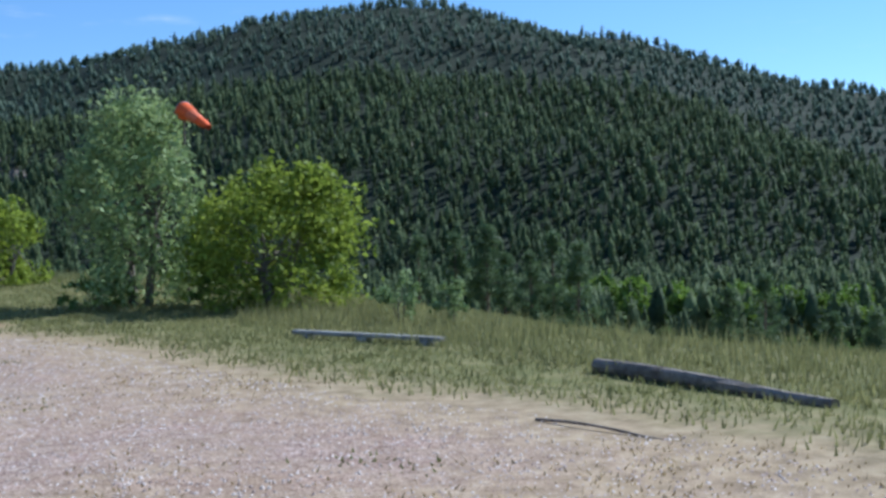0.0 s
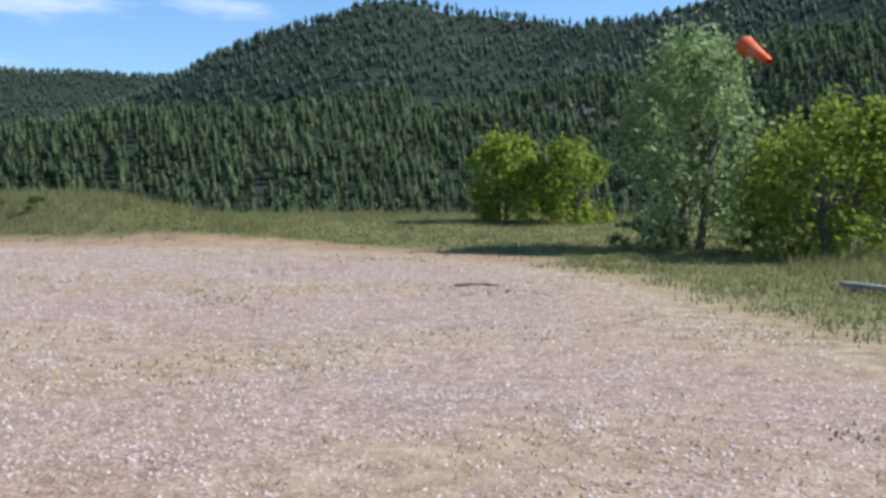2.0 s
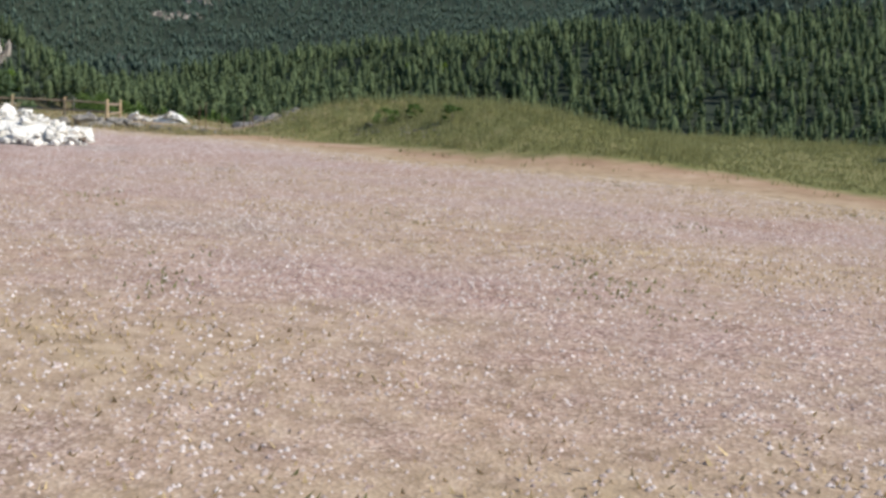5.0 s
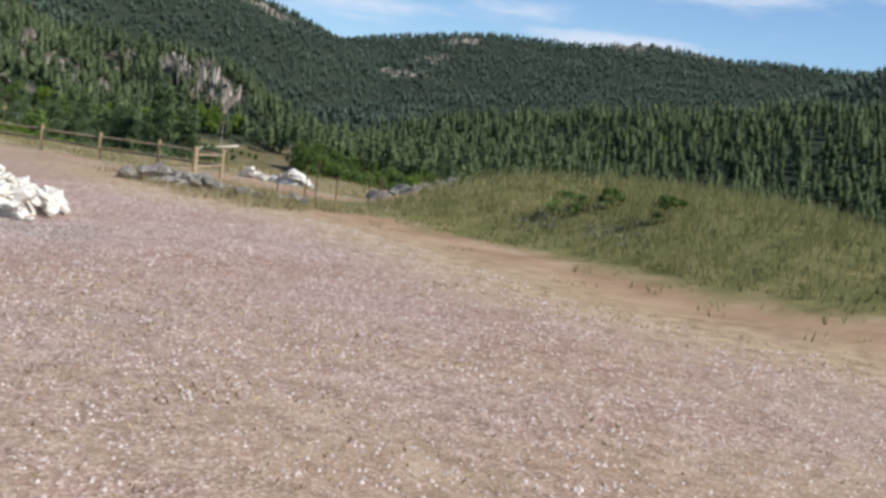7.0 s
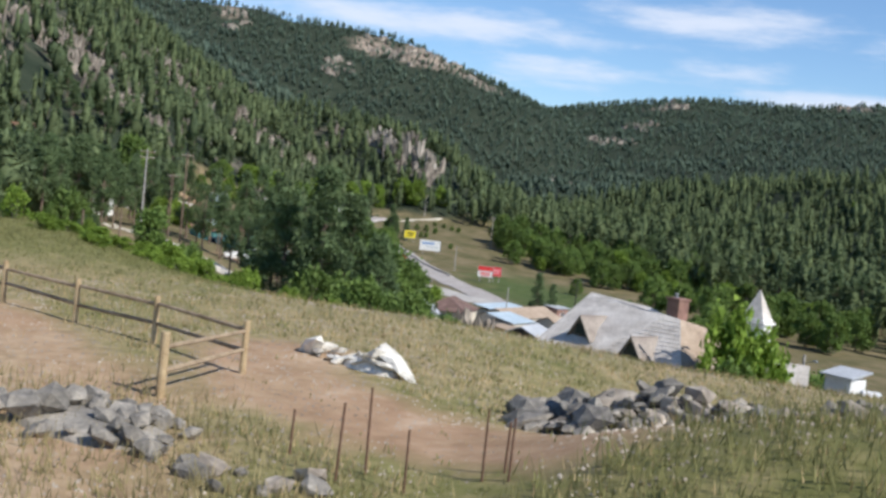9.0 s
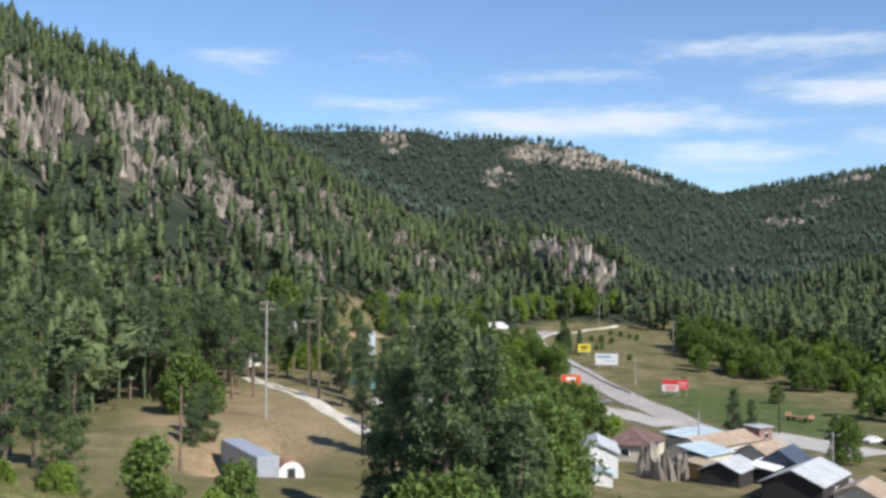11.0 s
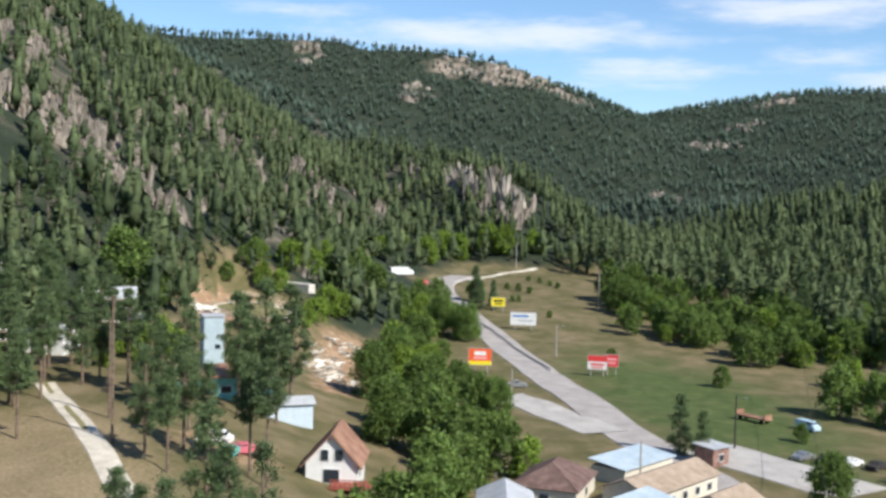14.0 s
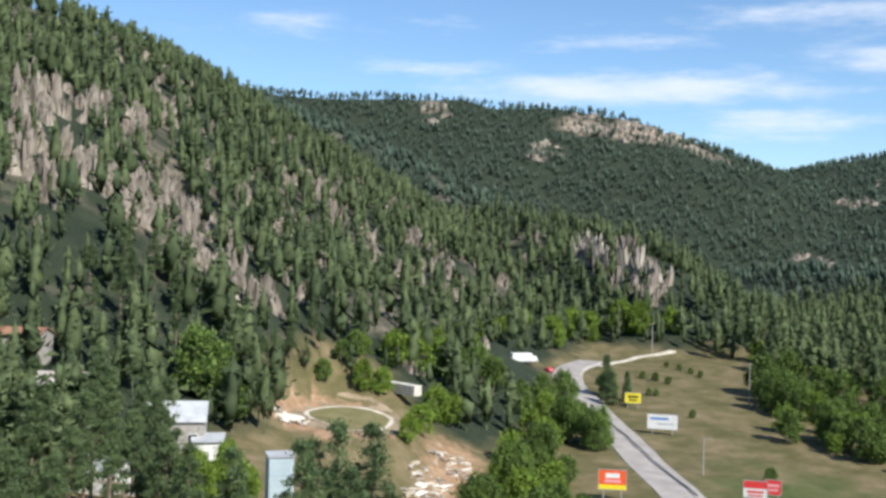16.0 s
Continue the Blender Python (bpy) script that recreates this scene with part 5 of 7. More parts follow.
def shingle_house(x, y, z, turn):
    """Steep shingled roof over two wings that meet in a valley, two gabled dormers, a brick chimney, a brown-roofed side."""
    root = thing("house", x, y, z, "large house with weathered grey shingle roof below the slope", "building", turn=turn)
    R = 9.9
    wall_top = R - 3.7
    bm = B()
    foot = [(0.6, -4.9), (4.9, -5.1), (11.6, -3.0), (11.6, 4.6), (0.6, 4.9)]
    for (ax, ay), (bx, by) in zip(foot, foot[1:] + foot[:1]):
        poly(bm, [(ax, ay, -5), (bx, by, -5), (bx, by, wall_top), (ax, ay, wall_top)])
    poly(bm, [(0.6, -4.9, wall_top), (0.6, 4.9, wall_top), (0.6, 0, R - 0.2)])
    part("wall", bm, BROWN_WALL, root)
    ridge_a, ridge_b, knee, hip = (0, 0, R), (5.94, 0, R - 0.2), (7.95, -0.5, R - 0.5), (9.0, -0.2, R - 0.57)
    low_a, valley_low, low_b = (0.6, -5.5, R - 3.56), (4.8, -5.7, R - 4.35), (12.7, -3.5, R - 4.17)
    for pts, m, lab in (([low_a, valley_low, knee, ridge_b, ridge_a], SHINGLE, "weathered grey shingles"), ([valley_low, low_b, hip, knee], SHINGLE, "weathered grey shingles"),
                        ([low_b, (12.9, -0.4, R - 3.85), (12.4, 3.6, R - 3.4), (9.6, 1.5, R - 0.95), hip], TAN_ROOF, "brown shingles"),
                        ([ridge_a, ridge_b, knee, hip, (9.6, 1.5, R - 0.95), (12.4, 5.2, R - 3.9), (0.0, 5.5, R - 3.7)], SHINGLE, "weathered grey shingles")):
        bm = B()
        top = [bm.verts.new(p) for p in pts]
        low = [bm.verts.new((px, py, pz - 0.16)) for px, py, pz in pts]
        mid = len(pts)
        for i in range(1, mid - 1):
            bm.faces.new((top[0], top[i], top[i + 1]))
            bm.faces.new((low[0], low[i + 1], low[i]))
        for i in range(mid):
            bm.faces.new((top[i], low[i], low[(i + 1) % mid], top[(i + 1) % mid]))
        part("roof", bm, m, root, lab)
    # courses of shingles, as thin proud strips that follow the two near slopes
    for p0, p1, q0, q1 in ((ridge_a, low_a, ridge_b, valley_low), (knee, valley_low, hip, low_b)):
        p0, p1, q0, q1 = (Vector(v) for v in (p0, p1, q0, q1))
        for k in range(1, 15):
            u = k / 15
            a, b_ = p0.lerp(p1, u), q0.lerp(q1, u)
            d = (p1 - p0).normalized() * 0.05
            bm = B()
            slab(bm, [a + d + Vector((0, 0, 0.03)), b_ + d + Vector((0, 0, 0.03)), b_ + Vector((0, 0, 0.012)), a + Vector((0, 0, 0.012))], 0.02)
            part("shingle_course", bm, SHINGLE, root)
    dormer(root, 3.65, -4.0, R - 2.65, 2.2, 1.4, 2.6, DORMER_WALL, STAINED_SUN_OFFSET)
    dormer(root, 8.65, -4.0, R - 3.25, 2.2, 1.4, 2.8, DORMER_WALL, STAINED_SUN_OFFSET)
    bm = B()
    box(bm, (7.9, 0.6, R - 0.5), (1.1, 1.0, 2.2), bevel=0.03)
    box(bm, (7.9, 0.6, R + 0.66), (1.25, 1.15, 0.14))
    stack = part("chimney", bm, BRICK, root, "red brick chimney")
    bm = B()
    tube(bm, (7.7, 0.6, R + 0.7), (7.7, 0.6, R + 1.05), 0.12, 0.12, 8)
    part("flue", bm, STEEL, stack)
    for px, py, rz, up in ((1.6, -4.98, -3, 3.2), (3.6, -5.06, -3, 3.2), (8.4, -4.03, 17, 3.2), (0.57, -1.4, -90, 3.4)):
        fr = B()
        box(fr, (0, 0, 0), (1.2, 0.1, 1.5), bevel=0.02)
        ob = part("window", fr, WHITE_PAINT, root)
        ob.matrix_local = pose(px, py, up + 0.7, 0, 0, rz)
        pn = B()
        box(pn, (0, -0.05, 0), (1.0, 0.04, 1.3))
        part("pane", pn, GLASS, ob)
    return root


shingle_house(-109.9, 58.3, -12.0, 20.0)


def steeple(x, y, top):
    z = top - 8.6
    root = thing("steeple", x, y, z, "white square steeple with a pointed grey shingle cap", "tower", turn=35)
    bm = B()
    box(bm, (0, 0, 1.8), (2.1, 2.1, 8.6), bevel=0.03)
    part("tower_wall", bm, WHITE_PAINT, root)
    bm = B()
    bmesh.ops.create_cone(bm, cap_ends=True, segments=4, radius1=1.62, radius2=0.03, depth=2.9, matrix=pose(0, 0, 7.15, 0, 0, 45))
    part("cap", bm, SHINGLE, root)
    bm = B()
    box(bm, (0, 0, 5.72), (2.5, 2.5, 0.16))
    part("cornice", bm, WHITE_PAINT, root)
    for px, py, rz in ((0, -1.07, 0), (1.07, 0, 90)):
        bm = B()
        box(bm, (0, 0, 4.6), (0.6, 0.06, 1.1))
        ob = part("louvre", bm, GREY_WOOD, root)
        ob.matrix_local = pose(px, py, 0, 0, 0, rz)
    return root


st = steeple(-101.1, 66.7, -0.2 + 8.6 * 0.23)
st.matrix_world = pose(-101.1, 66.7, -0.2 - 8.6 * 0.77, 0, 0, 35) @ Matrix.Diagonal((0.77, 0.77, 0.77, 1))
house("annex", -98.9, 67.3, 57, 3.4, 2.6, 2.0, 1.8, "small annex with a pale shingle roof by the steeple", CREAM_PAINT, SHINGLE, z=-8.6, base=5, over=0.3)
car("white_car", -119.2, 90.2, 150, WHITE_PAINT, "white car parked beyond the slope", z=-11.2)
house("white_shed", -125.0, 91.6, 20, 2.8, 2.4, 2.0, 0.6, "small white shed with a flat roof", WHITE_PAINT, METAL_ROOF, z=-11.4, base=3, kind="flat")
utility_pole(-125.2, 87.0, 4.4, 0, arms=0, label="short grey yard pole with a lamp", lamp=True, z=-12.0)

# ---------- valley: signs ----------
YELLOW = plain("yellow_board", (0.85, 0.70, 0.03), 0.5)
REDB = plain("red_board", (0.72, 0.05, 0.05), 0.5)
ORB = plain("red_orange_board", (0.80, 0.12, 0.03), 0.5)
PINKB = plain("pink_board", (0.85, 0.36, 0.38), 0.5)
BLUEB = plain("blue_lettering", (0.10, 0.25, 0.55), 0.5)
BLACKB = plain("black_lettering", (0.03, 0.03, 0.03), 0.5)
billboard(-461.5, 128.6, 76, 4.6, 3.0, 1.6, YELLOW, "yellow roadside billboard with dark lettering", bars=((0, 0.62, 0.62, 0.22, BLACKB), (0, 0.30, 0.5, 0.14, BLACKB)))
billboard(-432.0, 129.6, 72, 7.8, 3.9, 1.6, WHITE_PAINT, "white roadside billboard with pale blue lettering", bars=((-0.1, 0.70, 0.6, 0.16, BLUEB), (0.1, 0.35, 0.55, 0.12, METAL_ROOF)))
billboard(-365.5, 131.2, 70, 4.6, 3.4, 1.7, WHITE_PAINT, "white billboard with a red upper half beside the road", bars=((0, 0.78, 1.0, 0.44, REDB), (0, 0.35, 0.7, 0.14, REDB), (0, 0.14, 0.6, 0.10, REDB)))
billboard(-366.6, 135.2, 70, 3.2, 3.0, 2.0, REDB, "red billboard with pale lettering beside the road", bars=((0, 0.62, 0.7, 0.2, PINKB), (0, 0.32, 0.6, 0.16, PINKB)))
billboard(-370.0, 103.4, 80, 5.6, 4.0, 2.2, ORB, "red-orange billboard with yellow base band", bars=((0, 0.12, 1.0, 0.24, YELLOW), (0, 0.70, 0.5, 0.24, WHITE_PAINT), (0, 0.42, 0.6, 0.14, PINKB)))

# ---------- valley: lots, guard rail, poles ----------
lot, _ = ribbon("parking_lot", [(-343, 103.2), (-334, 106.6), (-322, 109.6), (-306, 113.6)], 4.6, 0.10, material("pale_lot", (0.36, 0.33, 0.30), (0.48, 0.45, 0.41), scale=0.3, fine=6, rough=0.9, bump=0.1))
tagged(lot, "pale gravel pull-off beside the road", "parking lot", kind="structure")
lot2, _ = ribbon("parking_lot", [(-292, 127.0), (-276, 133.0), (-262, 139.0)], 6.5, 0.09, bpy.data.materials["pale_lot"])
tagged(lot2, "pale parking lot beside the brick building", "parking lot", kind="structure")


def guard_rail():
    x0, y0 = -392, 119.4
    root = thing("guard_rail", x0, y0, land1(x0, y0), "long steel guard rail along the road's far edge", "rail")
    pts = [(-372 - 6.0 * k, 121.4 - 0.28 * k) for k in range(13)]
    for (ax, ay), (bx, by) in zip(pts, pts[1:]):
        z0, z1 = land1(ax, ay) - root.location.z, land1(bx, by) - root.location.z
        bm = B()
        slab(bm, [(ax - x0, ay - y0, z0 + 0.35), (bx - x0, by - y0, z1 + 0.35), (bx - x0, by - y0, z1 + 0.85), (ax - x0, ay - y0, z0 + 0.85)], 0.06)
        part("rail", bm, STEEL, root)
        bm = B()
        box(bm, (ax - x0, ay - y0 + 0.12, z0 + 0.3), (0.15, 0.15, 1.1))
        part("post", bm, GREY_WOOD, root)


guard_rail()
utility_pole(-219.4, 25.8, 16.8, 70, arms=2, label="very tall pale wooden utility pole on the grass slope")
utility_pole(-183.5, 18.7, 9.4, 60, arms=0, label="short dark wooden pole on the grass slope", mat=TRUNK)
utility_pole(-247.0, 33.0, 17.5, 70, arms=1, label="tall brown utility pole among pines", mat=TRUNK)
utility_pole(-261.0, 31.0, 13.0, 70, arms=1, label="brown utility pole with a transformer among pines", mat=TRUNK)
utility_pole(-236.0, 118.0, 8.0, 40, arms=1, label="grey utility pole between the roofs")
utility_pole(-291.4, 132.1, 9.6, 30, arms=0, lamp=True, label="dark street lamp pole on the lawn", mat=DARK)
utility_pole(-466, 164, 13.0, 70, arms=1, label="utility pole at the wood's edge")
utility_pole(-392.0, 128.5, 8.5, 70, arms=0, lamp=True, label="lamp pole beside the road")
utility_pole(-330.0, 101.5, 8.0, 70, arms=0, lamp=True, label="lamp pole on the grass by the pull-off")
utility_pole(-566.0, 160.0, 11.0, 70, arms=1, label="utility pole on the far meadow")
utility_pole(-262.0, 104.0, 8.5, 40, arms=0, label="thin grey pole beside the long roof")
wire((-236.0, 118.0, -17.0), (-330, 165, -14.0), 1.0)
wire((-330, 165, -14.0), (-466, 164, -8.0), 2.0)
wire((-219.4, 25.8, 4.6), (-247.0, 33.0, 5.0), 0.8)

# ---------- valley: town ----------
house("white_house", -246.0, 80.5, 168, 13.0, 6.6, 3.9, 1.5, "white two-storey house with a pale metal roof", WHITE_PAINT, METAL_ROOF, over=0.4, windows=(("left", 0.6, 0.6, 1.0, 1.2), ("left", -0.8, 0.6, 1.0, 1.2), ("right", 0.6, 0.6, 1.2, 1.2), ("front", -3, 1.8, 1.1, 1.2), ("front", 2, 1.8, 1.1, 1.2), ("back", 0, 1.8, 1.1, 1.2)))
house("small_shed", -232.0, 78.0, 168, 4.5, 3.0, 2.0, 0.6, "small white shed with a green-grey roof", WHITE_PAINT, BLUE_ROOF)
house("brown_house", -264.0, 92.0, 150, 12.0, 9.0, 2.6, 2.6, "low house with a dark brown hipped roof", CREAM_PAINT, BROWN_ROOF, kind="hip", windows=(("front", 0, 0.8, 1.4, 1.1), ("left", 0, 0.8, 1.4, 1.1)))
house("motel_building", -262.5, 107.5, 128, 19.0, 7.5, 2.8, 1.6, "long low building with a tan shingle roof", CREAM_PAINT, TAN_ROOF, windows=tuple(("front", -7 + 3.5 * k, 0.8, 1.2, 1.1) for k in range(5)) + (("left", 0, 0.8, 1.4, 1.1),))
house("blue_roof_house", -248.0, 100.5, 128, 8.0, 6.0, 3.0, 1.2, "small building with a pale blue metal roof", CREAM_PAINT, BLUE_ROOF, kind="flat", windows=(("front", -2, 0.8, 1.2, 1.1), ("front", 2, 0.8, 1.2, 1.1)))
house("tan_shop", -250.5, 112.0, 128, 9.0, 6.0, 2.8, 1.5, "cream shop with a tan gable roof", CREAM_PAINT, TAN_ROOF, windows=(("left", 0, 0.8, 1.6, 1.1),))
house("grey_roof_house", -224.0, 108.0, 140, 15.0, 9.0, 3.0, 2.0, "building with a broad pale grey metal roof", DARK, METAL_ROOF, windows=(("front", 0, 0.8, 1.6, 1.1),))
house("dark_house", -235.5, 100.0, 140, 9.0, 6.5, 2.6, 1.4, "dark building with a pale grey roof", DARK, METAL_ROOF)
house("white_roof_shed", -237.5, 107.5, 140, 8.0, 4.0, 2.4, 0.7, "shed with a bright white metal roof", DARK, WHITE_PAINT, kind="flat")
house("barn", -240.5, 111.8, 140, 8.0, 6.0, 3.0, 2.0, "dark blue-grey barn among the roofs", plain("slate_paint", (0.06, 0.08, 0.11), 0.6), plain("slate_roof", (0.07, 0.09, 0.12), 0.5))
house("tan_annex", -213.5, 112.0, 140, 9.0, 6.0, 2.8, 1.4, "shed with a tan shingle roof", CREAM_PAINT, TAN_ROOF)
house("brick_kiosk", -281.5, 123.5, 120, 4.2, 3.6, 3.0, 0.3, "small red brick building by the parking lot", BRICK, METAL_ROOF, kind="flat", windows=(("front", 0, 0.9, 1.2, 1.1),))
house("metal_roof_shop", -276.0, 108.0, 128, 14.0, 6.0, 2.6, 0.8, "low shop with a worn pale blue metal roof", CREAM_PAINT, BLUE_ROOF, kind="flat")
house("ochre_shed", -241.5, 97.5, 128, 5.0, 4.0, 2.4, 0.5, "small ochre wooden shed beside the roofs", plain("ochre_wood", (0.50, 0.30, 0.12), 0.8), TAN_ROOF, kind="flat")
outcrop("pale ridged rock formation standing among the houses", -241.0, 91.0, 5.0, 3.2, 14, 1.5, 6.0, 41, name="rock_formation")
house("gable_house", -257.0, 60.2, 168, 9.0, 6.6, 3.0, 3.6, "white house with a steep rusty-brown roof and glazed gable", WHITE_PAINT, RUST_ROOF, over=0.6, windows=(("left", -0.9, 3.3, 1.0, 1.4), ("left", 0.9, 3.3, 1.0, 1.4), ("left", 0, 0.5, 2.0, 1.7), ("front", -2, 0.9, 1.2, 1.2)))
bm = B()
box(bm, (0, 0, 0), (5.0, 3.4, 0.25))
for k in range(9):
    box(bm, (-2.4 + 0.6 * k, -1.65, 0.6), (0.08, 0.08, 1.0))
box(bm, (0, -1.65, 1.1), (5.0, 0.1, 0.1))
dk = thing("deck", -250.6, 61.6, land1(-250.6, 61.6) + 0.9, "red-brown timber deck in front of the white gable", "deck", turn=78)
part("deck_floor", bm, plain("red_deck", (0.32, 0.09, 0.06), 0.8), dk)


def clad_tower(x, y, top):
    z = land1(x, y)
    h = top - z
    root = thing("clad_tower", x, y, z, "tall square tower clad in pale blue sheet metal", "tower", turn=12)
    mat = material("pale_blue_cladding", (0.44, 0.54, 0.58), (0.58, 0.68, 0.71), scale=0.5, fine=6, rough=0.5, metal=0.2, bump=0.1)
    bm = B()
    box(bm, (0, 0, h / 2 - 0.5), (3.6, 3.4, h + 1.0), bevel=0.03)
    part("core", bm, mat, root)
    for k in range(9):
        for px, py, rz in ((-1.6 + 0.4 * k, -1.73, 0), (1.83, -1.5 + 0.375 * k, 90)):
            bm = B()
            box(bm, (0, 0, h / 2), (0.1, 0.06, h - 0.2))
            ob = part("cladding_rib", bm, mat, root)
            ob.matrix_local = pose(px, py, 0, 0, 0, rz)
    bm = B()
    box(bm, (0, 0, h + 0.12), (4.0, 3.8, 0.24))
    part("cap", bm, METAL_ROOF, root)
    bm = B()
    box(bm, (1.84, 0.6, h * 0.55), (0.06, 0.9, 0.7))
    part("window", bm, GLASS, root)
    return root


clad_tower(-303.0, 42.6, -3.0)
TURQ = plain("turquoise_paint", (0.25, 0.58, 0.52), 0.6)
house("garage", -293.0, 44.6, 100, 15.0, 8.0, 3.2, 0.9, "low workshop with a turquoise front and rusty roof", TURQ, RUST_ROOF, kind="flat", windows=(("front", -4, 0.9, 1.6, 1.0), ("front", 0, 0.9, 1.6, 1.0)), doors=(("front", 4, 0.0, 2.6, 2.4),))
house("pale_shed", -287.0, 54.5, 100, 8.0, 4.0, 2.8, 0.8, "pale blue shed behind the pines", plain("pale_blue_paint", (0.55, 0.64, 0.70), 0.6), METAL_ROOF)
house("grey_barn", -347.0, 20.5, 96, 10.0, 8.5, 4.5, 2.8, "old barn with a pale metal roof and rough wooden front", GREY_WOOD, METAL_ROOF, windows=(("right", 0, 1.4, 1.2, 1.2), ("front", 0, 1.4, 1.2, 1.2)), doors=(("front", 3, 0.0, 1.6, 2.2),))
house("lean_to", -343.0, 26.6, 96, 5.0, 4.0, 3.0, 0.8, "pale lean-to beside the old barn", WHITE_PAINT, METAL_ROOF, kind="flat")
house("old_shack", -349.0, 0.5, 80, 10.0, 7.0, 3.2, 1.8, "old shack with a patchy pink-grey metal roof", GREY_WOOD, material("patchy_roof", (0.50, 0.36, 0.32), (0.66, 0.64, 0.62), scale=0.5, fine=4, rough=0.6, bump=0.2), chimney=(2, 1, 2.6))
house("old_shack", -358.0, -11.0, 80, 11.0, 6.0, 3.0, 1.2, "brown old shack among the pines", GREY_WOOD, RUST_ROOF)
house("hill_house", -318.0, 14.0, 70, 8.0, 6.0, 3.2, 1.6, "small pale house among the pines", WHITE_PAINT, METAL_ROOF, windows=(("front", 0, 0.8, 1.4, 1.2),))
house("stone_shed", -424.0, 202.0, 60, 7.0, 5.0, 2.6, 1.4, "brown cabin at the wood's edge", WOOD, BROWN_ROOF)


def trailer(x, y, turn, L=13.0):
    root = thing("semi_trailer", x, y, land1(x, y), "long grey semi trailer parked on the slope", "trailer", turn=turn)
    g = plain("grey_trailer_paint", (0.46, 0.50, 0.56), 0.45, 0.3)
    bm = B()
    box(bm, (0, 0, 2.45), (L, 2.6, 2.8), bevel=0.04)
    body = part("box_body", bm, g, root)
    for k in range(22):
        for sy in (-1.32, 1.32):
            bm = B()
            box(bm, (-L / 2 + 0.4 + k * (L - 0.8) / 21, sy, 2.45), (0.08, 0.05, 2.6))
            part("side_rib", bm, g, body)
    bm = B()
    box(bm, (-L / 2 - 0.02, 0, 2.4), (0.06, 2.3, 2.5))
    part("rear_door", bm, DARK, root)
    for px in (-L * 0.36, -L * 0.27):
        for sy in (-0.95, 0.95):
            bm = B()
            tube(bm, (px, sy - 0.2, 0.5), (px, sy + 0.2, 0.5), 0.5, 0.5, 14)
            part("wheel", bm, TYRE, root)
    for sy in (-0.8, 0.8):
        bm = B()
        box(bm, (L * 0.3, sy, 0.5), (0.16, 0.16, 1.2))
        part("landing_leg", bm, STEEL, root)
    return root


trailer(-193.0, 25.4, 20, 16.0)


def barrel_shed(x, y, turn):
    root = thing("barrel_shed", x, y, land1(x, y), "small round-topped shed with a white end and brown skin", "shed", turn=turn)
    n, R, L = 12, 1.5, 4.0
    bm = B()
    prof = [(-R, 0)] + [(R * math.cos(math.pi - math.pi * k / n), 1.2 + R * math.sin(math.pi * k / n)) for k in range(n + 1)] + [(R, 0)]
    a = [bm.verts.new((-L / 2, p, q)) for p, q in prof]
    b_ = [bm.verts.new((L / 2, p, q)) for p, q in prof]
    for i in range(len(prof) - 1):
        bm.faces.new((a[i], a[i + 1], b_[i + 1], b_[i]))
    part("shell", bm, plain("brown_sheet", (0.34, 0.19, 0.11), 0.7), root)
    for px, m in ((L / 2 + 0.02, WHITE_PAINT), (-L / 2 - 0.02, WHITE_PAINT)):
        bm = B()
        slab(bm, [(px, p, q) for p, q in prof], 0.06)
        part("end_wall", bm, m, root)
    bm = B()
    box(bm, (L / 2 + 0.06, 0, 1.0), (0.06, 0.9, 1.9))
    part("door", bm, DARK, root)
    return root


barrel_shed(-189.5, 30.2, 12)
RED_PAINT = plain("red_car_paint", (0.55, 0.08, 0.10), 0.35)
car("white_suv", -258.2, 44.6, 80, WHITE_PAINT, "white car parked by the turquoise truck", style="van", H=1.7)
car("red_car", -256.8, 48.2, 100, plain("pink_red_paint", (0.62, 0.16, 0.20), 0.35), "red car parked by the workshop")
car("turquoise_pickup", -252.5, 46.3, 165, plain("turquoise_car_paint", (0.12, 0.55, 0.45), 0.35), "turquoise pickup truck parked on the pale yard", style="pickup", H=1.7, L=5.2)
car("box_truck", -512.0, 103.6, 104, WHITE_PAINT, "white box truck on the far road", style="truck", L=9.0, W=2.5, H=3.3)
car("red_truck", -512.0, 112.0, 20, RED_PAINT, "small red truck on the far road", style="pickup")
car("blue_van", -305.5, 153.4, 20, plain("pale_blue_car_paint", (0.45, 0.60, 0.70), 0.35), "pale blue van on the lawn", style="van", H=2.0, L=4.8)
car("grey_pickup", -352.5, 108.2, 80, plain("grey_car_paint", (0.25, 0.25, 0.25), 0.4), "grey pickup parked on the verge", style="pickup", H=1.7)
for k, (cx_, cy_) in enumerate(((-284, 141), (-281.5, 144.0), (-279, 147.0), (-276.5, 150.0))):
    car("parked_car", cx_, cy_, 120, (STEEL, DARK, WHITE_PAINT, DARK)[k], ("silver", "black", "white", "dark")[k] + " car parked in a row by the lawn")


def flat_wagon(x, y, turn):
    root = thing("flat_wagon", x, y, land1(x, y), "old brown wooden flat wagon on the lawn", "wagon", turn=turn)
    bm = B()
    box(bm, (0, 0, 1.0), (7.5, 2.2, 0.25), bevel=0.03)
    part("bed", bm, RUST_ROOF, root)
    for px in (-3.4, 3.4):
        bm = B()
        box(bm, (px, 0, 1.5), (0.15, 2.2, 0.9))
        part("end_board", bm, RUST_ROOF, root)
        for sy in (-0.9, 0.9):
            bm = B()
            tube(bm, (px * 0.75, sy - 0.08, 0.45), (px * 0.75, sy + 0.08, 0.45), 0.45, 0.45, 12)
            part("wheel", bm, TYRE, root)
    return root


flat_wagon(-314.5, 146.8, 25)

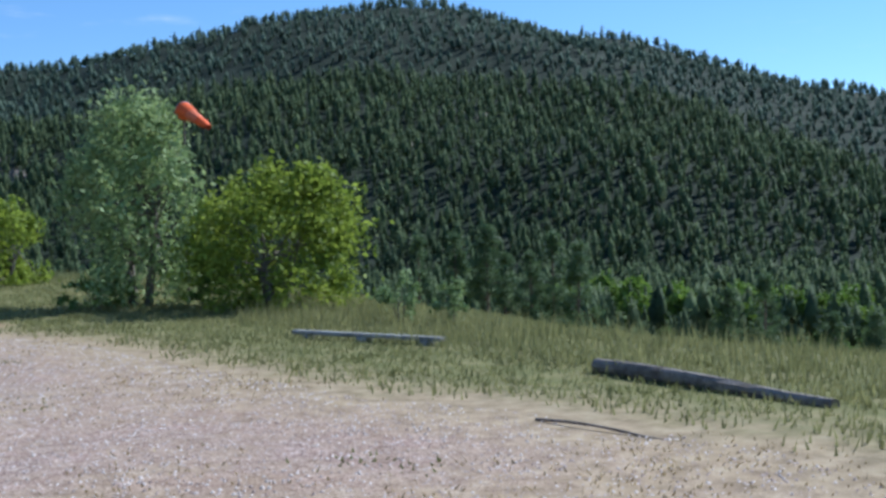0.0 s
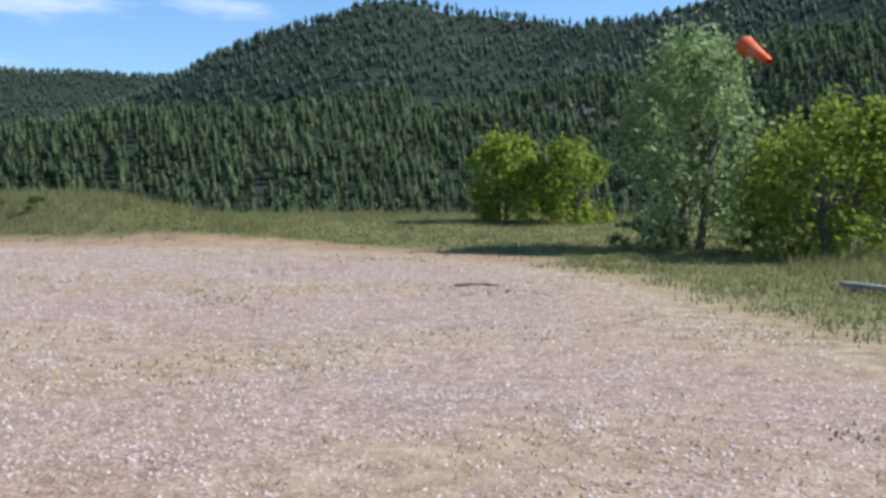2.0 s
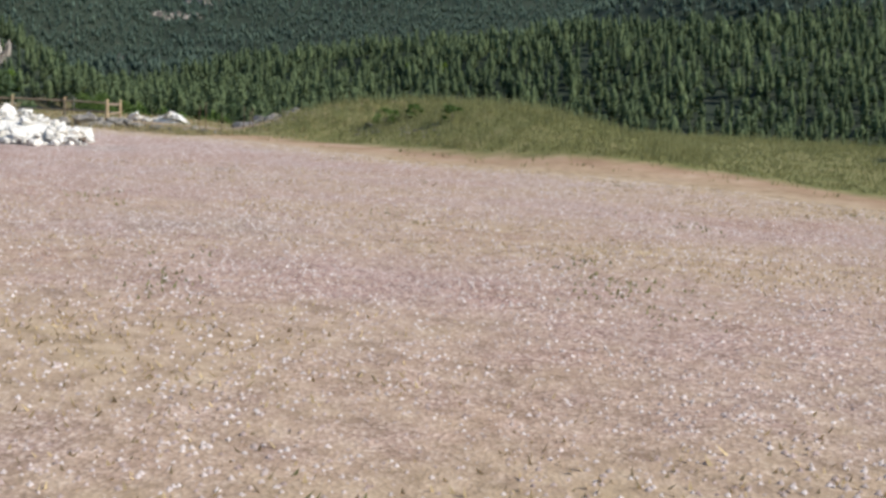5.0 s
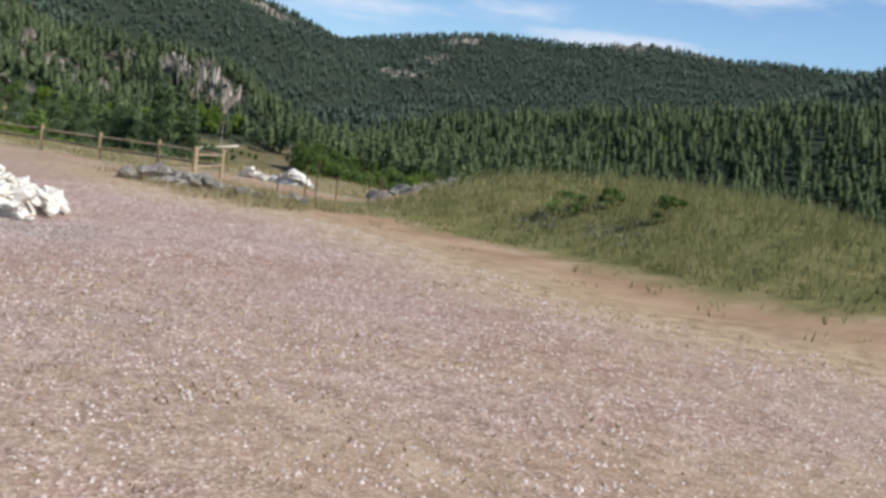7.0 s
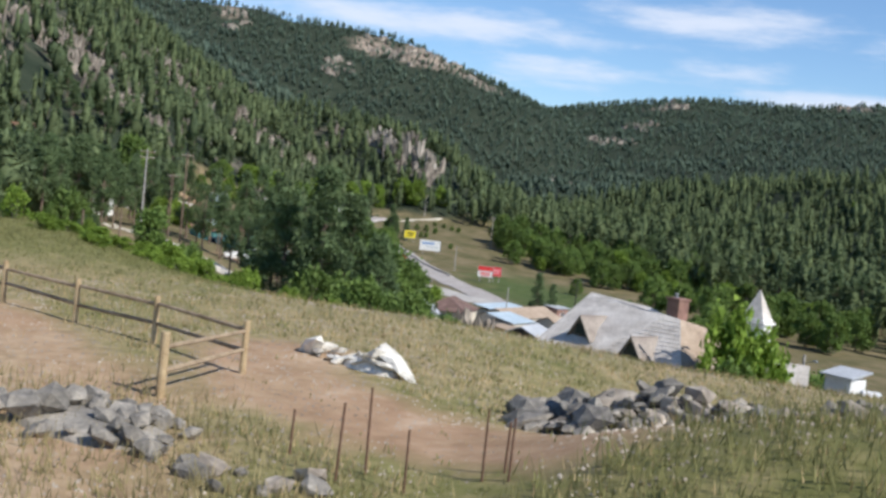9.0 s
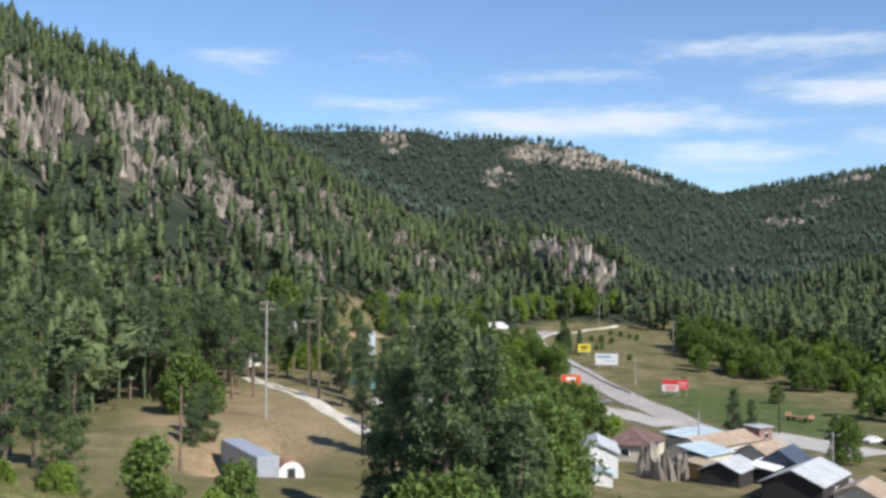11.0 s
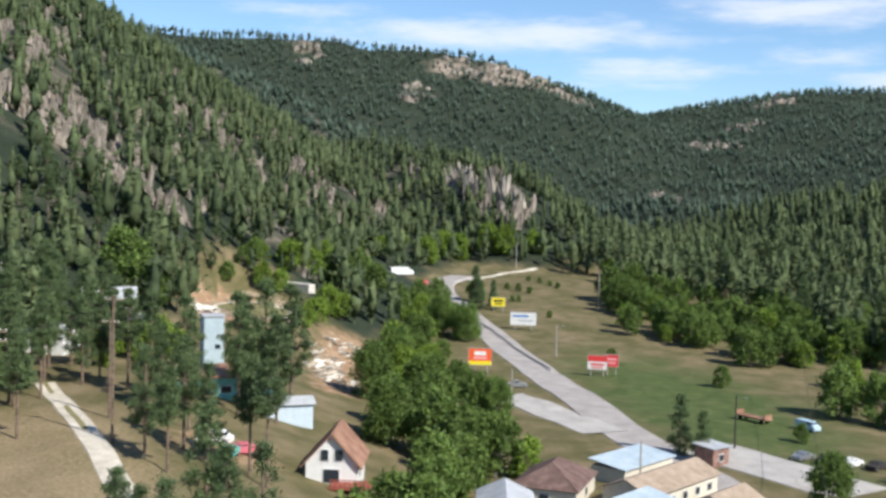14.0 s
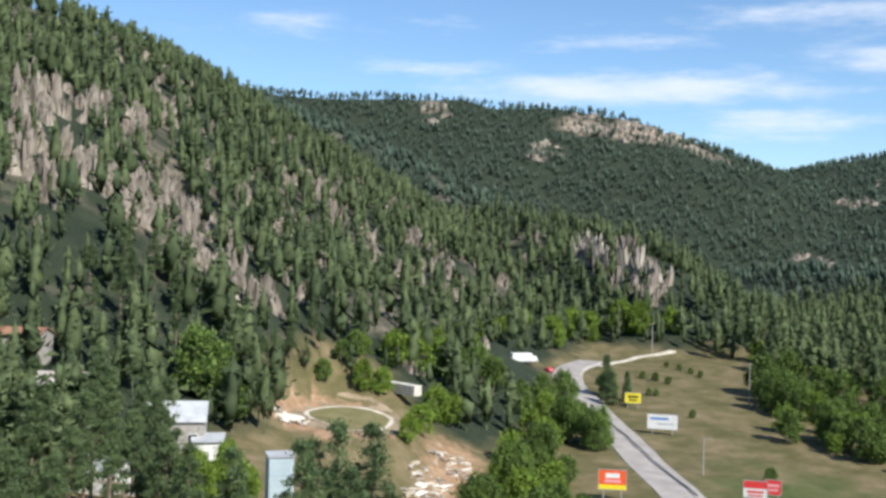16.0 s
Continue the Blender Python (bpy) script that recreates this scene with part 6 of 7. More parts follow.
def field_patch(name, cx, cy, rx, ry, lift, mat, label):
    """A flat oval of ground laid on the bench of the hillside."""
    n, rings = 40, 8
    r = np.random.RandomState(int(rx * 10))
    wob = 1 + 0.05 * np.sin(np.arange(n) * 6.283 / n * 3 + r.uniform(0, 6)) + r.uniform(-0.03, 0.03, n)
    pts = [(cx, cy)] + [(cx + rx * k / rings * wob[i] * math.cos(6.283 * i / n), cy + ry * k / rings * wob[i] * math.sin(6.283 * i / n)) for k in range(1, rings + 1) for i in range(n)]
    zs = land(np.array([q[0] for q in pts]), np.array([q[1] for q in pts])) + lift
    faces = [(0, 1 + i, 1 + (i + 1) % n) for i in range(n)]
    for k in range(rings - 1):
        a, b_ = 1 + k * n, 1 + (k + 1) * n
        faces += [(a + i, b_ + i, b_ + (i + 1) % n, a + (i + 1) % n) for i in range(n)]
    me = bpy.data.meshes.new(name)
    me.from_pydata([(px, py, pz) for (px, py), pz in zip(pts, zs)], [], faces)
    me.materials.append(mat)
    return tagged(new(name, me), label, "ground", kind="structure")


field_patch("field_dirt", -388, 50, 17.5, 12.5, 0.10, material("tan_field_dirt", (0.20, 0.15, 0.095), (0.36, 0.28, 0.19), scale=0.25, fine=3, rough=0.95), "bare tan dirt round the small ball field")
field_patch("field_ring", -387.5, 50, 12.6, 9.6, 0.16, PALE_DIRT, "pale worn path round the infield")
field_patch("infield", -387, 50, 11.4, 8.6, 0.22, material("infield_grass", (0.135, 0.125, 0.050), (0.22, 0.195, 0.090), scale=0.2, fine=3, rough=0.95), "dry olive grass infield of the small ball field")
# ballfield bank and quarried ledges
rock_heap("rubble_heap", "pale and reddish rubble tipped at the field's edge", [WHITE_ROCK, TAN_ROCK], -377.0, 36.0, 7, 3.5, 1.2, 60, 1.2, 1.0, 31)
for (qx, qy, ql, qn) in ((-381, 72, 9, 40), (-366, 66, 10, 45), (-352, 65, 9, 40), (-340, 67.5, 8, 34)):
    rock_heap("stone_yard", "stacks of pale quarried slabs on bare ground", [WHITE_ROCK, TAN_ROCK, SLAB_ROCK], qx, qy, ql * 0.75, 4.6, 0.2, qn + 25, 1.15, 0.0, int(-qx), long=1.9, tilt=7)
bm = B()
box(bm, (0, 0, 1.1), (16, 2.2, 2.4), bevel=0.05)
du = thing("retaining_wall", -409.0, 60.0, land1(-409, 60), "long low pale wall at the field's edge", "wall", turn=38)
part("wall_body", bm, WHITE_ROCK, du)

# ---------- cliffs ----------
r5 = np.random.RandomState(77)
for k, (ox, oy, rx, ry, n, w, h) in enumerate(CRAG_SPOTS):
    outcrop("grey-tan granite crags among pines on the steep slope", ox, oy, rx, ry, n + 7, w * 0.52, h * 0.55, 100 + k)
for k, (ox, oy) in enumerate(CLIFF):
    outcrop("tall pale granite cliff face above the pines", ox, oy, 5, 4, 7, 2.0, 13.0, 700 + k, mat=PALE_ROCK)
for k, (ox, oy) in enumerate(JAGGED):
    outcrop("jagged grey-tan crags standing above the pines", ox, oy, 10, 7, 8, 1.9, 7.0, 600 + k)
k = 0
while k < 110:
    ox, oy = r5.uniform(-760, -380), r5.uniform(-110, 140)
    up = float(ridge(np.array([ox]), np.array([oy]), *RIDGES[3])[0]) - float(valley_floor(np.array([ox]), np.array([oy]))[0])
    if 8 < up < 120 and math.hypot(ox + 383, oy - 40) > 48:
        outcrop("small grey-tan crag among the pines", ox, oy, 8, 4, r5.randint(2, 6), 1.4, 4.6, 400 + k)
        k += 1
for k, (ox, oy) in enumerate(((-1640, 440), (-1600, 400), (-1560, 470), (-1580, 350), (-1620, 330), (-1880, 939), (-1500, 700), (-1640, 820), (-1178, 470), (-1400, 620), (-1560, 1090), (-1480, 1180), (-1660, 130), (-1500, 250))):
    outcrop("bare pale granite slabs on the distant ridge", ox, oy, 40, 26, 14, 6.0, 6, 300 + k)
for k, (ox, oy) in enumerate(((-308, 698), (-296, 684), (-282, 669), (-266, 656), (-252, 643), (20, 700), (60, 760), (-20, 640))):
    outcrop("bare tan rock showing through the far forest", ox, oy, 9, 6, 8, 4.0, 3.2, 330 + k)
# ---------- valley trees ----------
T_DARK = [broadleaf("tree", 11, 8.5, 2000, 0.46, LEAVES_DARK, 60 + k, "dark green broadleaved tree in the valley", low=0.14, stems=3, clumps=44, group="broadleaved trees of the valley") for k in range(3)]
T_BRIGHT = [broadleaf("tree", 9, 7, 1700, 0.42, LEAVES_BRIGHT, 70 + k, "bright green broadleaved tree in the valley", low=0.02, stems=3, clumps=36, group="broadleaved trees of the valley") for k in range(3)]
T_PINE = [pine("pine_tree", 18, 5.6, 4400, 80 + k, "tall ponderosa pine with a bare lower trunk", bare=0.22 + 0.12 * (k % 4), tuft=0.29, whorls=46, group="pines of the valley") for k in range(5)]
T_SPRUCE = [pine("spruce_tree", 11, 4.8, 5600, 90 + k, "dark spruce tree on the lawn", bare=0.04, tuft=0.24, whorls=90, group="spruces on the lawn") for k in range(2)]
T_FIR = [pine("fir_tree", 18, 6.4, 8000, 95 + k, "tall dense dark conifer below the hilltop", bare=0.04, tuft=0.30, whorls=90, group="trees below the hilltop") for k in range(2)]
T_BIG = [broadleaf("tree", 14, 10.5, 6500, 0.36, LEAVES_DARK, 120 + k, "large dense broadleaved tree below the hilltop", low=0.08, stems=3, clumps=90, group="trees below the hilltop") for k in range(2)]
tr = np.random.RandomState(9)


def plant(bank, spots, s=(0.85, 1.15)):
    for x, y, *k in spots:
        src = bank[tr.randint(0, len(bank))]
        put_copy(src, x, y, (k[0] if k else 1.0) * tr.uniform(*s), tr.uniform(0, 360), sink=0.2)


# the tall clump below the hilltop, then broadleaved masses along the town
plant(T_FIR, [(-146, 44, 1.14), (-149, 47.5, 1.1), (-152, 41, 0.98), (-144, 49.5, 0.85), (-155, 45, 1.05), (-151, 52, 0.8), (-141, 45.5, 0.65), (-158, 40.5, 0.95), (-160, 48, 0.95)], (0.95, 1.05))
plant(T_BIG, [(-156, 52.5, 0.9), (-163, 54, 0.95), (-171, 55.5, 0.95), (-180, 57.5, 0.95), (-190, 59.5, 0.9), (-200, 62.5, 0.85), (-168, 50, 0.8), (-183, 52, 0.75)])
plant(T_DARK, [(-198, 52, 0.9), (-204, 57, 0.9),
               (-222, 66, 0.85), (-231, 64, 0.85), (-246, 71, 0.85), (-256, 73, 0.9), (-262, 78, 0.9), (-272, 80, 0.9), (-283, 78, 0.9), (-276, 86, 0.8), (-296, 79, 0.9), (-303, 73, 0.9), (-310, 83, 0.9), (-324, 86, 0.9), (-335, 84, 0.9), (-347, 88, 0.9), (-318, 92, 0.8)])
plant(T_BRIGHT, [(-194, 54, 0.8), (-276, 91, 0.75), (-288, 86, 0.9), (-369, 81, 0.9), (-380, 86, 0.9), (-395, 92, 0.9), (-410, 96, 0.8), (-425, 101, 0.8), (-360, 90, 0.8), (-345, 80, 0.7), (-375, 92, 0.8), (-440, 100, 0.8), (-296, 8.5, 0.6), (-312, 30, 0.7), (-318, 36, 0.6), (-325, 33, 0.6), (-335, 31, 0.6), (-330, 26, 0.6)])
lawn = []
while len(lawn) < 64:
    x, y = tr.uniform(-445, -250), tr.uniform(166, 216)
    if y > 176 + 0.0 * x or x < -400:
        lawn.append((x, y, tr.uniform(0.6, 0.95)))
plant(T_DARK, lawn[:46])
plant(T_BRIGHT, lawn[46:])
plant(T_DARK, [(-424, 160, 0.85), (-418, 171, 0.9), (-317, 166, 0.9), (-309, 171, 0.9), (-300, 176, 0.9), (-276, 176, 0.9), (-266, 168, 0.9), (-254, 152, 0.8), (-247, 146, 0.8), (-240, 138, 0.75), (-262, 154, 0.7), (-352, 157, 0.45), (-296, 147, 0.3), (-384, 141, 0.3), (-380, 139, 0.3)])
plant(T_BRIGHT, [(-545, 103, 0.8), (-556, 109, 0.8), (-566, 118, 0.8), (-575, 129, 0.8), (-582, 140, 0.8), (-588, 153, 0.9), (-580, 173, 0.9), (-535, 98, 0.8), (-524, 93, 0.7), (-512, 88, 0.7), (-496, 82, 0.7), (-480, 78, 0.7), (-465, 72, 0.7), (-450, 66, 0.7), (-436, 60, 0.7), (-420, 52, 0.7), (-596, 165, 0.8)])
plant(T_SPRUCE, [(-287.9, 120.6, 1.1), (-283.5, 122.8, 0.7), (-465, 123, 1.05), (-467, 128, 0.75)])
# pines between the houses
plant(T_PINE, [(-279.5, 47.3, 1.1), (-284.2, 51.2, 1.15), (-290.9, 55.5, 1.1), (-287, 48, 1.05), (-282, 53, 1.0), (-294, 52, 0.8),
               (-244, 37, 0.75), (-251, 41, 0.7), (-238, 40, 0.6), (-246, 44, 0.6), (-262, 41, 0.7), (-268, 37, 0.8), (-310, 50, 0.6), (-316, 53, 0.6), (-305, 55, 0.6)])
plant(T_SPRUCE, [(-205, 19.2, 0.75), (-202, 17.8, 0.65), (-208, 17.6, 0.6)])
near = []
for _ in range(110):
    x = tr.uniform(-350, -205)
    y = tr.uniform(-45, 27) - max(0, x + 262) * 0.42
    if seg_dist(np.array([x]), np.array([y]), TRACK)[0] > 6 and math.hypot(x + 347, y - 20) > 12 and math.hypot(x + 349, y) > 9 and math.hypot(x + 318, y - 14) > 8:
        near.append((x, y, 0.9))
plant(T_PINE, near)
plant(T_PINE, [(-176, 9, 0.75), (-180, 4, 0.8), (-186, 0, 0.8), (-170, 4, 0.7), (-192, -3, 0.8), (-200, -5, 0.8), (-163, 10, 0.6), (-158, 13, 0.5)])
# wood's edge to the north of the road
edge_p = []
for _ in range(70):
    edge_p.append((tr.uniform(-560, -300), tr.uniform(212, 262), 0.85))
plant(T_PINE, edge_p)
plant(T_BRIGHT, [(-97, 27, 0.14), (-99, 30, 0.17), (-95, 31.5, 0.14), (-103, 28, 0.17), (-104, 33, 0.19), (-101, 36, 0.18), (-109, 30, 0.19), (-108, 36, 0.20), (-114, 33, 0.22), (-113, 40, 0.22), (-119, 37, 0.25), (-106, 41, 0.20), (-92, 34, 0.12), (-98, 39.5, 0.15), (-126, 33, 0.25), (-132, 37, 0.28)])
plant(T_DARK, [(-118, 43, 0.42), (-124, 40, 0.48), (-126, 47, 0.5), (-132, 43, 0.55), (-112, 46, 0.36), (-116, 50, 0.4), (-124, 54, 0.5), (-134, 51, 0.6), (-130, 60, 0.55), (-140, 56, 0.65), (-104, 84, 0.6), (-122, 98, 0.7), (-112, 104, 0.7), (-100, 96, 0.7), (-128, 84, 0.6), (-134, 92, 0.7), (-142, 84, 0.7), (-150, 94, 0.7), (-160, 86, 0.7), (-140, 104, 0.8), (-156, 108, 0.8), (-172, 100, 0.8), (-168, 118, 0.8), (-186, 112, 0.8)])
for bx, by, bh in [(-102.1, 19.3, 2.0), (-96.4, 21.4, 0.9), (-100.5, 22.2, 0.8), (-98.8, 23.9, 1.1), (-101.9, 25.1, 1.0), (-105.0, 26.5, 1.0), (-99.1, 28.2, 1.6), (-103.2, 29.5, 1.2), (-92.7, 24.1, 0.8), (-95.0, 26.6, 0.8), (-101.2, 30.9, 1.0), (-97.1, 32.7, 0.9), (-93.1, 28.1, 0.8), (-108.3, 20.1, 0.8)]:
    put_copy(T_BRIGHT[int(-bx) % 3], bx, by, max(0.22, bh / 9.0), bx * 37 % 360, sink=0.1, sz=bh / 9.6)
# round the field, the road and the foot of the cliffs
plant(T_PINE, [(-314, 3, 0.83), (-300, 10, 0.83), (-329, 13, 1.0), (-311, 15, 0.89), (-301, 23, 0.83), (-289, 18, 0.78), (-280, 15, 0.72), (-329, 18, 0.78), (-275, 20, 0.78), (-286, 24, 0.78)], (0.95, 1.08))
plant(T_PINE, [(-292, -14, 0.83), (-246, 0, 0.83), (-291, -10, 0.83), (-307, -11, 0.83), (-278, -2, 0.83), (-309, -7, 0.83), (-263, 5, 0.83), (-310, -2, 0.83), (-252, 11, 0.83), (-305, 3, 0.83), (-326, 2, 0.83), (-281, 12, 0.83), (-326, 7, 0.83), (-267, 18, 0.7), (-326, 12, 0.83), (-302, 20, 0.83), (-290, 26, 0.83), (-283, 31, 0.83), (-275, 35, 0.83), (-275, 40, 0.83)])
plant(T_DARK, [(-364, 26, 0.91), (-364, 29, 0.82), (-366, 21, 1.09), (-371, 24, 0.91), (-437, 93, 0.82), (-452, 101, 0.82), (-464, 109, 0.82), (-424, 101, 0.73), (-437, 109, 0.64), (-384, 91, 0.73), (-382, 96, 0.64), (-434, 76, 0.82), (-447, 83, 0.91), (-440, 86, 0.82), (-472, 172, 1.0), (-458, 173, 0.91), (-449, 186, 0.82), (-403, 172, 0.73), (-225, 14, 0.82), (-228, 11, 0.55), (-228, 17, 0.55)])
plant(T_BRIGHT, [(-318, 26, 0.67), (-322, 28, 0.67), (-321, 33, 0.67), (-316, 36, 0.56), (-304, 25, 0.67), (-404, 69, 0.89), (-388, 65, 0.78), (-405, 73, 0.78), (-376, 62, 0.67), (-418, 93, 0.89), (-393, 85, 0.89), (-360, 84, 0.89), (-422, 108, 0.67), (-408, 52, 0.7), (-425, 60, 0.89), (-429, 66, 0.89), (-437, 72, 1.11), (-469, 82, 1.0), (-407, 57, 0.67), (-551, 119, 1.22), (-577, 130, 1.22), (-585, 138, 1.22), (-585, 152, 1.33), (-582, 158, 1.22), (-580, 171, 1.22), (-447, 177, 1.0), (-436, 163, 0.78)])
plant(T_BRIGHT, [(-113, 12, 0.15), (-114, 16, 0.17), (-113, 20, 0.17), (-110, 23, 0.15), (-116, 22, 0.19), (-118, 14, 0.19), (-112, 8, 0.17), (-120, 18, 0.21), (-122, 25, 0.21), (-118, 29, 0.21)])
plant(T_DARK, [(-111, 27, 0.30), (-123, 30, 0.30), (-137, 40, 0.42), (-145, 36, 0.42), (-152, 58, 0.48), (-142, 62, 0.45), (-160, 62, 0.48), (-134, 66, 0.36), (-128, 70, 0.30)])
plant(T_DARK, [(-88.6, 49.6, 0.27), (-83.4, 55, 0.28), (26, 262, 0.5), (12, 240, 0.5), (40, 265, 0.5), (41, 234, 0.45), (48, 238, 0.5), (58, 254, 0.45), (55, 215, 0.45), (64, 229, 0.5), (67, 213, 0.45), (77, 225, 0.5), (77, 211, 0.45), (82, 207, 0.45), (20, 285, 0.6), (30, 300, 0.6), (50, 285, 0.6), (70, 265, 0.6)])
plant(T_BRIGHT, [(32, 300, 1.5), (42, 290, 1.5), (49, 280, 1.45), (57, 270, 1.5), (56, 255, 1.3), (78, 290, 1.55), (77, 270, 1.45), (61, 236, 1.15), (66, 233, 1.15), (79, 250, 1.3), (91, 265, 1.35), (91, 250, 1.3), (89, 230, 1.2), (37, 275, 1.3), (84, 275, 1.3), (97, 262, 1.3), (104, 275, 1.3), (70, 262, 1.35), (46, 262, 1.2)])
plant(T_BRIGHT, [(-546, 194, 0.78), (-509, 196, 0.67), (-496, 212, 0.6), (-521, 243, 0.6), (-567, 304, 0.67), (-539, 385, 1.0), (-523, 263, 0.44), (-507, 387, 1.0), (-533, 330, 0.56), (-530, 200, 0.8), (-500, 205, 0.7)])
put_copy(T_BRIGHT[0], -96.0, 61.8, 0.54, 40, sink=0.2, sz=1.06)
put_copy(T_BRIGHT[1], -95.0, 63.4, 0.55, 130, sink=0.2, sz=0.95)
plant(T_BIG, [(-330, 73, 0.86), (-369, 83, 0.93), (-392, 92, 0.9), (-422, 103, 0.86), (-415, 109, 0.7), (-338, 92, 0.7), (-317, 82, 0.7), (-288, 71, 0.7), (-315, 95, 0.55), (-291, 85, 0.55), (-264, 75, 0.55), (-237, 69, 0.55), (-252, 128, 0.6)])
plant(T_PINE, [(-199, 39, 0.61), (-196, 41, 0.61), (-194, 43, 0.67), (-197, 45, 0.61), (-206, 47, 0.78), (-207, 50, 0.78), (-216, 45, 0.78), (-243, 51, 0.8), (-247, 49, 0.89), (-249, 22, 0.78)])
plant(T_DARK, [(-483, 174, 1.0), (-493, 186, 1.0), (-469, 186, 1.0), (-465, 192, 1.0), (-458, 200, 0.91), (-423, 192, 0.91), (-447, 213, 0.91), (-424, 213, 0.91), (-402, 213, 0.91), (-383, 212, 0.91), (-403, 173, 0.55), (-349, 186, 0.55), (-505, 146, 0.25), (-510, 143, 0.22), (-500, 149, 0.22)])
plant(T_PINE, [(-400, 36, 0.5), (-394, 33, 0.55), (-388, 31, 0.5), (-381, 30, 0.55), (-374, 30, 0.5), (-368, 31, 0.5), (-397, 30, 0.6), (-385, 26, 0.6), (-377, 25, 0.6), (-391, 27, 0.6), (-370, 26, 0.6), (-363, 33, 0.5)])
plant(T_PINE, [(-408, 36, 0.5), (-410, 42, 0.5), (-404, 39, 0.45), (-401, 35, 0.45), (-415, 40, 0.55), (-423, 44, 0.5), (-393, 0, 0.7), (-381, -4, 0.7), (-385, 7, 0.7), (-373, -1, 0.7), (-388, 3, 0.65), (-378, 3, 0.7), (-396, 6, 0.65), (-390, 12, 0.6), (-399, 14, 0.6), (-380, 14, 0.6)])
plant(T_DARK, [(-412, 47, 0.5), (-406, 43, 0.45), (-418, 50, 0.55)])
plant(T_FIR, [(-474, 123.5, 0.68), (-473, 129.5, 0.45)])
plant(T_DARK, [(-479, 124.8, 0.75)])
plant(T_BIG, [(-460, 170, 0.86), (-424, 171, 0.72), (-450, 173, 0.75)])
plant(T_DARK, [(-451, 143, 0.22), (-533, 157, 0.22), (-527, 160, 0.22), (-520, 162, 0.22), (-512, 163, 0.22), (-481, 138, 0.22), (-480, 140, 0.22)], (0.9, 1.1))
# trees in the valley seen over the rim
plant(T_BRIGHT, [(-60, 130, 0.8), (-70, 122, 0.7), (-78, 118, 0.7), (-100, 130, 0.9), (-112, 124, 0.7), (-84, 140, 0.9)])
plant(T_DARK, [(12, 160, 1.0), (4, 150, 1.1), (-6, 146, 1.1), (-2, 138, 1.0), (56, 170, 0.8), (70, 176, 0.9), (40, 160, 0.8), (78, 184, 0.9), (30, 150, 0.7), (66, 160, 0.7)])
plant(T_PINE, [(tr.uniform(-40, 14), tr.uniform(120, 170), 0.75) for _ in range(36)])
plant(T_PINE, [(-1.6, 71, 0.42), (0.8, 73, 0.5), (2.8, 70, 0.5), (4.2, 75, 0.52), (5.6, 70, 0.46), (7.4, 74, 0.56), (8.6, 70, 0.5), (17.6, 68, 0.46), (19.6, 67, 0.52), (20.8, 70, 0.5), (23.4, 66, 0.45), (25.6, 65, 0.5), (27.2, 69, 0.5)], (0.92, 1.08))
for bank in (T_DARK, T_BRIGHT, T_PINE, T_SPRUCE, T_FIR, T_BIG):
    for k, ob in enumerate(bank):
        put(ob, -420 + 9 * k - (70 if bank is T_PINE else 0), 222 + 5 * k + (8 if bank is T_BRIGHT else 0), 0.85)

# ---------- grass, weeds and loose stones ----------
def tufts(name, label, n, area, keep, blade, width, mat, seed, blades=5, lean=0.5):
    r = np.random.RandomState(seed)
    x, y = r.uniform(area[0], area[1], n), r.uniform(area[2], area[3], n)
    k = keep(x, y, r)
    x, y = x[k], y[k]
    z = land(x, y)
    m = len(x)
    vs, fs, ts = [], [], []
    hgt = blade * r.uniform(0.5, 1.4, m)
    for b_ in range(blades):
        a = r.uniform(0, 6.283, m)
        px, py = x + r.normal(0, 0.20, m), y + r.normal(0, 0.20, m)
        wx, wy = np.cos(a) * width, np.sin(a) * width
        ln = lean * hgt * r.uniform(0.2, 1, m)
        a2 = r.uniform(0, 6.283, m)
        vs.append(np.stack([np.stack([px - wx, py - wy, z - 0.02], -1), np.stack([px + wx, py + wy, z - 0.02], -1), np.stack([px + np.cos(a2) * ln, py + np.sin(a2) * ln, z + hgt * r.uniform(0.6, 1, m)], -1)], 1).reshape(-1, 3))
        ts.append(np.repeat(r.uniform(0, 1, m), 3))
    v = np.concatenate(vs)
    f = np.arange(len(v)).reshape(-1, 3)
    return tagged(new(name, raw_mesh(name, v, f, np.concatenate(ts), mat)), label, "grass", kind="stuff")


GRASS = leafy("grass_blades", (0.125, 0.138, 0.044), (0.270, 0.255, 0.108), 0.45, scale=0.5, rough=0.8)
WEEDS = leafy("dry_weeds", (0.17, 0.155, 0.062), (0.42, 0.35, 0.18), 0.4, scale=0.5, rough=0.8)
STRAW = leafy("straw_blades", (0.24, 0.16, 0.07), (0.58, 0.44, 0.24), 0.3, scale=0.5, rough=0.8)


def on_turf(x, y, r):
    return (in_poly_dist(x, y, YARD) > 0.3 + r.uniform(0, 1.2, len(x))) & (off_plateau(x, y) < 16) & ((zones(x, y)["dirt"] < 0.3) | (r.uniform(0, 1, len(x)) < 0.05))


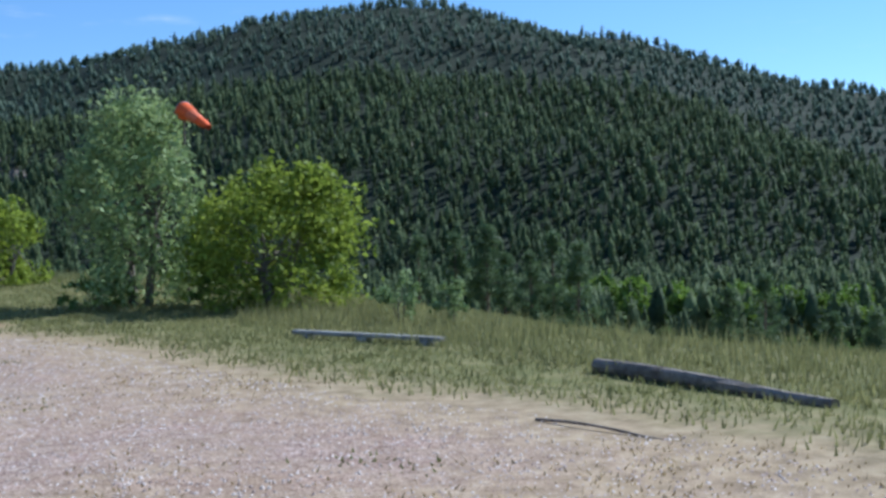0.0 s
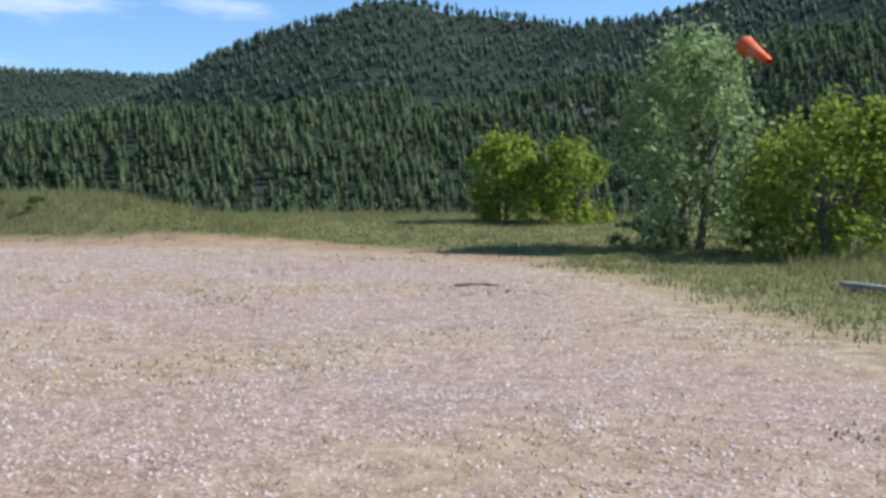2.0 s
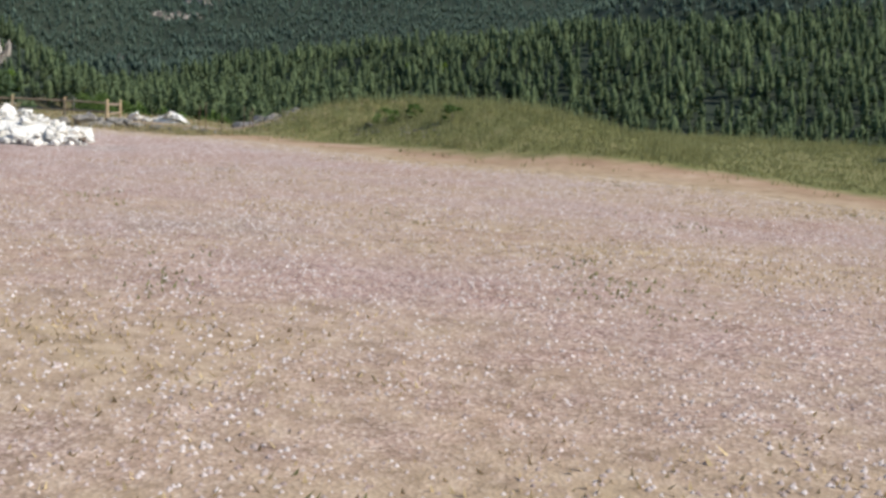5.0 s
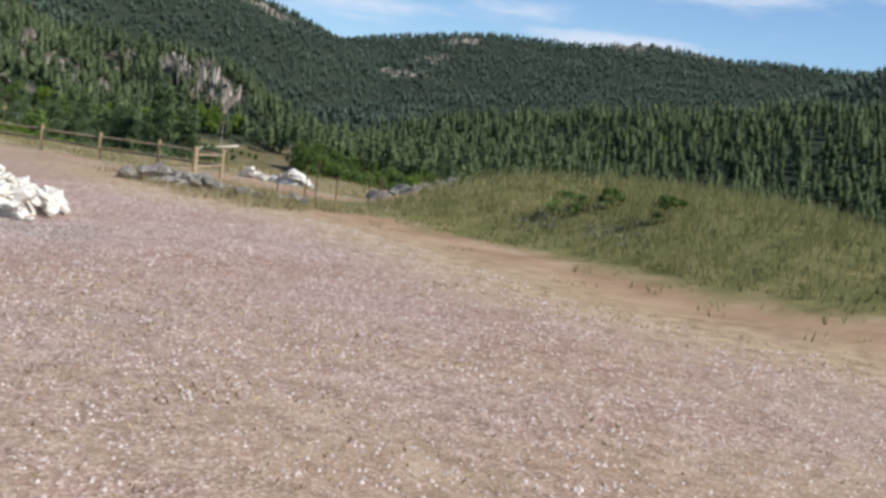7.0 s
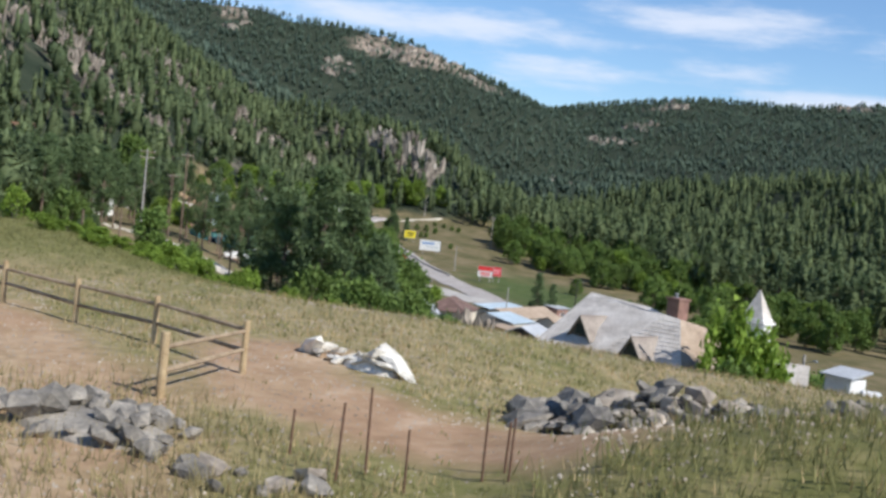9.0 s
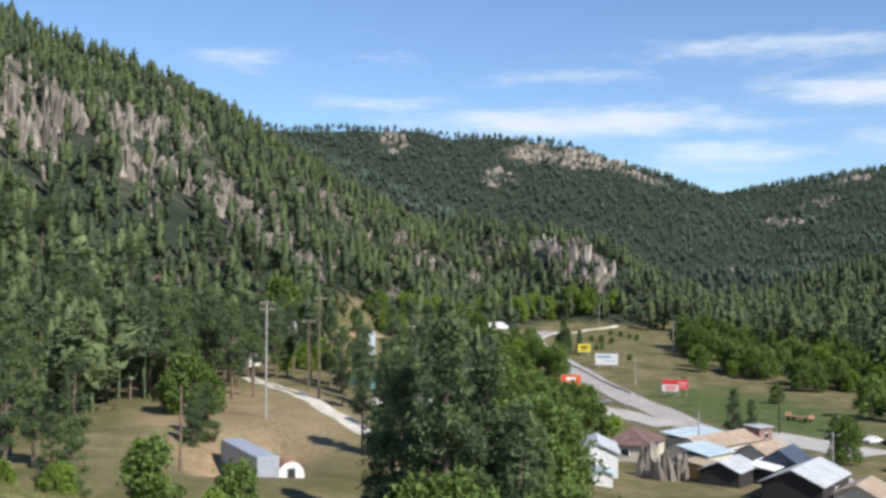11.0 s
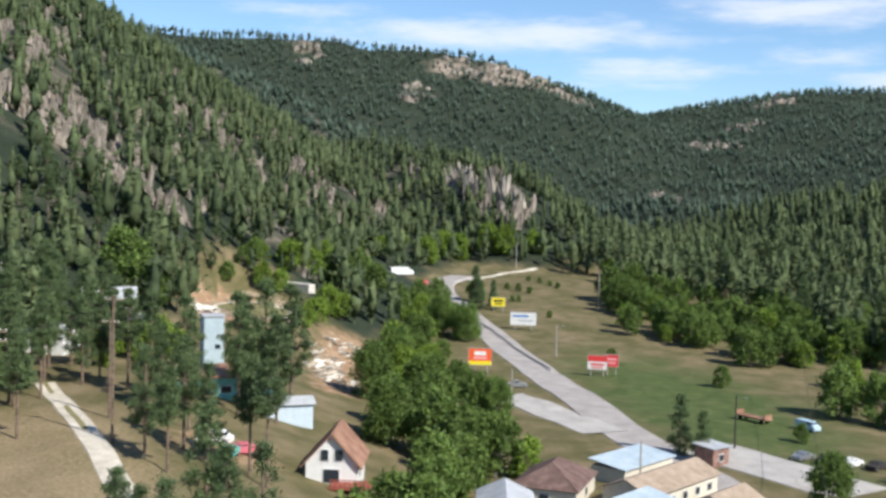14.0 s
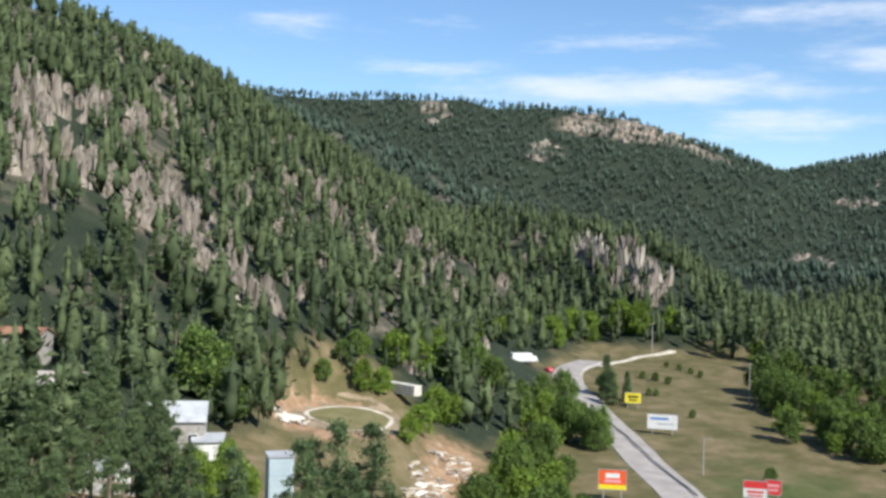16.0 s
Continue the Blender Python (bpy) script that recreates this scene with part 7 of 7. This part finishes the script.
tufts("grass", "dry green-gold grass on the hilltop", 110000, (-112, 14, 4, 66), lambda x, y, r: on_turf(x, y, r) & (r.uniform(0, 1, len(x)) > np.clip((-44 - x) / 14, 0, 0.65) * smooth(-92, -80, x)), 0.14, 0.022, GRASS, 61)
tufts("dry_grass", "pale dry grass on the slope beyond the fence", 6000, (-82, -44, 14, 58), lambda x, y, r: on_turf(x, y, r) & (r.uniform(0, 1, len(x)) > smooth(-68, -80, x)), 0.24, 0.012, STRAW, 65)
tufts("boulder_weeds", "dry weeds and grass growing between the boulders", 1500, (-58, -45, 23.5, 31.5), lambda x, y, r: (in_poly_dist(x, y, YARD) > 0.2) & (seg_dist(x, y, [(-55, 24.9), (-52, 26.6), (-49, 27.6)]) < r.uniform(0, 1, len(x)) ** 0.6 * 3.4), 0.30, 0.014, WEEDS, 66)
tufts("tall_grass", "tall seeding grass along the rim and mound", 34000, (-60, 14, 10, 60), lambda x, y, r: on_turf(x, y, r) & ((np.abs(off_plateau(x, y) + 1.5) < 2.5) | (mound(x, y, -44, 38.6, 15, 4.2, 1.6, -0.25) > 0.25) | (mound(x, y, -49.2, 34.6, 4.2, 2.6, 0.95, -0.2) > 0.15)), 0.50, 0.014, GRASS, 62, blades=4)
tufts("straw_tufts", "flattened straw and weeds in the gravel", 26000, (-34, 8, -2, 34), lambda x, y, r: (in_poly_dist(x, y, YARD) < 0.5) & (wobble(x, y, 9, 44) + r.uniform(-0.8, 0.8, len(x)) > 0.55), 0.05, 0.02, STRAW, 63, blades=4, lean=1.5)
tufts("green_weeds", "low green weeds in the gravel", 5000, (-34, 8, 0, 34), lambda x, y, r: (in_poly_dist(x, y, YARD) < 0) & (wobble(x, y, 5, 47) > 0.78), 0.06, 0.025, GRASS, 64, blades=6, lean=1.2)


def pebbles(name, label, n, area, keep, size, mat, seed):
    r = np.random.RandomState(seed)
    x, y = r.uniform(area[0], area[1], n), r.uniform(area[2], area[3], n)
    k = keep(x, y)
    x, y = x[k], y[k]
    tv = np.array([(-0.5, -0.3, -0.2), (0.5, -0.35, -0.2), (0.1, 0.5, -0.2), (0.05, 0.0, 0.42)])
    tf = np.array([(0, 1, 3), (1, 2, 3), (2, 0, 3)])
    ob = scatter_mesh(name, [(tv, tf), (tv * (0.8, 1.2, 0.8), tf)], np.stack([x, y, land(x, y) + 0.004], -1), size * r.uniform(0.5, 1.7, len(x)), np.ones(len(x)), r.uniform(0, 6.28, len(x)), r.uniform(0, 1, len(x)), mat)
    return tagged(ob, label, "gravel", kind="stuff")


PEBBLE = material("pebbles", (0.22, 0.155, 0.13), (0.43, 0.325, 0.285), scale=3, fine=30, rough=0.95, bump=0, attr="tint", tint=(0.58, 0.50, 0.45), spec=0.1, island=0.25)
pebbles("gravel_stones", "loose pink and white gravel stones", 120000, (-50, 6, 2, 32), lambda x, y: in_poly_dist(x, y, YARD) < 0, 0.036, PEBBLE, 71)
pebbles("slope_stones", "pale stones strewn over the bare slope", 14000, (-75, -48, 18, 48), lambda x, y: in_poly_dist(x, y, YARD) > 0, 0.055, TAN_ROCK, 72)
